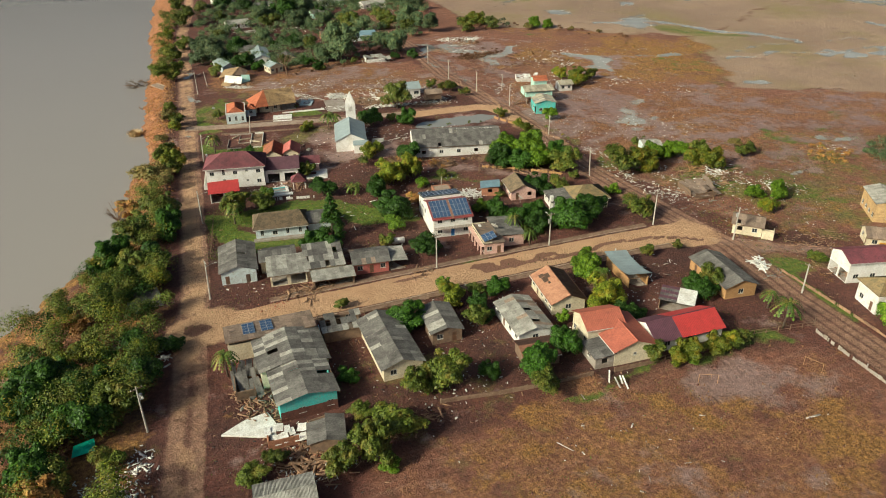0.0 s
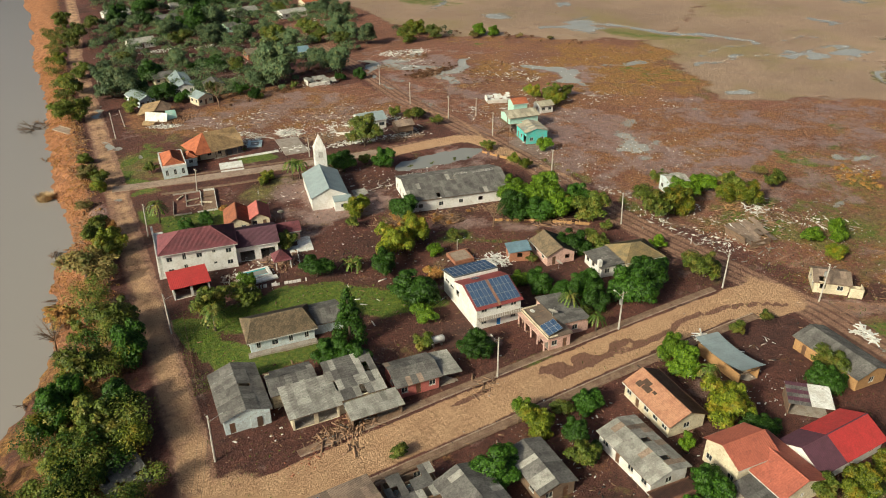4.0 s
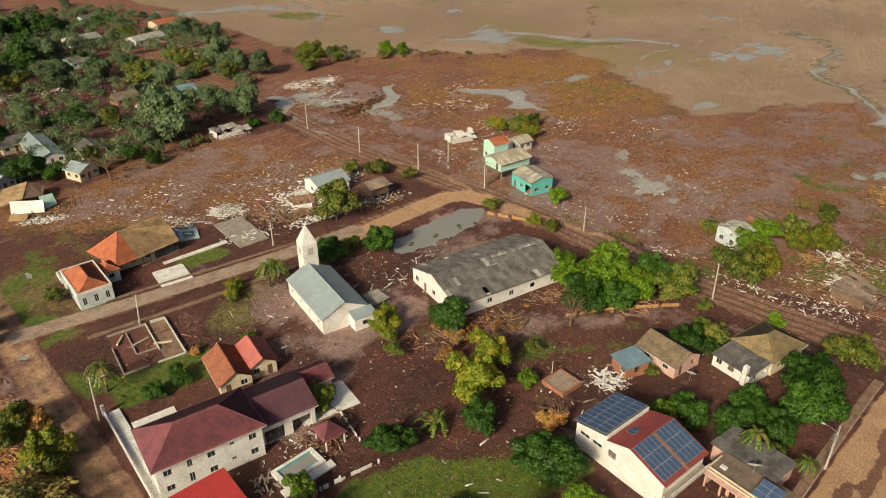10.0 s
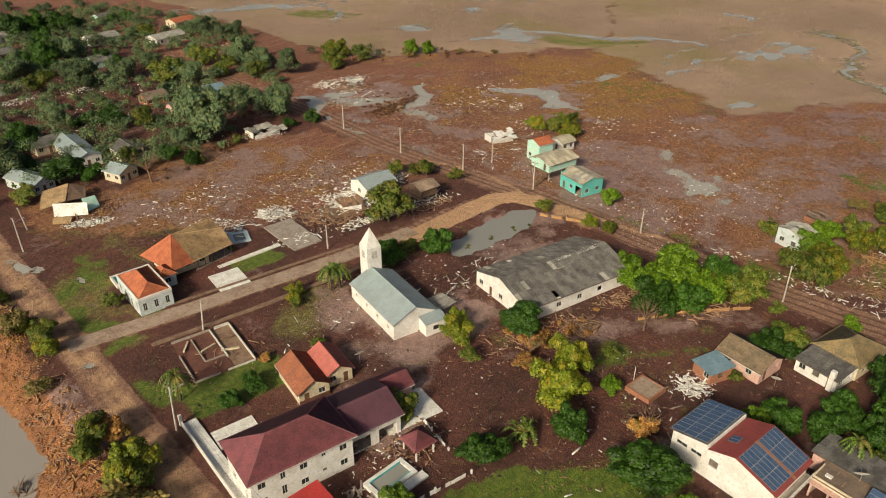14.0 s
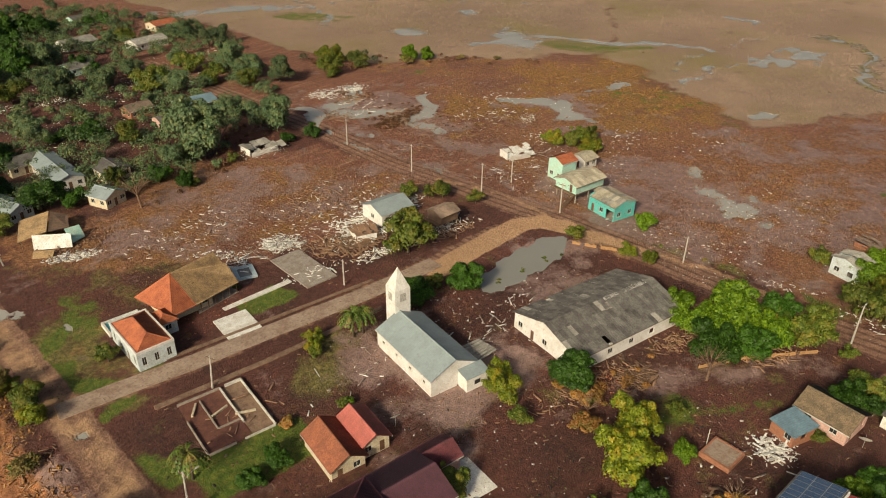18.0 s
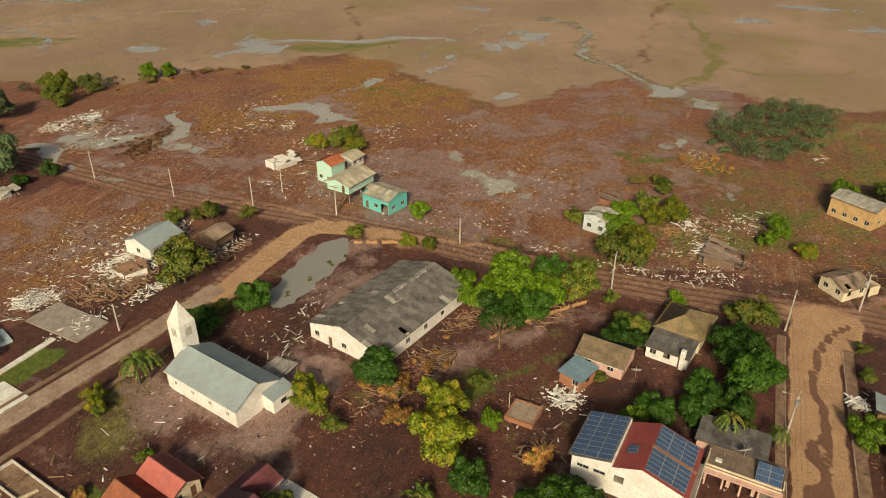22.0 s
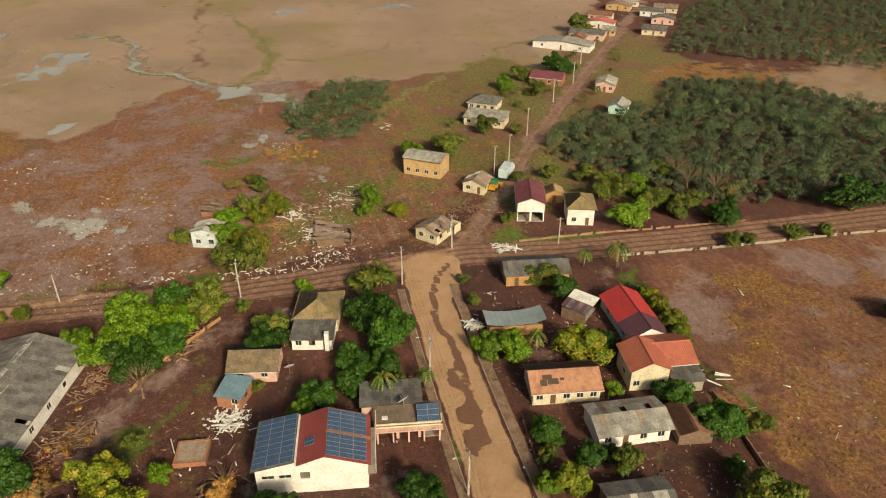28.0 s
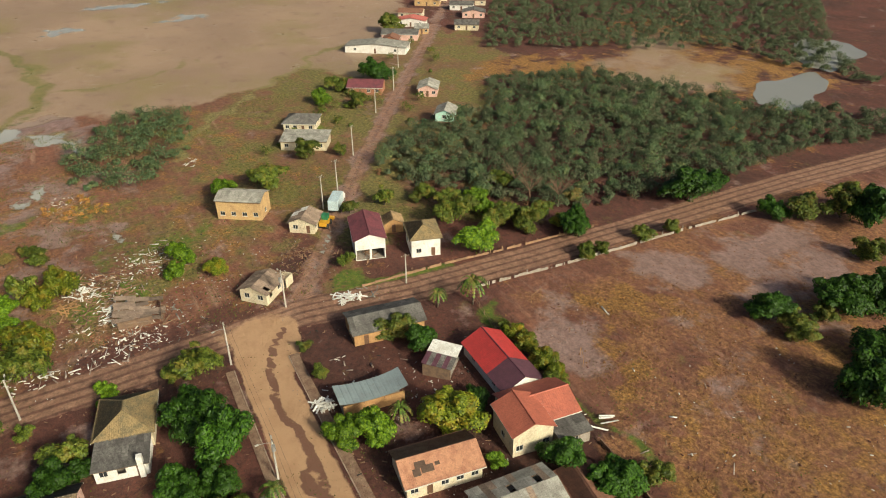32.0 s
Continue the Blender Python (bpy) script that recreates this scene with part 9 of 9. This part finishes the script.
debris("white_debris", "splintered white boards and plaster strewn by the flood", JUNKWHITE, 1, ((70, 267, 5, 4, -30, 240), (82, 257, 8, 5, -20, 320), (57, 274, 6, 2.2, -40, 120), (86, 260, 5, 4, 0, 160), (66, 252, 8, 4, -20, 120), (37, 297, 6, 2.6, -25, 300), (102, 314, 8, 5, 0, 150), (132, 138, 8, 7, 0, 80), (147, 144, 9, 5, 40, 60), (134, 154, 8, 5, 60, 70), (126, 174, 2, 8, 10, 60), (123, 158, 3, 12, 5, 70), (154, 134, 8, 6, 0, 90), (125, 140, 4, 8, 0, 90)), 0.15, 1.1)
debris("white_debris", "scattered white scraps of plaster and plastic", JUNKWHITE, 2, ((-16, 89, 7, 4, 0, 260), (78, 161, 4, 3, 30, 150), (76, 164, 4, 4, 0, 60), (92, 116, 2, 2, 0, 60), (64, 175, 22, 22, 0, 70), (74, 224, 14, 9, 0, 40), (45, 215, 26, 20, 0, 50), (88, 214, 18, 6, 0, 40), (34, 190, 12, 6, 0, 130), (24, 140, 18, 8, 0, 120), (12, 84, 10, 8, 0, 130), (40, 90, 18, 8, 0, 90), (56, 108, 12, 12, 0, 60), (92, 102, 12, 12, 0, 80), (130, 200, 8, 24, 0, 160), (158, 190, 22, 18, 0, 130), (150, 240, 20, 14, 0, 120), (118, 180, 4, 30, 0, 80)), 0.15, 0.7)
debris("fine_litter", "white flecks of plastic and plaster over the meadow", JUNKWHITE, 16, ((150, 190, 28, 24, 0, 240), (150, 235, 26, 22, 0, 240), (180, 280, 45, 45, 0, 320), (85, 285, 36, 22, 0, 150), (145, 128, 28, 26, 0, 170), (60, 200, 50, 40, 0, 160), (45, 110, 50, 30, 0, 200), (60, 55, 44, 26, 0, 90), (90, 390, 60, 60, 0, 420)), 0.12, 0.55, 0.08, off_road=True)
debris("fine_litter", "fine pale litter spread over the washed ground", JUNKGREY, 3, ((90, 285, 40, 26, 0, 140), (170, 280, 50, 60, 0, 520), (150, 310, 24, 20, 0, 260), (70, 60, 40, 30, 0, 70), (140, 120, 24, 24, 0, 200), (75, 400, 60, 60, 0, 500), (190, 180, 60, 40, 0, 160), (60, 110, 50, 30, 0, 200), (60, 200, 50, 50, 0, 320), (220, 230, 60, 60, 0, 160)), 0.1, 0.5)
debris("timber_debris", "broken planks and beams heaped by the flood", JUNKWOOD, 4, ((78, 255, 12, 6, -40, 220), (9, 99, 6, 9, 0, 260), (13, 82, 7, 6, 0, 220), (28, 84, 10, 4, 0, 90), (40, 302, 9, 6, 10, 130), (100, 178, 12, 4, -35, 160), (72, 191, 12, 4, -10, 150), (94, 184, 8, 3, -20, 120), (140, 145, 16, 12, 0, 260), (50, 128, 4, 3, 0, 40), (25, 131, 8, 3, 0, 120), (36, 188, 6, 5, 0, 110), (145, 285, 24, 20, 0, 260), (210, 130, 10, 6, 0, 60), (135, 92, 5, 6, 0, 60), (140, 104, 8, 6, 0, 70), (30, 230, 8, 6, 0, 16)), 0.5, 2.6, 0.1)
debris("mud_clods", "lumps of mud and silt over the flooded yards", MUD, 7, ((40, 120, 60, 50, 0, 2600), (60, 190, 70, 60, 0, 1400), (80, 290, 60, 40, 0, 700), (140, 130, 40, 40, 0, 900), (60, 60, 60, 40, 0, 900)), 0.1, 0.5, 0.2, off_road=True)
debris("fine_litter", "brown twigs and splinters over the muddy yards", JUNKWOOD, 8, ((40, 120, 60, 50, 0, 1500), (60, 190, 70, 60, 0, 2000), (80, 285, 50, 30, 0, 600), (140, 130, 40, 50, 0, 1400), (150, 270, 40, 60, 0, 1200)), 0.15, 1.0, 0.06, off_road=True)
debris("fine_litter", "dark wet scraps strewn over the mud", TYRE, 9, ((60, 190, 70, 60, 0, 900), (40, 110, 60, 40, 0, 700), (140, 130, 40, 50, 0, 500)), 0.1, 0.7, 0.08, off_road=True)
debris("white_debris", "pale wreckage carried onto the meadow", JUNKWHITE, 31, ((176, 272, 5, 3, 20, 60), (170, 284, 16, 10, -30, 80), (190, 292, 14, 8, 0, 40), (166, 258, 12, 5, -40, 50), (178, 240, 14, 8, 0, 46), (150, 338, 9, 5, -30, 160), (160, 337, 5, 3, 0, 60), (132, 252, 6, 10, 0, 40), (190, 220, 18, 12, 0, 30), (88, 272, 24, 14, 0, 190), (60, 288, 18, 10, -10, 110), (100, 262, 12, 7, -10, 90), (100, 244, 10, 3, -20, 110), (88, 247, 8, 2.5, -8, 120), (194, 146, 6, 4, 0, 30), (206, 112, 4, 3, 0, 16)), 0.35, 1.7, 0.1, off_road=True)
debris("white_debris", "broken white wall panels heaped over the wrecked lot", JUNKWHITE, 33, ((69, 268, 5, 4, -30, 90), (66.5, 252, 5, 2.5, -10, 60), (57, 267, 5, 4, 0, 60), (46, 268, 7, 3, 0, 50), (88, 263, 8, 4, -20, 110), (92, 254, 8, 3, -20, 80), (80, 248, 7, 2.5, -10, 60), (104, 262, 6, 5, 0, 40)), 0.6, 2.4, 0.14, off_road=True)
debris("timber_debris", "dark sticks and boards stranded round the pools", JUNKWOOD, 32, ((146, 303, 12, 5, 40, 240), (152, 330, 9, 5, 0, 160), (136, 320, 6, 8, 0, 90), (174, 272, 7, 4, 20, 60), (190, 146, 7, 5, 0, 120), (90, 280, 26, 14, 0, 200), (60, 290, 18, 10, -10, 120), (98, 242, 10, 3, -15, 90)), 0.5, 2.6, 0.12, off_road=True)
debris("brick_debris", "broken red tiles and bricks in heaps", JUNKRED, 5, ((14, 84, 6, 5, 0, 260), (16, 128, 4, 2, 0, 50), (130, 146, 4, 4, 0, 100), (76, 188, 5, 3, 0, 80), (40, 192, 5, 3, 0, 30), (200, 128, 6, 5, 0, 60), (45, 255, 8, 6, 0, 70), (8, 104, 4, 5, 0, 80)), 0.15, 0.5, 0.2)
debris("roof_debris", "torn roofing sheets lying about", FIBRE_LIGHT, 6, ((10, 100, 5, 8, 0, 30), (26, 131, 8, 2, 0, 16), (128, 134, 8, 8, 0, 24), (70, 262, 8, 4, -50, 26), (26, 114, 5, 4, 0, 24), (120, 96, 4, 3, 0, 8)), 0.8, 2.4, 0.05)


def heap(name, label, x, y, radius, pieces, material, long, seed):
    """A heap of crossed pieces, countable sticks or sheets."""
    rng = random.Random(seed)
    top = thing(name, pose(x, y, 0), label, "heap")
    for k in range(pieces):
        t = pose(rng.uniform(-radius, radius), rng.uniform(-radius, radius), 0.15 + 0.9 * rng.random() * (1 - k / pieces), rng.uniform(-18, 18), rng.uniform(-18, 18), rng.uniform(0, 180))
        part("board", Shape().box(-long / 2 * rng.uniform(0.5, 1), long / 2, -0.14, 0.14, -0.04, 0.04, t), material, top)


heap("board_heap", "tangled heap of white painted boards", 77.2, 161.6, 2.2, 34, JUNKWHITE, 2.6, 1)
heap("board_heap", "small tangle of white boards by the street", 92.2, 116.2, 1.3, 26, JUNKWHITE, 2.0, 2)
heap("board_heap", "pile of long pale planks by the wrecked house", 80.5, 253.5, 3.0, 22, JUNKWOOD, 5.0, 3)
heap("board_heap", "crossed white boards on the wet road verge", 118.6, 98.8, 1.4, 14, JUNKWHITE, 2.2, 4)
heap("board_heap", "splintered roof timbers behind the workshop", 13.5, 83.0, 3.0, 40, JUNKWOOD, 3.4, 5)
heap("board_heap", "pale wreckage beside the crossroads meadow", 137.0, 140.6, 3.0, 26, JUNKWHITE, 3.0, 6)
heap("log_heap", "fallen pale trunks on the field edge", 67.0, 79.4, 1.6, 4, JUNKWHITE, 3.0, 7)


# the river bank: a concrete landing, driftwood and straw islands
landing = thing("landing", pose(10.3, 308.5, -0.55, 0, 5, -57), "cracked concrete boat landing jutting over the eroded bank", "landing")
part("slab", Shape().box(-9.0, 6.5, -1.7, 1.7, -0.35, 0.0), KERB, landing)
part("kerb", Shape().box(-9.0, 6.5, 1.45, 1.7, 0.004, 0.22), KERB, landing)


def driftwood(x, y, z, size, count, seed):
    """Stranded limbs lying crosswise in the shallows."""
    rng = random.Random(seed)
    top = thing("driftwood", pose(x, y, z), "tangle of stranded bare branches in the shallows", "driftwood", "driftwood on the bank")
    for _ in range(count):
        a, lift = rng.uniform(0, 6.28), rng.uniform(0.05, 0.45)
        long = size * rng.uniform(0.5, 1.0)
        foot = Vector((rng.uniform(-0.3, 0.3) * size, rng.uniform(-0.3, 0.3) * size, -0.3))
        tip = foot + Vector((math.cos(a) * long, math.sin(a) * long, lift * long))
        mid = (foot + tip) / 2 + Vector((rng.uniform(-0.1, 0.1) * long, rng.uniform(-0.1, 0.1) * long, 0.08 * long))
        bough = Shape().tube([foot, mid, tip], [0.15, 0.10, 0.04], 5)
        for _ in range(4):
            b = a + rng.uniform(-0.9, 0.9)
            bough.tube([mid, mid + Vector((math.cos(b), math.sin(b), rng.uniform(0, 0.5))) * long * 0.4], [0.06, 0.02], 4)
        part("branch", bough, DEADBARK if rng.random() < 0.5 else BARK, top)


for k, (x, y, size, count) in enumerate(((-7.2, 226.5, 3.2, 7), (0.5, 330.5, 7.0, 16), (-0.6, 297.2, 3.0, 6), (-8.6, 206.0, 4.2, 10), (-10.5, 193.0, 4.5, 12), (3.5, 336.0, 5.0, 9), (-18.0, 170.0, 4.0, 8))):
    driftwood(x, y, WATER_LEVEL + 0.1, size, count, 60 + k)


def straw_island(x, y, r, seed):
    rng = np.random.default_rng(seed)
    n = 900
    a, d = rng.uniform(0, 6.28, n), r * np.sqrt(rng.random(n))
    foot = np.stack([d * np.cos(a), d * np.sin(a), 0 * a - 0.2], -1)
    tip = foot * 1.5 + np.stack([rng.normal(0, 0.3, n), rng.normal(0, 0.3, n), r * rng.uniform(0.5, 1.1, n)], -1)
    side = np.stack([-np.sin(a), np.cos(a), 0 * a], -1) * 0.07
    verts = np.stack([foot - side, foot + side, tip + side * 0.3, tip - side * 0.3], 1).reshape(-1, 3)
    top = thing("straw_tuft", pose(x, y, WATER_LEVEL), "round tuft of dry reeds standing in the river", "reeds")
    part("reed_clump", fast_mesh("reed_clump", verts, np.arange(n)[:, None] * 4 + np.array([[0, 1, 2, 3]]), REED), REED, top)


straw_island(-4.8, 264.7, 1.9, 1)
debris("white_debris", "pale rubble between the northern houses", JUNKWHITE, 10, ((63, 406, 12, 5, 0, 240), (83, 402, 9, 4, 0, 140), (150, 341, 9, 5, 0, 200), (160, 338, 8, 6, 0, 140), (70, 370, 20, 20, 0, 160), (110, 395, 24, 14, 0, 180), (150, 420, 20, 16, 0, 160)), 0.2, 1.2)
debris("bank_roots", "roots, sticks and clods exposed in the eroded bank", JUNKWOOD, 11, ((1, 232, 5, 26, -12, 320), (8, 285, 4, 40, -8, 320), (14, 370, 5, 50, -6, 200)), 0.3, 2.4, 0.1)
debris("bank_clods", "orange lumps of earth slipped down the bank", RUSTYBRUSH, 12, ((0, 230, 5, 26, -12, 260), (7, 285, 4, 40, -8, 260), (13, 370, 5, 50, -6, 200)), 0.2, 1.3, 0.5)
debris("wreckage", "white and grey wreckage dumped beside the river road", JUNKWHITE, 13, ((-16, 84, 6, 4, 10, 240), (-11, 92, 2.5, 4, 0, 60), (-6, 120, 2, 6, -8, 40)), 0.3, 1.8, 0.15)
debris("torn_sheets", "torn white and pale blue sheets over the ruined shed", TRUCKBOX, 14, ((24.5, 116.2, 2.2, 1.2, 0, 26), (27, 115.2, 3.0, 1.6, 0, 16)), 0.6, 2.2, 0.05)
debris("roof_patches", "fallen planks leaning by the workshop wall", JUNKWOOD, 15, ((6.6, 104, 2.2, 6, -6, 70), (24, 126.5, 1.5, 1.2, 0, 12), (22, 131.5, 3.5, 1.5, 0, 50)), 0.6, 2.8, 0.08)
debris("white_boards", "long white and grey boards thrown about by the flood", JUNKWHITE, 17, ((134, 143, 12, 9, 0, 27), (148, 142, 12, 7, 40, 31), (156, 130, 9, 7, 0, 18), (122, 146, 3, 12, 0, 13), (70, 267, 5, 4, -30, 70), (82, 257, 7, 5, 0, 80), (62, 270, 8, 5, -40, 27), (74, 214, 8, 6, 0, 12), (84, 214, 10, 3, 0, 8), (60, 158, 30, 20, 0, 18), (150, 252, 12, 8, 0, 22), (150, 322, 14, 10, 0, 40), (37, 297, 6, 2.6, -25, 40), (60, 66, 36, 18, 0, 6), (95, 108, 8, 8, 0, 11), (48, 224, 12, 8, 0, 9), (104, 247, 6, 5, 0, 18), (13, 80, 6, 6, 0, 18)), 0.7, 3.0, 0.07)
debris("grey_boards", "long grey and brown boards thrown about by the flood", JUNKGREY, 19, ((134, 143, 12, 9, 0, 27), (148, 142, 12, 7, 40, 31), (156, 130, 9, 7, 0, 18), (122, 146, 3, 12, 0, 13), (70, 267, 5, 4, -30, 70), (82, 257, 7, 5, 0, 80), (62, 270, 8, 5, -40, 27), (74, 214, 8, 6, 0, 12), (84, 214, 10, 3, 0, 8), (60, 158, 30, 20, 0, 18), (150, 252, 12, 8, 0, 22), (150, 322, 14, 10, 0, 40), (37, 297, 6, 2.6, -25, 40), (60, 66, 36, 18, 0, 6), (95, 108, 8, 8, 0, 11), (48, 224, 12, 8, 0, 9), (104, 247, 6, 5, 0, 18), (13, 80, 6, 6, 0, 18)), 0.7, 3.0, 0.07)
debris("timber_debris", "long brown beams and roof timbers in the rubble", JUNKWOOD, 18, ((78, 258, 7, 5, 0, 90), (136, 139, 9, 7, 0, 70), (147, 143, 10, 6, 0, 60), (79, 185, 4, 3, 0, 90), (100, 170, 8, 3, -40, 70), (31, 228, 7, 5, 0, 8), (24, 131, 6, 2, 0, 50)), 1.2, 4.2, 0.14)
heap("board_heap", "jumbled white wall pieces beside the bare slab", 84.2, 258.0, 3.2, 40, JUNKWHITE, 2.6, 8)
heap("board_heap", "brown roof beams fallen across the lot", 79.4, 255.6, 3.0, 16, TIMBER, 6.0, 9)
heap("board_heap", "pale broken boards in the weedy lot", 147.9, 146.6, 2.6, 26, JUNKWHITE, 2.6, 10)
heap("board_heap", "splintered orange planks in the weedy lot", 143.6, 150.0, 2.0, 18, TANWOOD, 2.4, 11)
heap("sheet_heap", "crumpled white sheets dumped by the crossroads", 119.4, 100.6, 1.8, 30, JUNKWHITE, 2.2, 12)
shelter = thing("shelter", pose(66.4, 209.6, 0, 0, 0, -15), "collapsed ribbed sheet shelter behind the church", "shelter")
for k in range(7):
    part("roof_sheet", Shape().slab([(-1.6 + 0.02 * k, -2.6 + 0.75 * k, 1.2), (2.2, -2.6 + 0.75 * k, 2.0 - 0.12 * k), (2.2, -2.05 + 0.75 * k, 2.0 - 0.12 * k), (-1.6, -2.05 + 0.75 * k, 1.2)], 0.05), FIBRE_LIGHT, shelter)
for sx, sy in ((-1.4, -2.3), (2.0, -2.3), (-1.4, 2.3), (2.0, 2.3)):
    part("post", Shape().box(sx - 0.08, sx + 0.08, sy - 0.08, sy + 0.08, -0.2, 1.15), TIMBER, shelter)
house("hut", "small timber hut with tan roof behind the plum-roofed house", 141.0, 79.6, -17, 4.0, 4.4, 2.4, TANWOOD, gable(1.1, "x", "tile", CLAY_TAN, 0.3), {"W": "d", "S": "w"}, category="hut", seed=141)
for x, y in ((103.6, 219.4), (96.7, 220.4), (89.9, 221.8)):
    tree("bush", x, y, 0.7)
fence("garden_wall", "low white garden wall behind the pool", ((25.0, 180.4), (38.0, 177.4)), 0.12, 3.2, 0.9, 0, WHITE, frng, True)
fence("garden_wall", "broken white wall stubs by the villa lawn", ((38.6, 183.0), (40.6, 190.0)), 0.12, 2.4, 0.8, 0, WHITE, frng, True)
heap("board_heap", "rubble and broken furniture beside the villa pool", 23.8, 186.4, 1.8, 22, JUNKGREY, 1.6, 13)
heap("brush_heap", "dead brush dragged against the hall wall", 79.4, 185.2, 2.6, 46, DEADBARK, 2.6, 14)
heap("brush_heap", "brown branches piled by the cistern", 62.6, 164.0, 1.8, 34, DEADBARK, 2.0, 15)


# ---- kerb stones, one by one ----
kerb_mesh = Shape().box(-0.48, 0.48, -0.09, 0.09, -0.2, 0.17).mesh("kerb_stone", KERB)
for name, side in (("pavement_north", 4.8), ("pavement_south", -4.8)):
    line = offset_line(WALK_LINE, side)
    for (ax, ay), (bx, by) in zip(line, line[1:]):
        run = math.hypot(bx - ax, by - ay)
        for k in range(int(run)):
            s = (k + 0.5) / int(run)
            ob = part("kerb_stone", kerb_mesh, KERB, bpy.data.objects[name])
            ob.matrix_world = pose(ax + s * (bx - ax), ay + s * (by - ay), 0, 0, 0, math.degrees(math.atan2(by - ay, bx - ax)))
